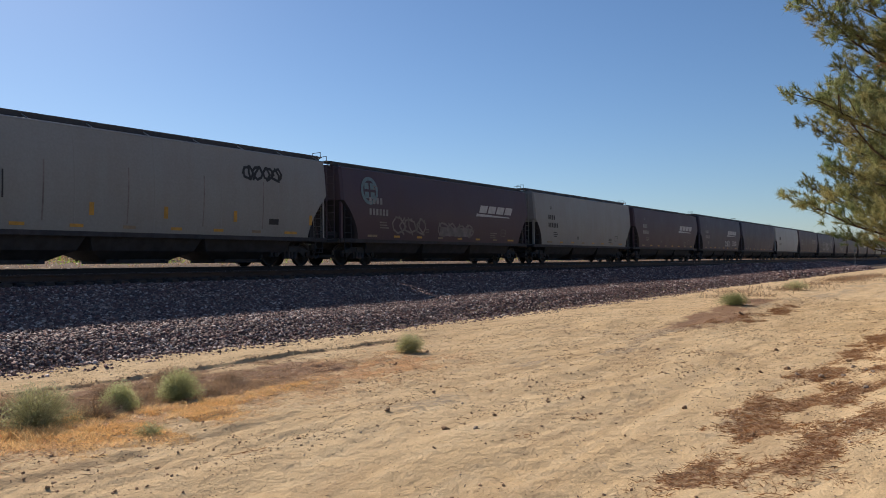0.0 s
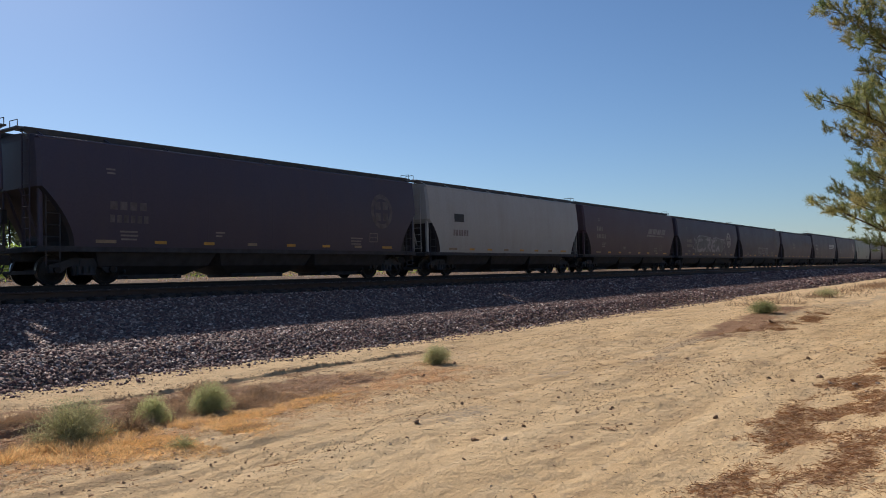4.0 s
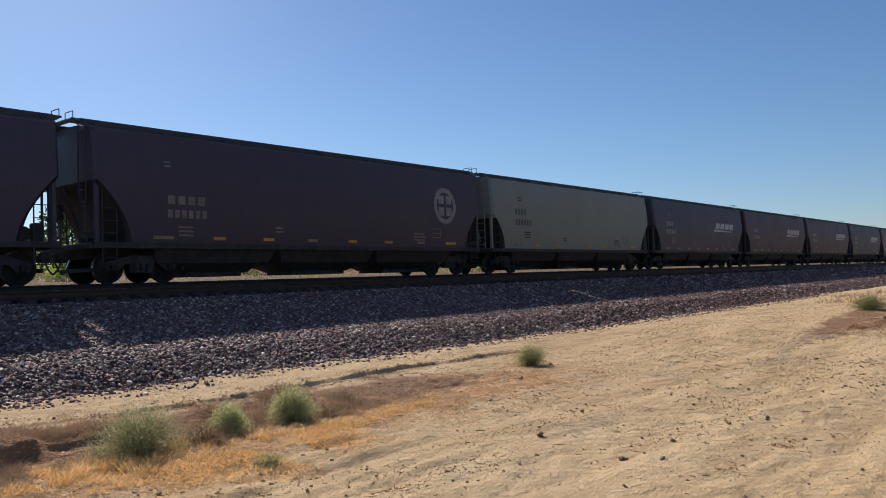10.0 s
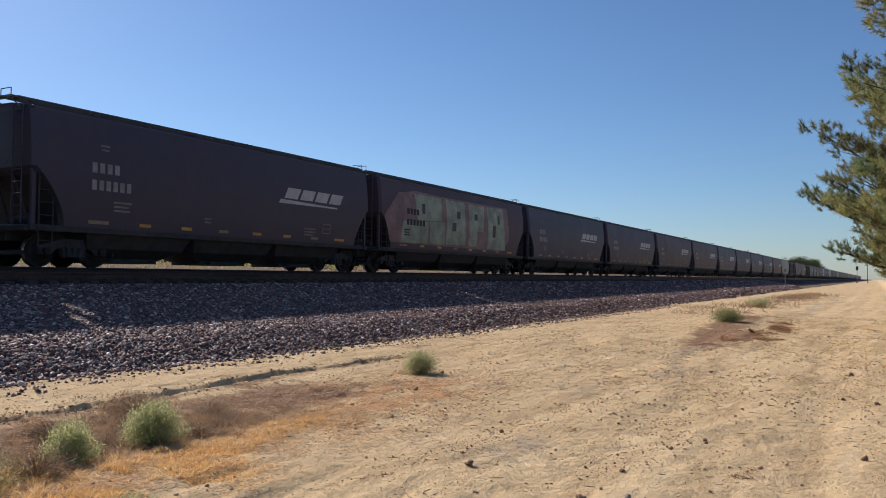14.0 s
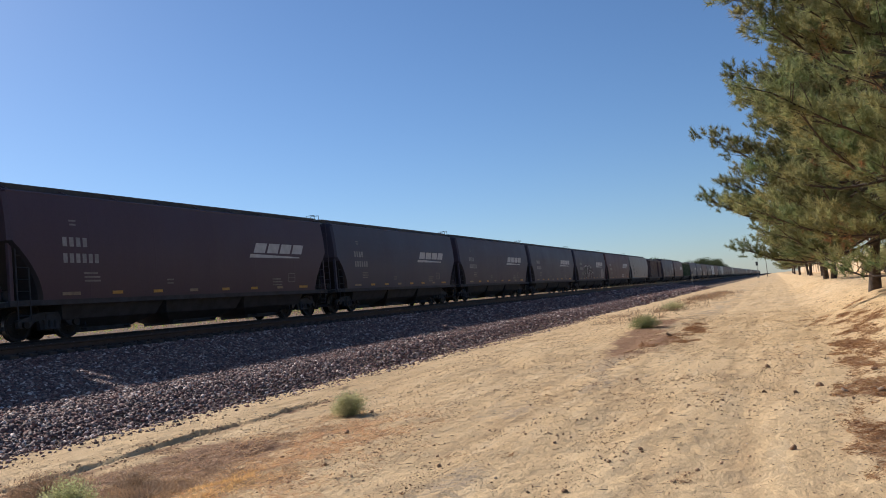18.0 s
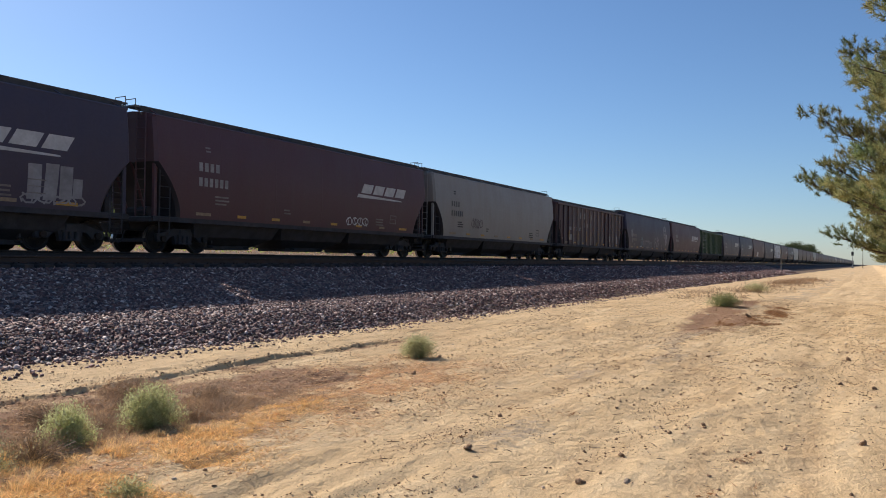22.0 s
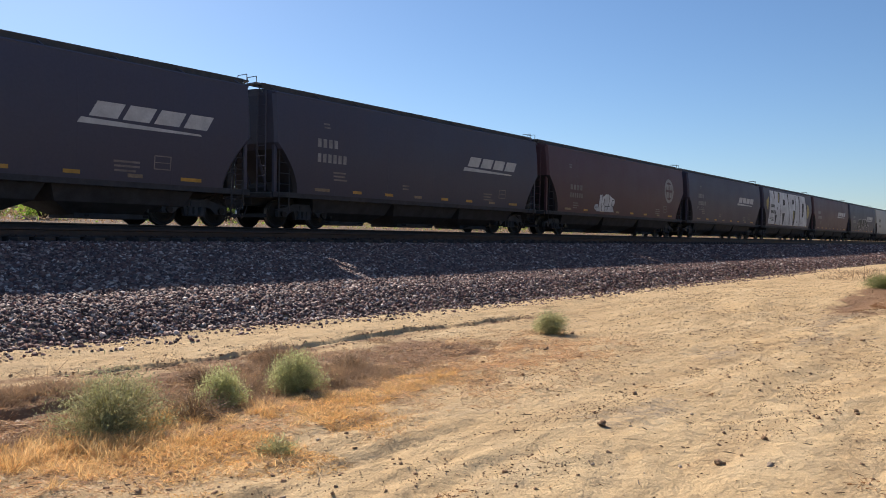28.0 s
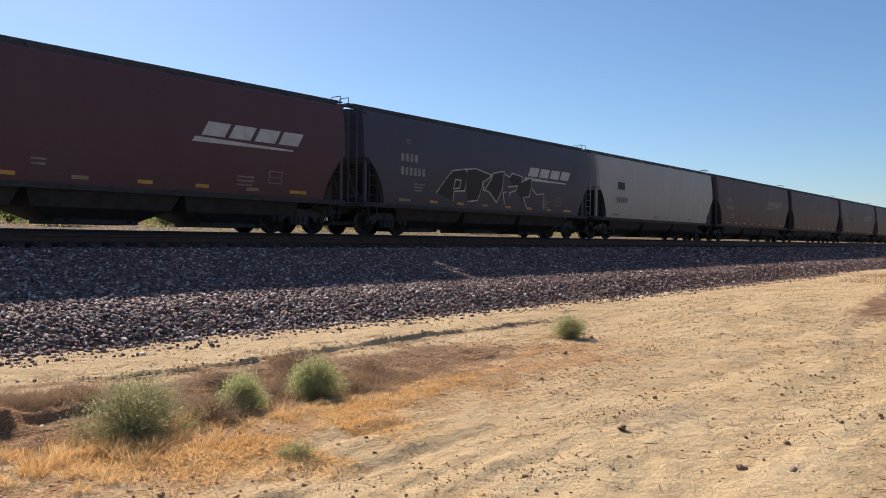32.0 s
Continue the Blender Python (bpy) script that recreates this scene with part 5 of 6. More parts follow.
    if "scribble" in names:
        q("graffiti", scrawl(r, -1.6, 2.6, 1.5, 2.3, 0.05, 8), M["faded"] if "ring" not in names or "tags" in names else M["spray_grey"])
    if "outline" in names:
        forms = ([(-4.97, 1.7), (-4.33, 2.63), (-3.7, 2.77), (-3.77, 1.87), (-4.23, 1.82), (-4.25, 1.45)], [(-3.77, 2.73), (-3.33, 2.83), (-2.52, 2.63), (-2.94, 2.31), (-3.16, 1.52), (-3.62, 1.45)],
                 [(-2.99, 2.3), (-2.89, 1.95), (-2.57, 2.47), (-2.49, 2.72), (-1.93, 2.87), (-2.01, 2.06), (-2.25, 1.5), (-2.65, 1.92), (-2.94, 1.98)], [(-1.87, 2.75), (-1.67, 2.64), (-1.51, 2.83), (-0.97, 2.72), (-1.02, 2.49), (-0.47, 2.75), (-0.57, 1.87), (-0.9, 1.81), (-0.67, 1.38)],
                 [(-4.2, 2.3), (-4.26, 1.91), (-4.0, 1.97), (-3.96, 2.28), (-4.2, 2.3)], [(-1.71, 2.21), (-1.24, 2.3), (-1.34, 2.08), (-1.65, 1.96), (-1.6, 1.8)], [(-0.46, 2.24), (-0.17, 1.99), (0.24, 2.07), (0.32, 1.35)], [(-1.85, 1.48), (-1.96, 1.94), (-1.81, 1.99)])
        if "dulled" in names:
            forms = [[(x * 1.5 + 3.3, z + 0.05) for x, z in p] for p in forms]
        else:
            poly_on_side("graffiti_shade", [[(-5.1, 1.5), (-4.4, 2.75), (-3.3, 2.95), (-0.4, 2.85), (0.45, 2.0), (0.4, 1.40), (-0.7, 1.36)]], M["spray_haze"], car, bulge, "", 0.011)
        poly_on_side("graffiti_fill", forms[:4], M["spray_black"], car, bulge, "", 0.016)
        edge = []
        for p in forms:
            edge += stroke(p, 0.05)
        quads_on_side("graffiti", edge, M["white"] if "dulled" in names else M["spray_white"], car, bulge, "outlined spray-painted scrawl in pale lines", 0.022)
        if "dulled" not in names:
            q("graffiti", [rect(4.75, 5.15, 1.45, 2.40), rect(5.22, 5.62, 1.45, 2.45, 0.05), rect(5.70, 6.10, 1.5, 2.42), rect(6.12, 6.42, 1.55, 2.1)] + scrawl(r, 4.6, 6.5, 1.35, 1.6, 0.05, 4), M["spray_grey"], "small puffy pale grey tag")
    if "undertag" in names:
        q("graffiti", stroke([(-6.5, 2.0), (-6.4, 2.25), (-6.2, 2.22), (-6.35, 2.1)], 0.03) + stroke([(-6.1, 2.25), (-6.05, 2.0), (-5.85, 2.05)], 0.03) + stroke([(-5.8, 2.2), (-5.6, 2.22), (-5.8, 2.02), (-5.55, 2.05)], 0.03) + stroke([(-5.45, 2.0), (-5.4, 2.24), (-5.2, 2.2), (-5.4, 2.1), (-5.15, 1.98)], 0.03), M["spray_grey"])
    if "sparse" in names:
        q("graffiti", scrawl(r, 1.8, 3.4, 1.4, 1.75, 0.035, 4), M["spray_white"])
    if "whitetag" in names:
        poly_on_side("graffiti_fill", [[(-3.87, 1.53), (-3.78, 1.72), (-3.48, 1.76), (-3.38, 1.49), (-3.27, 2.26), (-2.96, 2.29), (-2.86, 2.17), (-2.6, 2.32), (-2.27, 2.33), (-1.77, 2.16), (-1.43, 2.06), (-1.46, 1.83), (-1.66, 1.65), (-1.46, 1.38), (-3.53, 1.37)]], M["spray_white"], car, bulge, "puffy white spray-painted tag")
        lines = []
        for p in ([(-3.0, 2.27), (-3.02, 1.56), (-2.96, 1.42)], [(-2.86, 1.66), (-2.7, 2.1), (-2.58, 1.44)], [(-2.22, 2.29), (-2.11, 1.96), (-2.33, 1.46)], [(-2.6, 1.65), (-2.05, 1.67)], [(-1.43, 2.01), (-1.77, 2.03), (-1.83, 1.73), (-1.6, 1.65)], [(-3.75, 1.58), (-3.5, 1.6)]):
            lines += stroke(p, 0.04)
        quads_on_side("graffiti_outline", lines, M["spray_black"], car, bulge, "", 0.020)
    if "greenpanel" in names:
        poly_on_side("graffiti_shade", [[(-8.03, 2.71), (-6.73, 3.86), (-5.04, 4.08), (-2.75, 4.02), (5.77, 4.03), (6.01, 2.12), (5.02, 1.43), (-7.45, 1.49)]], M["spray_pink"], car, bulge, "dull pink painted ground", 0.012)
        poly_on_side("graffiti", [[(-5.28, 3.93), (-2.55, 3.93), (-2.60, 2.74), (-3.86, 2.70), (-5.06, 2.65)], [(-6.43, 2.54), (-3.9, 2.64), (-4.0, 1.54), (-6.53, 1.52)], [(-3.84, 2.66), (-2.28, 2.70), (-2.19, 1.56), (-3.7, 1.56)],
                                  [(-2.05, 3.93), (0.08, 3.91), (0.15, 1.6), (-2.06, 1.57)], [(0.55, 3.91), (2.55, 3.9), (2.34, 2.47), (1.57, 2.42), (1.55, 1.59), (0.62, 1.57)], [(2.92, 3.93), (5.06, 3.93), (5.49, 1.48), (3.0, 1.52)]], M["spray_green"], car, bulge, "big pale green painted letters along the side", 0.017)
        lines = []
        for p in ([(-2.2, 3.95), (-2.12, 1.55)], [(0.3, 3.9), (0.35, 1.58)], [(2.7, 3.9), (2.75, 1.5)], [(-5.3, 3.9), (-6.5, 2.5)]):
            lines += stroke(p, 0.06)
        lines += [rect(-1.45, -1.0, 2.3, 2.75, 0.1), rect(-0.9, -0.5, 3.0, 3.4, 0.1), rect(1.2, 1.6, 3.05, 3.4, 0.1), rect(3.6, 4.0, 2.2, 2.9, 0.05), rect(-4.6, -4.3, 3.0, 3.5), rect(4.3, 4.6, 3.0, 3.5)]
        quads_on_side("graffiti_outline", lines, M["brown"], car, bulge, "", 0.021)
        quads_on_side("car_number", mark_quads(-6.08, 2.37, 6, 0.28, 0.23, 0.07) + mark_quads(-6.05, 2.89, 4, 0.28, 0.23, 0.07), M["black"], car, bulge, "", 0.026)
        quads_on_side("data_lettering", fine_print(r, -6.3, 2.1, 3, 0.6), M["black"], car, bulge, "", 0.026)
    if "lettered" in names:
        gap = (2 * half - 0.7) / 16
        for z0, hh, wd, ink2, cols in ((3.25, 0.46, 0.13, "mid", (-4.0, -3.18, -2.25, -0.67, 0.23)), (2.62, 0.32, 0.10, "faded", (-4.0, -2.3, -1.5, -0.65, 0.2, 1.1, 3.4, 4.0))):
            quads_on_side("lettering", [rect(c - wd, c + wd, z0, z0 + hh) for c in cols], M[ink2], car, bulge, "", proud)
        quads_on_side("car_number", [rect(x0, x0 + 0.46, 2.31, 2.55) for x0 in (-5.78, -5.03, -4.28, -3.50)], M["mid"], car, bulge, "pale number patches between the posts", proud)
        quads_on_side("car_number", [rect(x0 + d, x0 + d + 0.12, 2.35, 2.51) for x0 in (-5.03, -4.28, -3.50) for d in (0.08, 0.26)], M["black"], car, bulge, "", proud + 0.006)
        for c in (2, 4, 6, 9):
            xp = -half + 0.35 + c * gap
            quads_on_side("reflector", [rect(xp - 0.05, xp + 0.05, 1.5, 2.3)], M["yellow"], car, bulge, "upright orange reflector on a post", 0.105)
        for x0, x1, z0, z1 in ((-5.85, -5.13, 1.58, 1.98), (-7.47, -6.77, 1.58, 1.69), (-1.05, -0.49, 1.66, 1.80), (3.93, 4.61, 1.65, 2.11), (6.29, 6.93, 1.52, 2.2)):
            quads_on_side("white_patch", [rect(x0 + 0.06, x1 - 0.06, z0, z1)], M["mid"], car, bulge, "", proud)
    if "square" in names:
        quads_on_side("company_mark", [rect(-half + 1.9, -half + 3.0, 2.9, 3.7)], M["white"], car, bulge, "white square company mark", proud)
        quads_on_side("company_mark", [rect(-half + 2.2, -half + 2.6, 3.1, 3.45, 0.3)], M["green"], car, bulge, "", 0.02)
        quads_on_side("car_number", mark_quads(-half + 1.9, 2.3, 5, 0.3, 0.17, 0.07) + mark_quads(-half + 1.9, 1.9, 5, 0.3, 0.17, 0.07), M["white"], car, bulge, "", proud)
    if "bigwhite" in names:
        poly_on_side("graffiti", [[(-6.29, 4.28), (5.52, 4.28), (6.28, 1.4), (-3.08, 1.34), (-4.51, 1.39), (-6.79, 1.41)]], M["spray_white"], car, bulge, "enormous white spray-painted block lettering that covers the side", 0.012)
        poly_on_side("graffiti_shade", [
            [(-5.23, 4.24), (-4.89, 4.24), (-4.99, 3.64), (-5.08, 3.55)], [(-3.81, 4.24), (-3.18, 4.24), (-3.58, 3.33), (-4.01, 3.29)], [(-4.97, 2.24), (-4.31, 2.23), (-4.55, 1.43), (-4.74, 1.44)], [(-4.35, 2.89), (-4.13, 2.91), (-4.19, 2.67), (-4.33, 2.66)],
            [(-2.39, 3.69), (-1.78, 3.65), (-1.73, 3.17), (-2.44, 3.12)], [(-2.62, 2.43), (-1.76, 2.43), (-2.15, 1.4), (-2.37, 1.39)], [(-0.85, 4.22), (-0.45, 4.22), (-0.57, 3.59), (0.06, 1.45), (-0.14, 1.44), (-0.7, 3.58)], [(0.78, 3.78), (1.32, 3.8), (1.38, 3.39), (0.72, 3.34)],
            [(0.94, 2.78), (1.83, 2.8), (1.53, 1.40), (1.05, 1.42)], [(3.1, 4.2), (3.57, 4.2), (3.35, 3.46), (3.52, 1.40), (3.36, 1.40), (3.14, 3.48)], [(4.28, 3.55), (4.94, 3.59), (4.68, 2.25), (4.25, 2.24)], [(-3.43, 3.29), (-3.31, 3.24), (-3.05, 1.38), (-3.16, 1.38)],
            [(1.8, 4.22), (1.95, 4.22), (2.0, 3.87), (1.89, 2.83), (1.78, 2.83), (1.89, 3.86)]], M["spray_black"], car, bulge, "", 0.018)
        poly_on_side("graffiti_ochre", [[(-7.5, 3.35), (-6.71, 3.75), (-7.05, 2.5), (-7.5, 2.94)], [(-3.76, 4.12), (-3.58, 4.12), (-3.7, 3.43), (-3.89, 3.41)], [(1.08, 2.73), (1.41, 2.72), (1.25, 1.76), (1.13, 2.11)], [(6.16, 3.55), (6.7, 3.46), (7.04, 2.85), (6.6, 2.25), (6.17, 2.14)]], M["spray_tan"], car, bulge, "", 0.024)
        quads_on_side("car_number", mark_quads(-6.18, 2.32, 6, 0.27, 0.20, 0.065) + mark_quads(-6.1, 2.84, 4, 0.27, 0.20, 0.065), M["black"], car, bulge, "", 0.026)
        quads_on_side("data_lettering", fine_print(r, -6.5, 1.95, 2, 0.5) + fine_print(r, -5.9, 1.9, 3, 0.8) + fine_print(r, 2.3, 1.8, 2, 0.3) + fine_print(r, 4.0, 1.75, 2, 0.3), M["dim"], car, bulge, "", 0.026)


def repaint(ob, material):
    for o in ob.children_recursive:
        if o.type == 'MESH' and o.data.materials and o.data.materials[0] == M["brown"]:
            o.material_slots[0].link = 'OBJECT'
            o.material_slots[0].material = material


def build_train():
    cars, x = [], FIRST_X
    templates = {}
    r = random.Random(11)
    for i, (length, kind, paint, what) in enumerate(TRAIN):
        key = (kind, length)
        home = pose(x + length / 2, 0, 0)
        if key not in templates:
            templates[key] = car_template(kind, length)
            car = templates[key]
            car.matrix_basis = home
        else:
            car = None
        if car is None:
            # copy the parts alone, before any lettering is put on
            car = copy_thing(templates[key], home)
        cars.append((car, kind, length, paint, what, x + length / 2))
        x += length
    for car, kind, length, paint, what, cx in cars:
        repaint(car, M[paint])
        decorate(car, kind, length / 2 - 0.47, what, r)
        extra = {"bigwhite": "under huge white graffiti", "greenpanel": "under large pale green graffiti", "cartoon": "with silver block graffiti", "lettered": "with worn white lettering", "square": "with a white square mark",
                 "ring": "with a faded round emblem", "logo": "with an off-white logo", "marks": "with black lettering", "block": "with a small dark mark"}
        tail = next((v for k, v in extra.items() if k in what.split()), "dusty and worn")
        tagged(car, f"{PAINTS[paint]} {'ribbed' if kind == 'ribbed' else 'smooth-sided'} hopper car {tail}", "freight car", "cars of the freight train")
    # the cars a long way down the line
    plain = {}
    r = random.Random(5)
    far = []
    for i in range(44):
        length = 17.5
        paint = r.choice(["brown", "darkbrown", "slate", "darkbrown", "brown", "rust", "tan", "slate"])
        if not plain:
            plain["c"] = car_template("smooth", length, detail=False)
            car = plain["c"]
            car.matrix_basis = pose(x + length / 2, 0, 0)
        else:
            car = copy_thing(plain["c"], pose(x + length / 2, 0, 0))
        far.append((car, paint, x + length / 2))
        x += length
    for car, paint, cx in far:
        repaint(car, M[paint])
        tagged(car, f"{PAINTS[paint]} covered hopper car far down the line, dusty", "freight car", "cars of the freight train")
    return [(c[0], c[5]) for c in cars] + [(c[0], c[2]) for c in far]


TRAIN_CARS = build_train()


def motions():
    """The train rolls past at an even speed; its wheels turn with it."""
    for car, cx in TRAIN_CARS:
        walk(car, [(t, pose(cx - SPEED * t, 0, 0)) for t in (0.0, 8.0, 16.0, 24.0, 32.0)])
    sets = [o for car, _ in TRAIN_CARS for o in car.children_recursive if o.name.split(".")[0] == "wheelset"]
    turn = math.degrees(SPEED / WHEEL_R / FPS)
    for ahead in (-0.889, 0.889):
        alike = [o for o in sets if abs(o.location.x - ahead) < 0.01]
        first = alike[0]
        walk(first, [(i / FPS, pose(ahead, 0, WHEEL_R, 0, -turn * i, 0)) for i in range(int(32 * FPS) + 1)])
        for o in alike[1:]:
            o.rotation_mode = "QUATERNION"
            o.animation_data_create()
            o.animation_data.action = first.animation_data.action
            o.animation_data.action_slot = first.animation_data.action_slot


# ---- plants ----
def blades(base, way, length, width, seed=0, bend=0.0):
    """Thin pointed leaves or needles: one triangle each, or two where they bend."""
    r = np.random.default_rng(seed)
    n = len(base)
    way = way / np.linalg.norm(way, axis=1, keepdims=True)
    side = np.cross(way, r.normal(size=(n, 3)))
    side /= np.linalg.norm(side, axis=1, keepdims=True)
    w = (width / 2)[:, None] * side
    tip = base + way * length[:, None]
    tip[:, 2] -= bend * length
    mid = base + way * (length * 0.5)[:, None]
    co = np.stack([base - w * 0.5, base + w * 0.5, mid + w, tip, mid - w], 1).reshape(-1, 3)
    k = np.arange(n)[:, None] * 5
    tri = np.concatenate([k + np.array([[0, 1, 2]]), k + np.array([[0, 2, 4]]), k + np.array([[4, 2, 3]])])
    return co, tri


def needles(base, way, length, width, seed=0):
    """Fine needles, one slim triangle each."""
    r = np.random.default_rng(seed)
    n = len(base)
    way = way / np.linalg.norm(way, axis=1, keepdims=True)
    side = np.cross(way, r.normal(size=(n, 3)))
    side /= np.linalg.norm(side, axis=1, keepdims=True)
    w = (width / 2) * side
    co = np.stack([base - w, base + w, base + way * length[:, None]], 1).reshape(-1, 3)
    return co, np.arange(n * 3).reshape(-1, 3)


def merge(parts_):
    cs, ts, o = [], [], 0
    for c, t in parts_:
        cs.append(c)
        ts.append(t + o)
        o += len(c)
    return np.concatenate(cs), np.concatenate(ts)


def tube(pts, radii, n=6):
    """A bent, tapering stem as arrays."""
    pts = np.asarray(pts, float)
    d = np.gradient(pts, axis=0)
    d /= np.linalg.norm(d, axis=1, keepdims=True) + 1e-9
    a = np.cross(d, np.array([0.31, 0.22, 0.92]))
    a /= np.linalg.norm(a, axis=1, keepdims=True) + 1e-9
    b = np.cross(d, a)
    an = 2 * np.pi * np.arange(n) / n
    co = pts[:, None] + (a[:, None] * np.cos(an)[None, :, None] + b[:, None] * np.sin(an)[None, :, None]) * np.asarray(radii)[:, None, None]
    m, tri = len(pts), []
    for i in range(m - 1):
        for j in range(n):
            p, q = i * n + j, i * n + (j + 1) % n
            tri += [(p, q, q + n), (p, q + n, p + n)]
    return co.reshape(-1, 3), np.array(tri)


def pine(seed, height, radius, base, lean=0.0, fine=True):
    """An open, shaggy pine: trunk, rising limbs that carry loose pads of needle brushes, with gaps between them."""
    r = np.random.default_rng(seed)
    tree = new("pine_tree")
    hs = np.linspace(0, height * 0.97, 12)
    bend = 0.25 * np.sin(hs * 0.5 + seed) + lean * hs / height
    trunk_pts = np.stack([bend, 0.18 * np.cos(hs * 0.6 + seed) - 0.18 * np.cos(seed), hs - 0.15], -1)
    rad = 0.16 * (1 - hs / height) ** 0.8 + 0.02
    rad[0] = 0.23
    c, t = tube(trunk_pts, rad, 10)
    ob = soup("trunk", c, t, M["bark"], tree, "dark furrowed bark")
    ob.data.polygons.foreach_set("use_smooth", [True] * len(ob.data.polygons))
    limbs, pads, ways, dead = [], [], [], []
    n_limb = 118 if fine else 70
    for i in range(n_limb):
        u = (i + r.random()) / n_limb
        h = base + (height * 0.96 - base) * u ** 1.02
        az = i * 2.39996 + r.normal() * 0.3
        env = radius * (0.82 + 0.18 * min(1, u / 0.10)) * (1.0 if u < 0.25 else 1 - ((u - 0.25) / 0.75) ** 0.9 * 0.94)
        ln = env * (0.70 + 0.24 * r.random())
        rise = -0.16 + 0.50 * u + 0.13 * r.normal()
        p0 = np.array([np.interp(h, hs, bend), 0, h])
        s = np.linspace(0, 1, 6)
        out = np.array([math.cos(az), math.sin(az), 0])
        across = np.array([-out[1], out[0], 0])
        sag = rise * s * ln + 0.24 * ln * s ** 2.2 - 0.10 * ln * np.sin(s * np.pi)
        wig = 0.07 * ln * np.sin(s * 5 + r.random() * 6)
        pts = p0 + out * (s * ln)[:, None] + across * wig[:, None]
        pts[:, 2] += sag
        limbs.append(tube(pts, 0.040 * (1 - s * 0.85) * (1.2 - 0.6 * u) + 0.007, 5))
        k = int(4 + ln * 2.3)
        for j in range(k):
            q = 0.30 + 0.72 * (j + r.random()) / k
            b0 = np.array([np.interp(min(q, 1.0), s, pts[:, a]) for a in range(3)])
            sgn = 1 if j % 2 else -1
            w = out * (0.5 + 0.5 * r.random()) + sgn * across * (0.2 + 0.9 * r.random()) + np.array([0, 0, 0.1 + 0.45 * r.random()])
            w /= np.linalg.norm(w)
            bl = (0.35 + 0.70 * r.random()) * (1.15 - 0.45 * q)
            end = b0 + w * bl + np.array([0, 0, 0.25 * bl])
            limbs.append(tube([b0, (b0 + end) / 2, end], [0.014, 0.010, 0.004], 4))
            if q < 0.62 and r.random() < 0.22:
                dead.append(b0 + (end - b0) * 0.6)
            # a pad: several brushes about the twig's outer half
            m = 5 + int(r.random() * 5)
            f = 0.35 + 0.7 * r.random(m)
            pads.append(b0 + (end - b0) * f[:, None] + r.normal(size=(m, 3)) * np.array([0.15, 0.15, 0.09]))
            ways.append(w * 0.65 + np.array([0, 0, 0.5]) + r.normal(size=(m, 3)) * 0.30)
    c, t = merge(limbs)
    tagged(soup("limb_work", c, t, M["bark"], tree), kind="stuff")

    def brushes(tb, tw, per, wide, spread, long):
        tw = tw / np.linalg.norm(tw, axis=1, keepdims=True)
        nw = np.repeat(tw, per, 0)
        nb = np.repeat(tb, per, 0) + nw * (r.random(len(tb) * per) * 0.24)[:, None]
        return needles(nb, nw + r.normal(size=nw.shape) * spread, long + 0.10 * r.random(len(nb)), wide, seed)
    tb, tw = np.concatenate(pads), np.concatenate(ways)
    c, t = brushes(tb, tw, 58 if fine else 6, 0.0145 if fine else 0.075, 0.72, 0.11 if fine else 0.17)
    tagged(soup("crown", c, t, M["needle"], tree, "shaggy olive-green needle brushes"), kind="stuff")
    db = np.repeat(np.array(dead), 3, 0) + r.normal(size=(len(dead) * 3, 3)) * 0.12
    c, t = brushes(db, r.normal(size=db.shape), 40 if fine else 6, 0.018 if fine else 0.06, 0.8, 0.10)
    tagged(soup("dead_needles", c, t, M["dead_needle"], tree, "rust-brown dead needles inside the crown"), kind="stuff")
    return tree


def ground_at(x, y):
    return float(terrain(np.array([x]), np.array([y]))[0])


PINE_LABEL = "shaggy olive-green pine on the bare sandy bank"
pines = [pine(2, 13.6, 5.45, 1.7), pine(9, 12.6, 5.65, 1.6, 0.4), pine(15, 12.5, 5.0, 1.9)]
for p, (x, y, a) in zip(pines, ((11.6, -25.2, 40), (19.6, -24.7, 200), (24.2, -24.6, 95))):
    p.matrix_basis = pose(x, y, ground_at(x, y), 0, 0, a)
    tagged(p, PINE_LABEL, "pine tree", "row of pines")
pines += [pine(33, 14.0, 5.5, 1.9, 0.2, False), pine(36, 13.0, 5.2, 1.9, 0.0, False)]
for k, (x, y, a, v) in enumerate(((30.5, -27.8, 10, 2), (56.5, -25.0, 150, 1), (60.8, -24.6, 280, 2), (84.0, -25.6, 60, 0), (108.0, -25.4, 330, 1), (126.0, -25.8, 20, 2), (150.0, -25.5, 120, 0), (178.0, -26.2, 240, 1), (215.0, -26.0, 75, 2), (260.0, -26.5, 190, 0), (320.0, -27.0, 300, 1))):
    home = pose(x, y, ground_at(x, y), 0, 0, a)
    ob = pines[2] if k == 0 else pines[3 + k % 2]
    if k in (1, 2):
        ob = pines[3 + k % 2]
        ob.matrix_basis = home
    else:
        ob = copy_thing(ob, home)
    tagged(ob, PINE_LABEL, "pine tree", "row of pines")


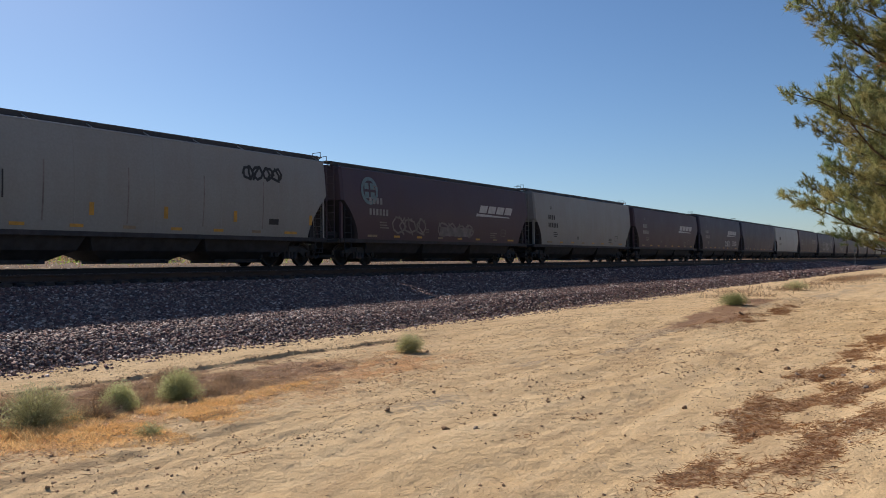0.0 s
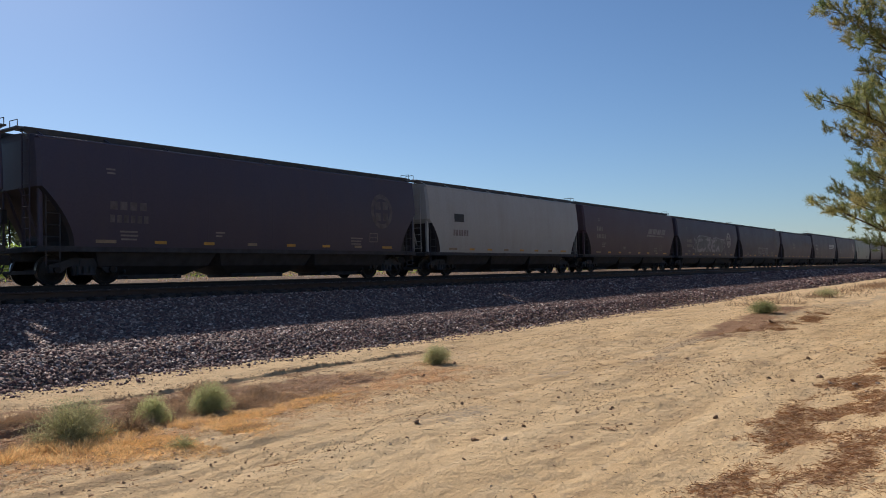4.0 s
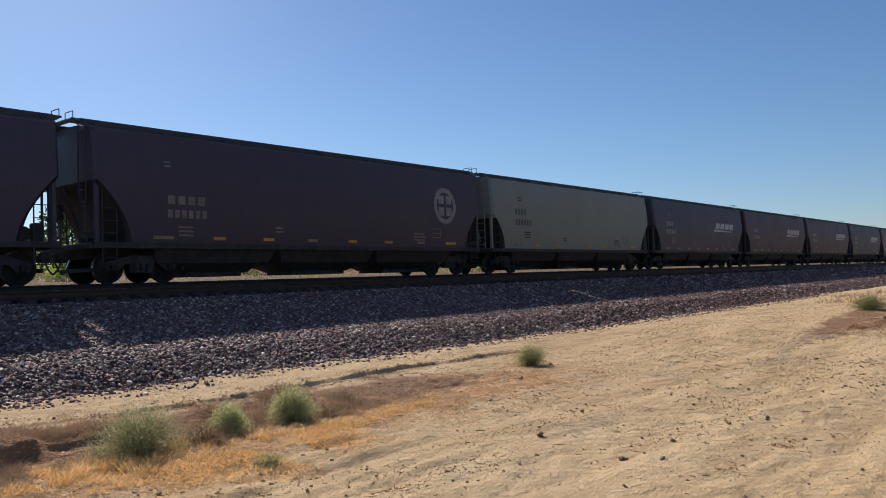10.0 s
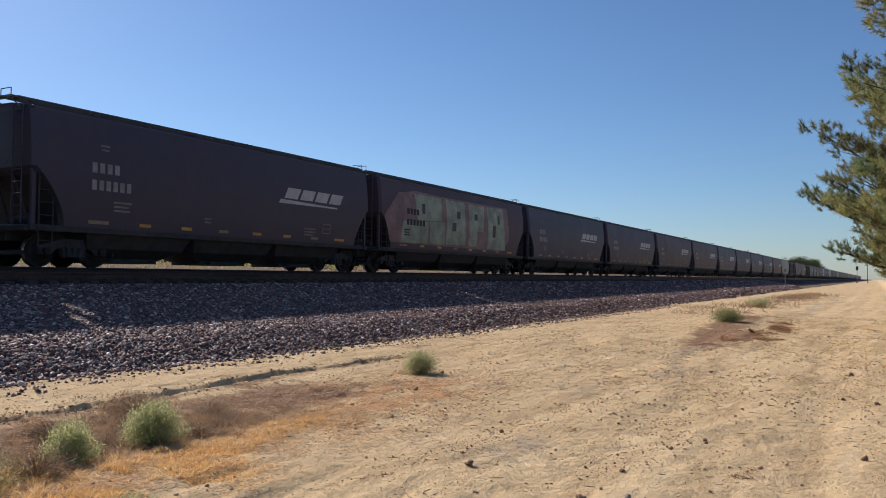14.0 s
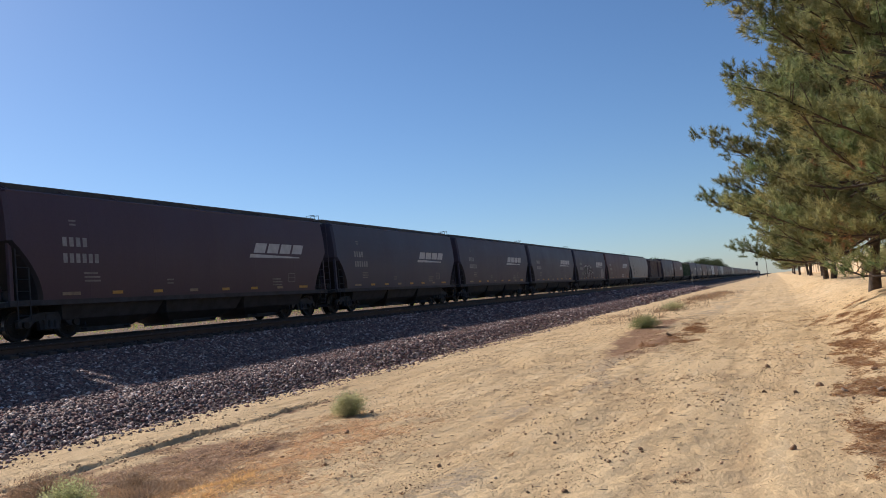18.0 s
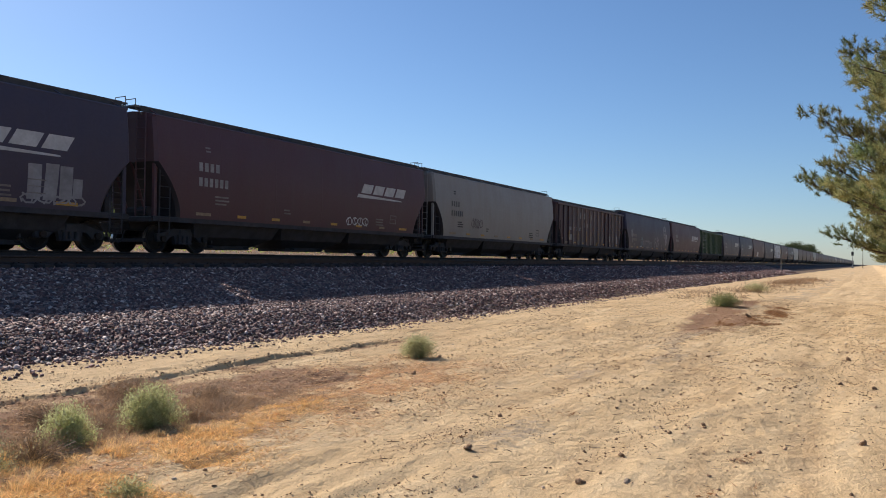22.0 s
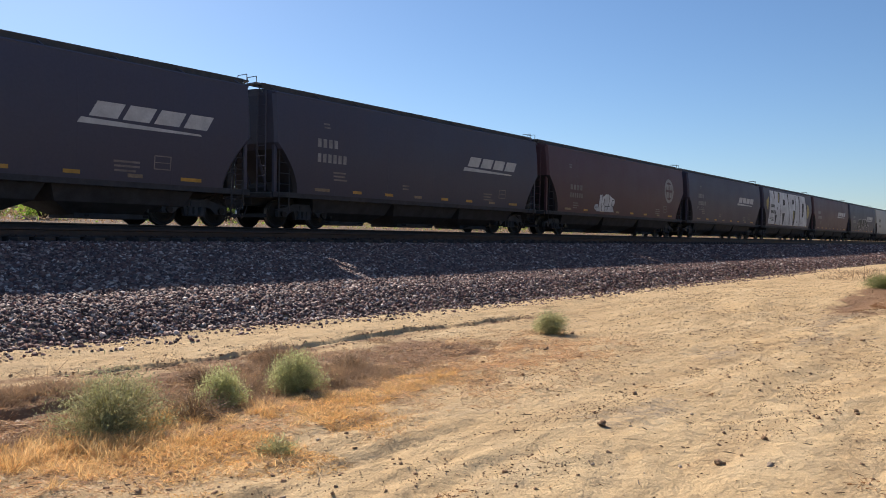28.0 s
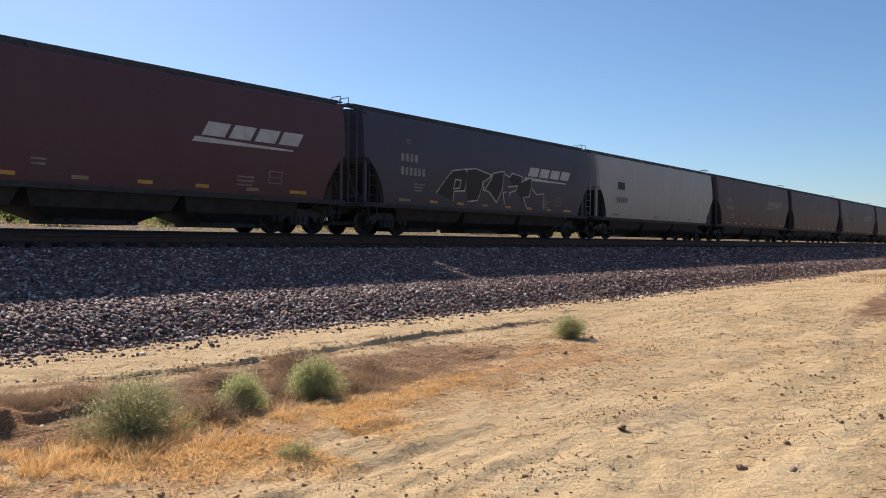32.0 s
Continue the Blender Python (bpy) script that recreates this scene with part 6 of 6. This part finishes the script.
def thistle(name, width, height, seed, leafy, material, thin=1.0):
    """A rounded, lacy weed: many fine forked stems, with small leaves that thicken towards the outside."""
    r = np.random.default_rng(seed)
    bush = new(name)
    stems, lb, lw = [], [], []
    n = int(210 * thin)
    lumps = 0.80 + 0.38 * r.random(9)
    for i in range(n):
        az, sp = r.random() * 2 * np.pi, r.random() ** 0.55
        lump = np.interp(az / (2 * np.pi) * 9, np.arange(10), np.append(lumps, lumps[0]))
        out = np.array([math.cos(az), math.sin(az), 0]) * sp * width / 2 * lump
        top = out + np.array([0, 0, height * (1.0 - 0.80 * sp ** 2.6) * (0.72 + 0.30 * r.random()) * (0.6 + 0.4 * lump)])
        mid = out * 0.42 + np.array([0, 0, top[2] * 0.5])
        root = np.array([r.normal() * 0.03, r.normal() * 0.03, -0.02])
        stems.append(tube(np.array([root, mid, top]), [0.0035, 0.0025, 0.001], 3))
        m = int(leafy * 0.62)
        f = 1.04 - 0.75 * r.random(m) ** 1.5
        p = np.where((f < 0.5)[:, None], root + (mid - root) * (f / 0.5)[:, None], mid + (top - mid) * ((f - 0.5) / 0.5)[:, None])
        lb.append(p + r.normal(size=(m, 3)) * (0.018 + 0.035 * width))
        lw.append(r.normal(size=(m, 3)) + np.array([0, 0, 0.8]) + out / (width + 0.01))
    c, t = merge(stems)
    tagged(soup("stalk_work", c, t, material, bush), kind="stuff")
    lb, lw = np.concatenate(lb), np.concatenate(lw)
    lb[:, 2] = np.maximum(lb[:, 2], 0.0)
    c, t = blades(lb, lw, 0.012 + 0.024 * r.random(len(lb)), 0.004 + 0.004 * r.random(len(lb)), seed)
    tagged(soup("leaves", c, t, material, bush), kind="stuff")
    return bush


for nm, x, y, w, h, sd, lf, m, lab in (
        ("thistle_bush", -4.68, -15.72, 0.94, 0.47, 1, 66, "leaf_grey", "tall straggly grey-green thistle bush on dry straw"),
        ("thistle_bush", -3.52, -15.50, 0.46, 0.34, 2, 64, "leaf", "small rounded green thistle bush among dead weeds"),
        ("thistle_bush", -2.68, -15.50, 0.58, 0.39, 3, 72, "leaf", "dense rounded green thistle bush among dead weeds"),
        ("thistle_bush", 3.12, -14.97, 0.60, 0.36, 4, 80, "leaf_grey", "lone green thistle bush on the edge of the sand"),
        ("thistle_bush", 19.3, -17.1, 1.3, 0.40, 5, 90, "leaf_dark", "spreading green thistle bush on a low hummock"),
        ("thistle_bush", -4.26, -17.08, 0.33, 0.10, 6, 10, "leaf_grey", "low grey-green weed beside the wheel ruts"),
        ("thistle_bush", -6.6, -15.4, 0.8, 0.45, 8, 60, "leaf_grey", "faded grey-green thistle bush in the ditch"),
        ("thistle_bush", 38.0, -15.8, 1.5, 0.5, 9, 80, "leaf_grey", "grey-green weed beside dry brush")):
    b = thistle(nm, w, h, sd, lf, M[m], 1.4 if w > 0.9 else 0.45 if h < 0.2 else 1.0)
    b.matrix_basis = pose(x, y, ground_at(x, y))
    tagged(b, lab, "bush", "thistle bushes")


def field(n, x0, x1, y0, y1, seed, dens=None):
    r = np.random.default_rng(seed)
    x, y = x0 + (x1 - x0) * r.random(n), y0 + (y1 - y0) * r.random(n)
    if dens is not None:
        k = r.random(n) < dens(x, y)
        x, y = x[k], y[k]
    return x, y, r


def tufted(x, y, seed, scale=1.6, lo=0.45):
    return np.clip((fbm(x * scale, y * scale, seed, 3) - lo) / 0.18, 0, 1)


# golden straw, in standing tufts
def straw_dens(x, y):
    band = np.exp(-((y + 16.38 + 0.2 * np.sin(x * 1.3)) / np.where(x < -4, 0.80, 0.45)) ** 2)
    return band * (0.10 + 0.90 * tufted(x, y, 91, 2.1, 0.44)) * (1 - step(x, -3.6, -0.4))


x, y, r = field(300000, -9.0, 1.2, -17.6, -15.2, 21, straw_dens)
n = len(x)
base = np.stack([x, y, terrain(x, y) - 0.004], -1)
way = np.stack([r.normal(size=n) * 0.7, r.normal(size=n) * 0.7, 0.10 + 0.7 * r.random(n)], -1)
low = blades(base, way, (0.018 + 0.045 * r.random(n)) * (0.45 + 0.9 * tufted(x, y, 91, 2.1, 0.44)), 0.003 + 0.003 * r.random(n), 22, 0.15)
# fans of standing stems, tallest along the ditch
tx, ty, r = field(5200, -9.0, 0.6, -17.3, -15.3, 25, lambda x, y: np.exp(-((y + 16.05 + 0.12 * np.sin(x * 2.1)) / np.where(x < -3.6, 0.46, 0.30)) ** 2) * (0.12 + 0.88 * tufted(x, y, 92, 1.7, 0.42)) * (1 - step(x, -2.8, 0.2)))
per = 46
tall = (0.05 + 0.12 * r.random(len(tx)) ** 1.5) * (1 - 0.55 * step(tx, -4.2, -2.6))
x, y = np.repeat(tx, per) + r.normal(size=len(tx) * per) * 0.030, np.repeat(ty, per) + r.normal(size=len(tx) * per) * 0.030
n = len(x)
way = np.stack([r.normal(size=n) * 0.40 + 0.18, r.normal(size=n) * 0.40, 0.55 + 0.5 * r.random(n)], -1)
high = blades(np.stack([x, y, terrain(x, y) - 0.005], -1), way, np.repeat(tall, per) * (0.5 + 0.8 * r.random(n)), 0.0025 + 0.0025 * r.random(n), 26, 0.22)
c, t = merge([low, high])
tagged(soup("straw_grass", c, t, M["straw"]), "bleached golden dry grass in standing and flattened tufts", "dry grass", kind="stuff")

# flattened chaff between the tufts
x, y, r = field(260000, -9.0, 4.6, -17.5, -13.7, 23, lambda x, y: np.exp(-((y + 15.75 - 0.10 * np.clip(x, 0, 5)) / 1.05) ** 2) * (0.20 + 0.80 * tufted(x, y, 93, 2.6, 0.40)) * (1 - step(x, 0.5, 4.2)))
n = len(x)
base = np.stack([x, y, terrain(x, y) + 0.003], -1)
way = np.stack([r.normal(size=n), r.normal(size=n), 0.05 + 0.3 * r.random(n)], -1)
c, t = needles(base, way, 0.02 + 0.05 * r.random(n), 0.0065, 24)
tagged(soup("chaff", c, t, M["chaff"]), "flattened brown and golden chaff on the soil", "dry grass", kind="stuff")

# brown dead weeds and stalks, thickest between and behind the thistles
def weed_dens(x, y):
    a = (0.10 + 0.95 * tufted(x, y, 95, 1.5, 0.42)) * (1 - step(x, -2.4, 0.6)) * np.exp(-((y + 15.0) / 0.75) ** 2)
    return a + 0.60 * tufted(x, y, 96, 1.9, 0.44) * (1 - step(x, 1.8, 5.0)) * np.exp(-((y + 14.5) / 0.85) ** 2)


x, y, r = field(520000, -9.0, 7.0, -16.2, -13.1, 31, weed_dens)
n = len(x)
base = np.stack([x, y, terrain(x, y) - 0.004], -1)
way = np.stack([r.normal(size=n) * 0.8, r.normal(size=n) * 0.8, 0.10 + 0.75 * r.random(n)], -1)
c, t = needles(base, way, (0.03 + 0.13 * r.random(n) ** 1.6) * (0.4 + 1.0 * tufted(x, y, 95, 1.5, 0.42)) * (1 - 0.62 * step(x, -2.2, 0.2)), 0.007, 32)
tagged(soup("dead_weeds", c, t, M["deadweed"]), "tangled brown dead weeds in the ditch", "dead weeds", kind="stuff")

# brown dried-up bushes between the green ones
r1 = random.Random(12)
dried = [thistle("dried_weed", 0.5 + 0.15 * i, 0.15 + 0.03 * i, 40 + i, 14, M["deadweed"], 0.8) for i in range(3)]
for k, (x, y) in enumerate(((-3.2, -15.25), (-2.3, -15.3), (-2.9, -14.4), (-2.0, -14.6), (-1.3, -14.9), (-1.6, -14.0), (-2.2, -15.6), (-4.0, -15.75))):
    m = pose(x, y, ground_at(x, y) - 0.01, 0, 0, 360 * r1.random()) @ Matrix.Scale(0.75 + 0.5 * r1.random(), 4)
    ob = dried[k] if k < 3 else copy_thing(dried[k % 3], m)
    ob.matrix_basis = m
    tagged(ob, "dried-up brown weed clump in the ditch", "dead weed", "dried weeds")

# dry brush further along the road's edge
x, y, r = field(30000, 26.0, 80.0, -18.4, -12.4, 41, lambda x, y: (0.05 + tufted(x, y, 97, 0.45, 0.5)) * np.exp(-((y + 15.2 + 0.03 * (x - 40)) / 1.3) ** 2))
n = len(x)
base = np.stack([x, y, terrain(x, y)], -1)
way = np.stack([r.normal(size=n) * 0.7, r.normal(size=n) * 0.7, 0.3 + 0.7 * r.random(n)], -1)
c, t = blades(base, way, 0.15 + 0.4 * r.random(n), np.full(n, 0.022), 42, 0.1)
tagged(soup("dry_brush", c, t, M["deadweed"]), "low reddish-brown dry brush at the road's edge", "dry brush", kind="stuff")


# fallen needles and chips under the pines
x, y, r = field(420000, -6.0, 22.0, -24.8, -17.4, 51, lambda x, y: 0.85 * litter_amount(x, y))
n = len(x)
base = np.stack([x, y, terrain(x, y) + 0.003], -1)
way = np.stack([r.normal(size=n), r.normal(size=n), 0.05 + 0.30 * r.random(n)], -1)
c, t = needles(base, way, 0.03 + 0.07 * r.random(n), 0.007, 52)
tagged(soup("pine_litter", c, t, M["redlitter"]), "fallen reddish-brown pine needles and chips in patches", "litter", kind="stuff")

# dark chips of bark and leaf, in drifts
def chip_dens(x, y):
    return 0.035 + (0.4 + 0.6 * np.exp(-((y + 18.4) / 1.8) ** 2)) * np.clip((fbm(x * 0.5, y * 1.5, 68, 4) - 0.50) / 0.12, 0, 1) * tufted(x, y, 69, 3.0, 0.38)


x, y, r = field(330000, -7.5, 24.0, -24.6, -11.7, 71, chip_dens)
n = len(x)
base = np.stack([x, y, terrain(x, y) + 0.004], -1)
way = np.stack([r.normal(size=n), r.normal(size=n), 0.25 * r.random(n)], -1)
c, t = blades(base, way, 0.007 + 0.024 * r.random(n) ** 3, 0.005 + 0.010 * r.random(n) ** 2, 72)
tagged(soup("bark_chips", c, t, M["chip"]), "dark chips of bark and leaf strewn over the sand", "litter", kind="stuff")

# crumbs of soil and pebbles on the road
x, y, r = field(42000, -7.0, 30.0, -24.5, -11.6, 61, lambda x, y: 0.10 + 0.9 * tufted(x, y, 63, 0.9, 0.48))
s = 0.006 + 0.026 * r.random(len(x)) ** 5
c, t = stones(x, y, terrain(x, y) + s * 0.15, s, 0.7, 62)
tagged(soup("soil_crumbs", c, t, M["clod"]), "crumbs of dry soil and small pebbles", "pebbles", kind="stuff")
x, y, r = field(1500, -7.0, 40.0, -24.6, -11.6, 64)
s = 0.010 + 0.025 * r.random(len(x)) ** 4
c, t = stones(x, y, terrain(x, y) + s * 0.15, s, 0.6, 65)
tagged(soup("pale_pebbles", c, t, M["rock"]), "pale pebbles strewn over the sand", "pebbles", kind="stuff")
# crumbled soil along the foot of the little scarp
r = np.random.default_rng(75)
x = -4.0 + 10.0 * r.random(900)
y = -13.36 + 0.16 * r.normal(size=900) + 0.14 * (fbm(x * 0.7, x * 0, 11) - 0.5)
s = 0.008 + 0.022 * r.random(900) ** 3
c, t = stones(x, y, terrain(x, y) + s * 0.15, s, 0.6, 76)
tagged(soup("scarp_crumbs", c, t, M["clod"]), "crumbled lumps of soil along a low bank", "pebbles", kind="stuff")
# bits of stick and bark
x, y, r = field(2600, -7.0, 26.0, -24.5, -13.6, 66)
n = len(x)
c, t = blades(np.stack([x, y, terrain(x, y) + 0.008], -1), np.stack([r.normal(size=n), r.normal(size=n), 0.05 * r.random(n)], -1), 0.04 + 0.10 * r.random(n) ** 2, np.full(n, 0.008), 67)
tagged(soup("stick_bits", c, t, M["twig"]), "broken twigs and bits of bark", "twigs", kind="stuff")

for k, (x, y, s, m, lab) in enumerate((
        (-2.0, -18.42, 0.13, "clod", "brown broken bark clod lying on the sand"), (-1.42, -19.52, 0.09, "clod", "round brown pine cone on the sand"), (-2.42, -19.5, 0.12, "clod", "flat dark piece of wood on the sand"),
        (-0.45, -18.0, 0.10, "clod", "dark clod of soil on the sand"), (0.3, -19.85, 0.07, "clod", "small brown clod of soil"), (-2.3, -19.8, 0.07, "rock", "pale angular stone on sand"), (-3.55, -18.5, 0.06, "clod", "small dark stone on sand"),
        (6.65, -20.97, 0.12, "clod", "dark pine cone on the road"), (4.06, -21.65, 0.12, "clod", "brown clod on the road"), (0.09, -21.24, 0.10, "clod", "flat dark piece of bark on the road"), (3.62, -21.34, 0.10, "clod", "brown clod on the road"),
        (3.84, -20.95, 0.10, "clod", "brown clod on the road"), (11.57, -23.09, 0.14, "clod", "dark pine cone under the trees"), (3.11, -22.27, 0.13, "rock", "pale chunk of broken rock"), (3.44, -21.91, 0.13, "rock", "pale chunk of broken rock"),
        (0.18, -19.88, 0.07, "clod", "dark clod of soil"), (6.0, -18.9, 0.12, "clod", "dark clod of soil"), (1.59, -15.78, 0.10, "clod", "dark clod beside the dry weeds"), (0.25, -15.66, 0.08, "clod", "dark clod beside the dry weeds"),
        (14.9, -18.4, 0.26, "clod", "lump of reddish soil on the dark patch"), (1.5, -23.0, 0.12, "rock", "pale chunk of broken rock"), (2.1, -23.2, 0.10, "rock", "white chunk of broken rock"), (5.0, -22.4, 0.12, "clod", "brown clod on the litter"),
        (-1.2, -22.3, 0.09, "clod", "brown clod on the litter"), (3.3, -15.25, 0.10, "clod", "dark clod beside the thistle")) + tuple((2.2 + 0.13 * i + 0.9 * math.sin(i * 5.1), -22.45 - 0.35 * math.sin(i * 2.7) - 0.04 * i, 0.05 + 0.04 * math.sin(i * 3.3) ** 2, "rock", "pale broken rock on the pine litter") for i in range(18))):
    c, t = stones(np.array([0.0]), np.array([0.0]), np.array([s * 0.10]), np.array([s * 0.5]), 0.6, 200 + k)
    ob = soup("rock" if m == "rock" else "clod", c, t, M[m])
    bm = bmesh.new()
    bm.from_mesh(ob.data)
    bmesh.ops.subdivide_edges(bm, edges=bm.edges[:], cuts=2, use_grid_fill=True, smooth=0.15)
    for v in bm.verts:
        v.co += v.normal * s * 0.22 * (noise.noise(v.co * (6 / s) + Vector((k, 0, 0))))
    bm.to_mesh(ob.data)
    bm.free()
    ob.matrix_basis = pose(x, y, ground_at(x, y), 0, 0, 37 * k)
    tagged(ob, lab, "stone" if m == "rock" else "clod", "stones on the road")


# ---- beyond the line: shrubs, fence, trees ----
def leafy(name, height, width, seed, count, leaf, material, trunk_h=0.3, clumps=7, low=0.42):
    r = np.random.default_rng(seed)
    plant = new(name)
    stems, lb = [], []
    for i in range(clumps):
        az = i * 2.4 + r.normal() * 0.3
        rr = width / 2 * (0.25 + 0.55 * r.random())
        cc = np.array([math.cos(az) * rr, math.sin(az) * rr, height * (low + (0.84 - low) * r.random())])
        stems.append(tube([[0, 0, -0.05], [cc[0] * 0.3, cc[1] * 0.3, height * trunk_h], cc], [0.035 * height, 0.022 * height, 0.006 * height], 5))
        m = count // clumps
        v = r.normal(size=(m, 3))
        v /= np.linalg.norm(v, axis=1, keepdims=True)
        lb.append(cc + v * (r.random(m) ** 0.45)[:, None] * np.array([width * 0.30, width * 0.30, height * 0.24]) * (0.7 + 0.5 * r.random()))
    c, t = merge(stems)
    soup("trunk", c, t, M["bark"], plant)
    lb = np.concatenate(lb)
    c, t = blades(lb, r.normal(size=lb.shape) + np.array([0, 0, 0.3]), leaf * (0.6 + 0.8 * r.random(len(lb))), np.full(len(lb), leaf * 0.55), seed)
    tagged(soup("crown", c, t, material, plant), kind="stuff")
    return plant


r0 = random.Random(4)
shrubs = [leafy("shrub", 0.85 + 0.12 * i, 1.3, 300 + i, 1500, 0.085, M["shrub"], 0.15, 9, 0.14) for i in range(3)]
x = 6.0
k = 0
while x < 190:
    y = 10.5 + 9 * r0.random()
    s = shrubs[k % 3]
    m = pose(x, y, ground_at(x, y) - 0.02, 0, 0, 360 * r0.random()) @ Matrix.Scale(0.9 + 0.75 * r0.random(), 4)
    if k < 3:
        ob = s
        ob.matrix_basis = m
    else:
        ob = copy_thing(s, m)
        ob.matrix_basis = m
    tagged(ob, "leafy bright green shrub on dry ground beyond the tracks", "shrub", "shrubs beyond the line")
    x += (1.0 + 2.6 * r0.random()) * (1 + x / 120)
    k += 1

fence = tagged(new("fence"), "low weathered wooden fence beyond the tracks", "fence", kind="structure")
bm = bmesh.new()
box(bm, -0.06, 0.06, -0.05, 0.05, -0.1, 0.62, 0.012)
post = part("fence_post", bm, M["fence"], fence)
FY = 24.0
post.location = (10, FY, ground_at(10, FY))
for i in range(1, 74):
    p = post.copy()
    scene.collection.objects.link(p)
    x = 10 + i * 1.6
    p.location = (x, FY, ground_at(x, FY))
for hz in (0.22, 0.48):
    for i in range(0, 73, 3):
        x0, x1 = 10 + i * 1.6, 10 + (i + 3) * 1.6
        z0, z1 = ground_at(x0, FY), ground_at(x1, FY)
        bm = bmesh.new()
        rod(bm, (x0, FY - 0.07, z0 + hz), (x1, FY - 0.07, z1 + hz), 0.045, n=5)
        part("fence_rail", bm, M["fence"], fence)

# unbroken bands of growth: dry weeds at the fence, a thicket behind it
def band(name, n, y0, y1, low, more, size, material, label, category, seed):
    r = np.random.default_rng(seed)
    bx_ = -30 + 560 * r.random(n) ** 1.35
    by_ = y0 + (y1 - y0) * r.random(n)
    top = low + more * np.clip((fbm(bx_ * 0.22, by_ * 0.1, seed) - 0.35) / 0.3, 0, 1)
    bz = terrain(bx_, by_) + top * r.random(n) ** 1.1
    c, t = blades(np.stack([bx_, by_, bz], -1), r.normal(size=(n, 3)) + np.array([0, 0, 0.5]), size * (0.7 + 0.8 * r.random(n)), np.full(n, size * 0.6), seed + 1)
    return tagged(soup(name, c, t, material), label, category, kind="stuff")


band("low_verge", 36000, 7.0, 15.0, 0.04, 0.14, 0.09, M["chaff"], "short dry grass beside the far track", "dry grass", 81)
band("weed_verge", 16000, 8.0, 13.0, 0.03, 0.42, 0.10, M["shrub"], "patchy green weeds beside the far track", "weeds", 79)
band("dry_verge", 42000, 13.0, 25.0, 0.10, 0.38, 0.16, M["deadweed"], "dry brown weeds along the far fence", "dead weeds", 87)
band("green_verge", 26000, 25.0, 31.0, 0.25, 0.75, 0.22, M["shrub"], "patchy green weeds behind the fence", "weeds", 85)
band("far_thicket", 60000, 44.0, 56.0, 1.8, 2.0, 0.45, M["far_leaf"], "low dark green thicket beyond the fence", "thicket", 83)

trees = [leafy("broadleaf_tree", 9.5, 8.0, 400 + i, 2600, 0.42, M["far_leaf"], 0.3, 11) for i in range(3)]
spots = [(10 + 7.5 * i + 3 * r0.random(), 66 + 22 * r0.random()) for i in range(34)] + [(330 + 17 * i + 8 * r0.random(), 24 + 14 * r0.random()) for i in range(30)]
for k, (x, y) in enumerate(spots):
    m = pose(x, y, ground_at(x, y) - 0.05, 0, 0, 360 * r0.random()) @ Matrix.Scale((0.8 if x < 640 else 1.5) + 0.35 * r0.random(), 4)
    ob = trees[k] if k < 3 else copy_thing(trees[k % 3], m)
    ob.matrix_basis = m
    tagged(ob, "dark green leafy tree in the distance", "tree", "distant trees")

bush = leafy("round_shrub", 1.9, 2.4, 77, 2600, 0.11, M["leaf_grey"], 0.25, 12)
bush.matrix_basis = pose(38.5, -26.6, ground_at(38.5, -26.6))
tagged(bush, "round grey-green shrub before the tan wall", "shrub")

# ---- tan wall behind the pines ----
bm = bmesh.new()
box(bm, 14.0, 300.0, -29.85, -29.6, -1.2, 0.95, 0.02)
wall_ob = tagged(part("boundary_wall", bm, M["wall"], None), "long tan stucco boundary wall behind the pines", "wall", kind="structure")
bm = bmesh.new()
box(bm, 14.0, 300.0, -29.9, -29.55, 0.953, 1.02, 0.015)
part("wall_cap", bm, M["wall"], wall_ob)
for i in range(16):
    bm = bmesh.new()
    x = 17.0 + i * 12
    box(bm, x, x + 0.5, -29.97, -29.48, -1.2, 1.12, 0.02)
    part("wall_pier", bm, M["wall"], wall_ob)

# ---- signal and posts down the line ----
sig = tagged(new("railway_signal"), "black railway signal on a steel mast beside the line", "signal")
zg = -1.5
bm = bmesh.new()
rod(bm, (0, 0, 0), (0, 0, 6.6), 0.12, 0.09, n=8)
part("mast", bm, M["steel"], sig)
bm = bmesh.new()
box(bm, -0.25, 0.25, -0.5, 0.5, 5.5, 7.3, 0.1)
part("signal_head", bm, M["signal"], sig)
bm = bmesh.new()
box(bm, -0.5, 0.5, -0.5, 0.5, -0.2, 0.4, 0.05)
part("base", bm, M["steel"], sig)
sig.location = (390.0, -13.7, zg)
pole = tagged(new("utility_pole"), "tall thin wooden utility pole by the road", "pole")
bm = bmesh.new()
rod(bm, (0, 0, -0.2), (0, 0, 11.0), 0.16, 0.10, n=8)
part("shaft", bm, M["bark"], pole)
bm = bmesh.new()
box(bm, -0.08, 0.08, -1.1, 1.1, 10.2, 10.35, 0.02)
part("crossarm", bm, M["bark"], pole)
pole.location = (420.0, -17.5, -1.6)
mp = tagged(new("line_marker"), "thin grey marker post on the ballast shoulder", "marker post")
bm = bmesh.new()
rod(bm, (0, 0, -0.2), (0, 0, 2.5), 0.04, n=6)
part("shaft", bm, M["steel"], mp)
bm = bmesh.new()
box(bm, -0.02, 0.02, -0.14, 0.14, 2.1, 2.5)
part("plate", bm, M["steel"], mp)
mp.location = (119.0, -9.5, -1.1)


motions()
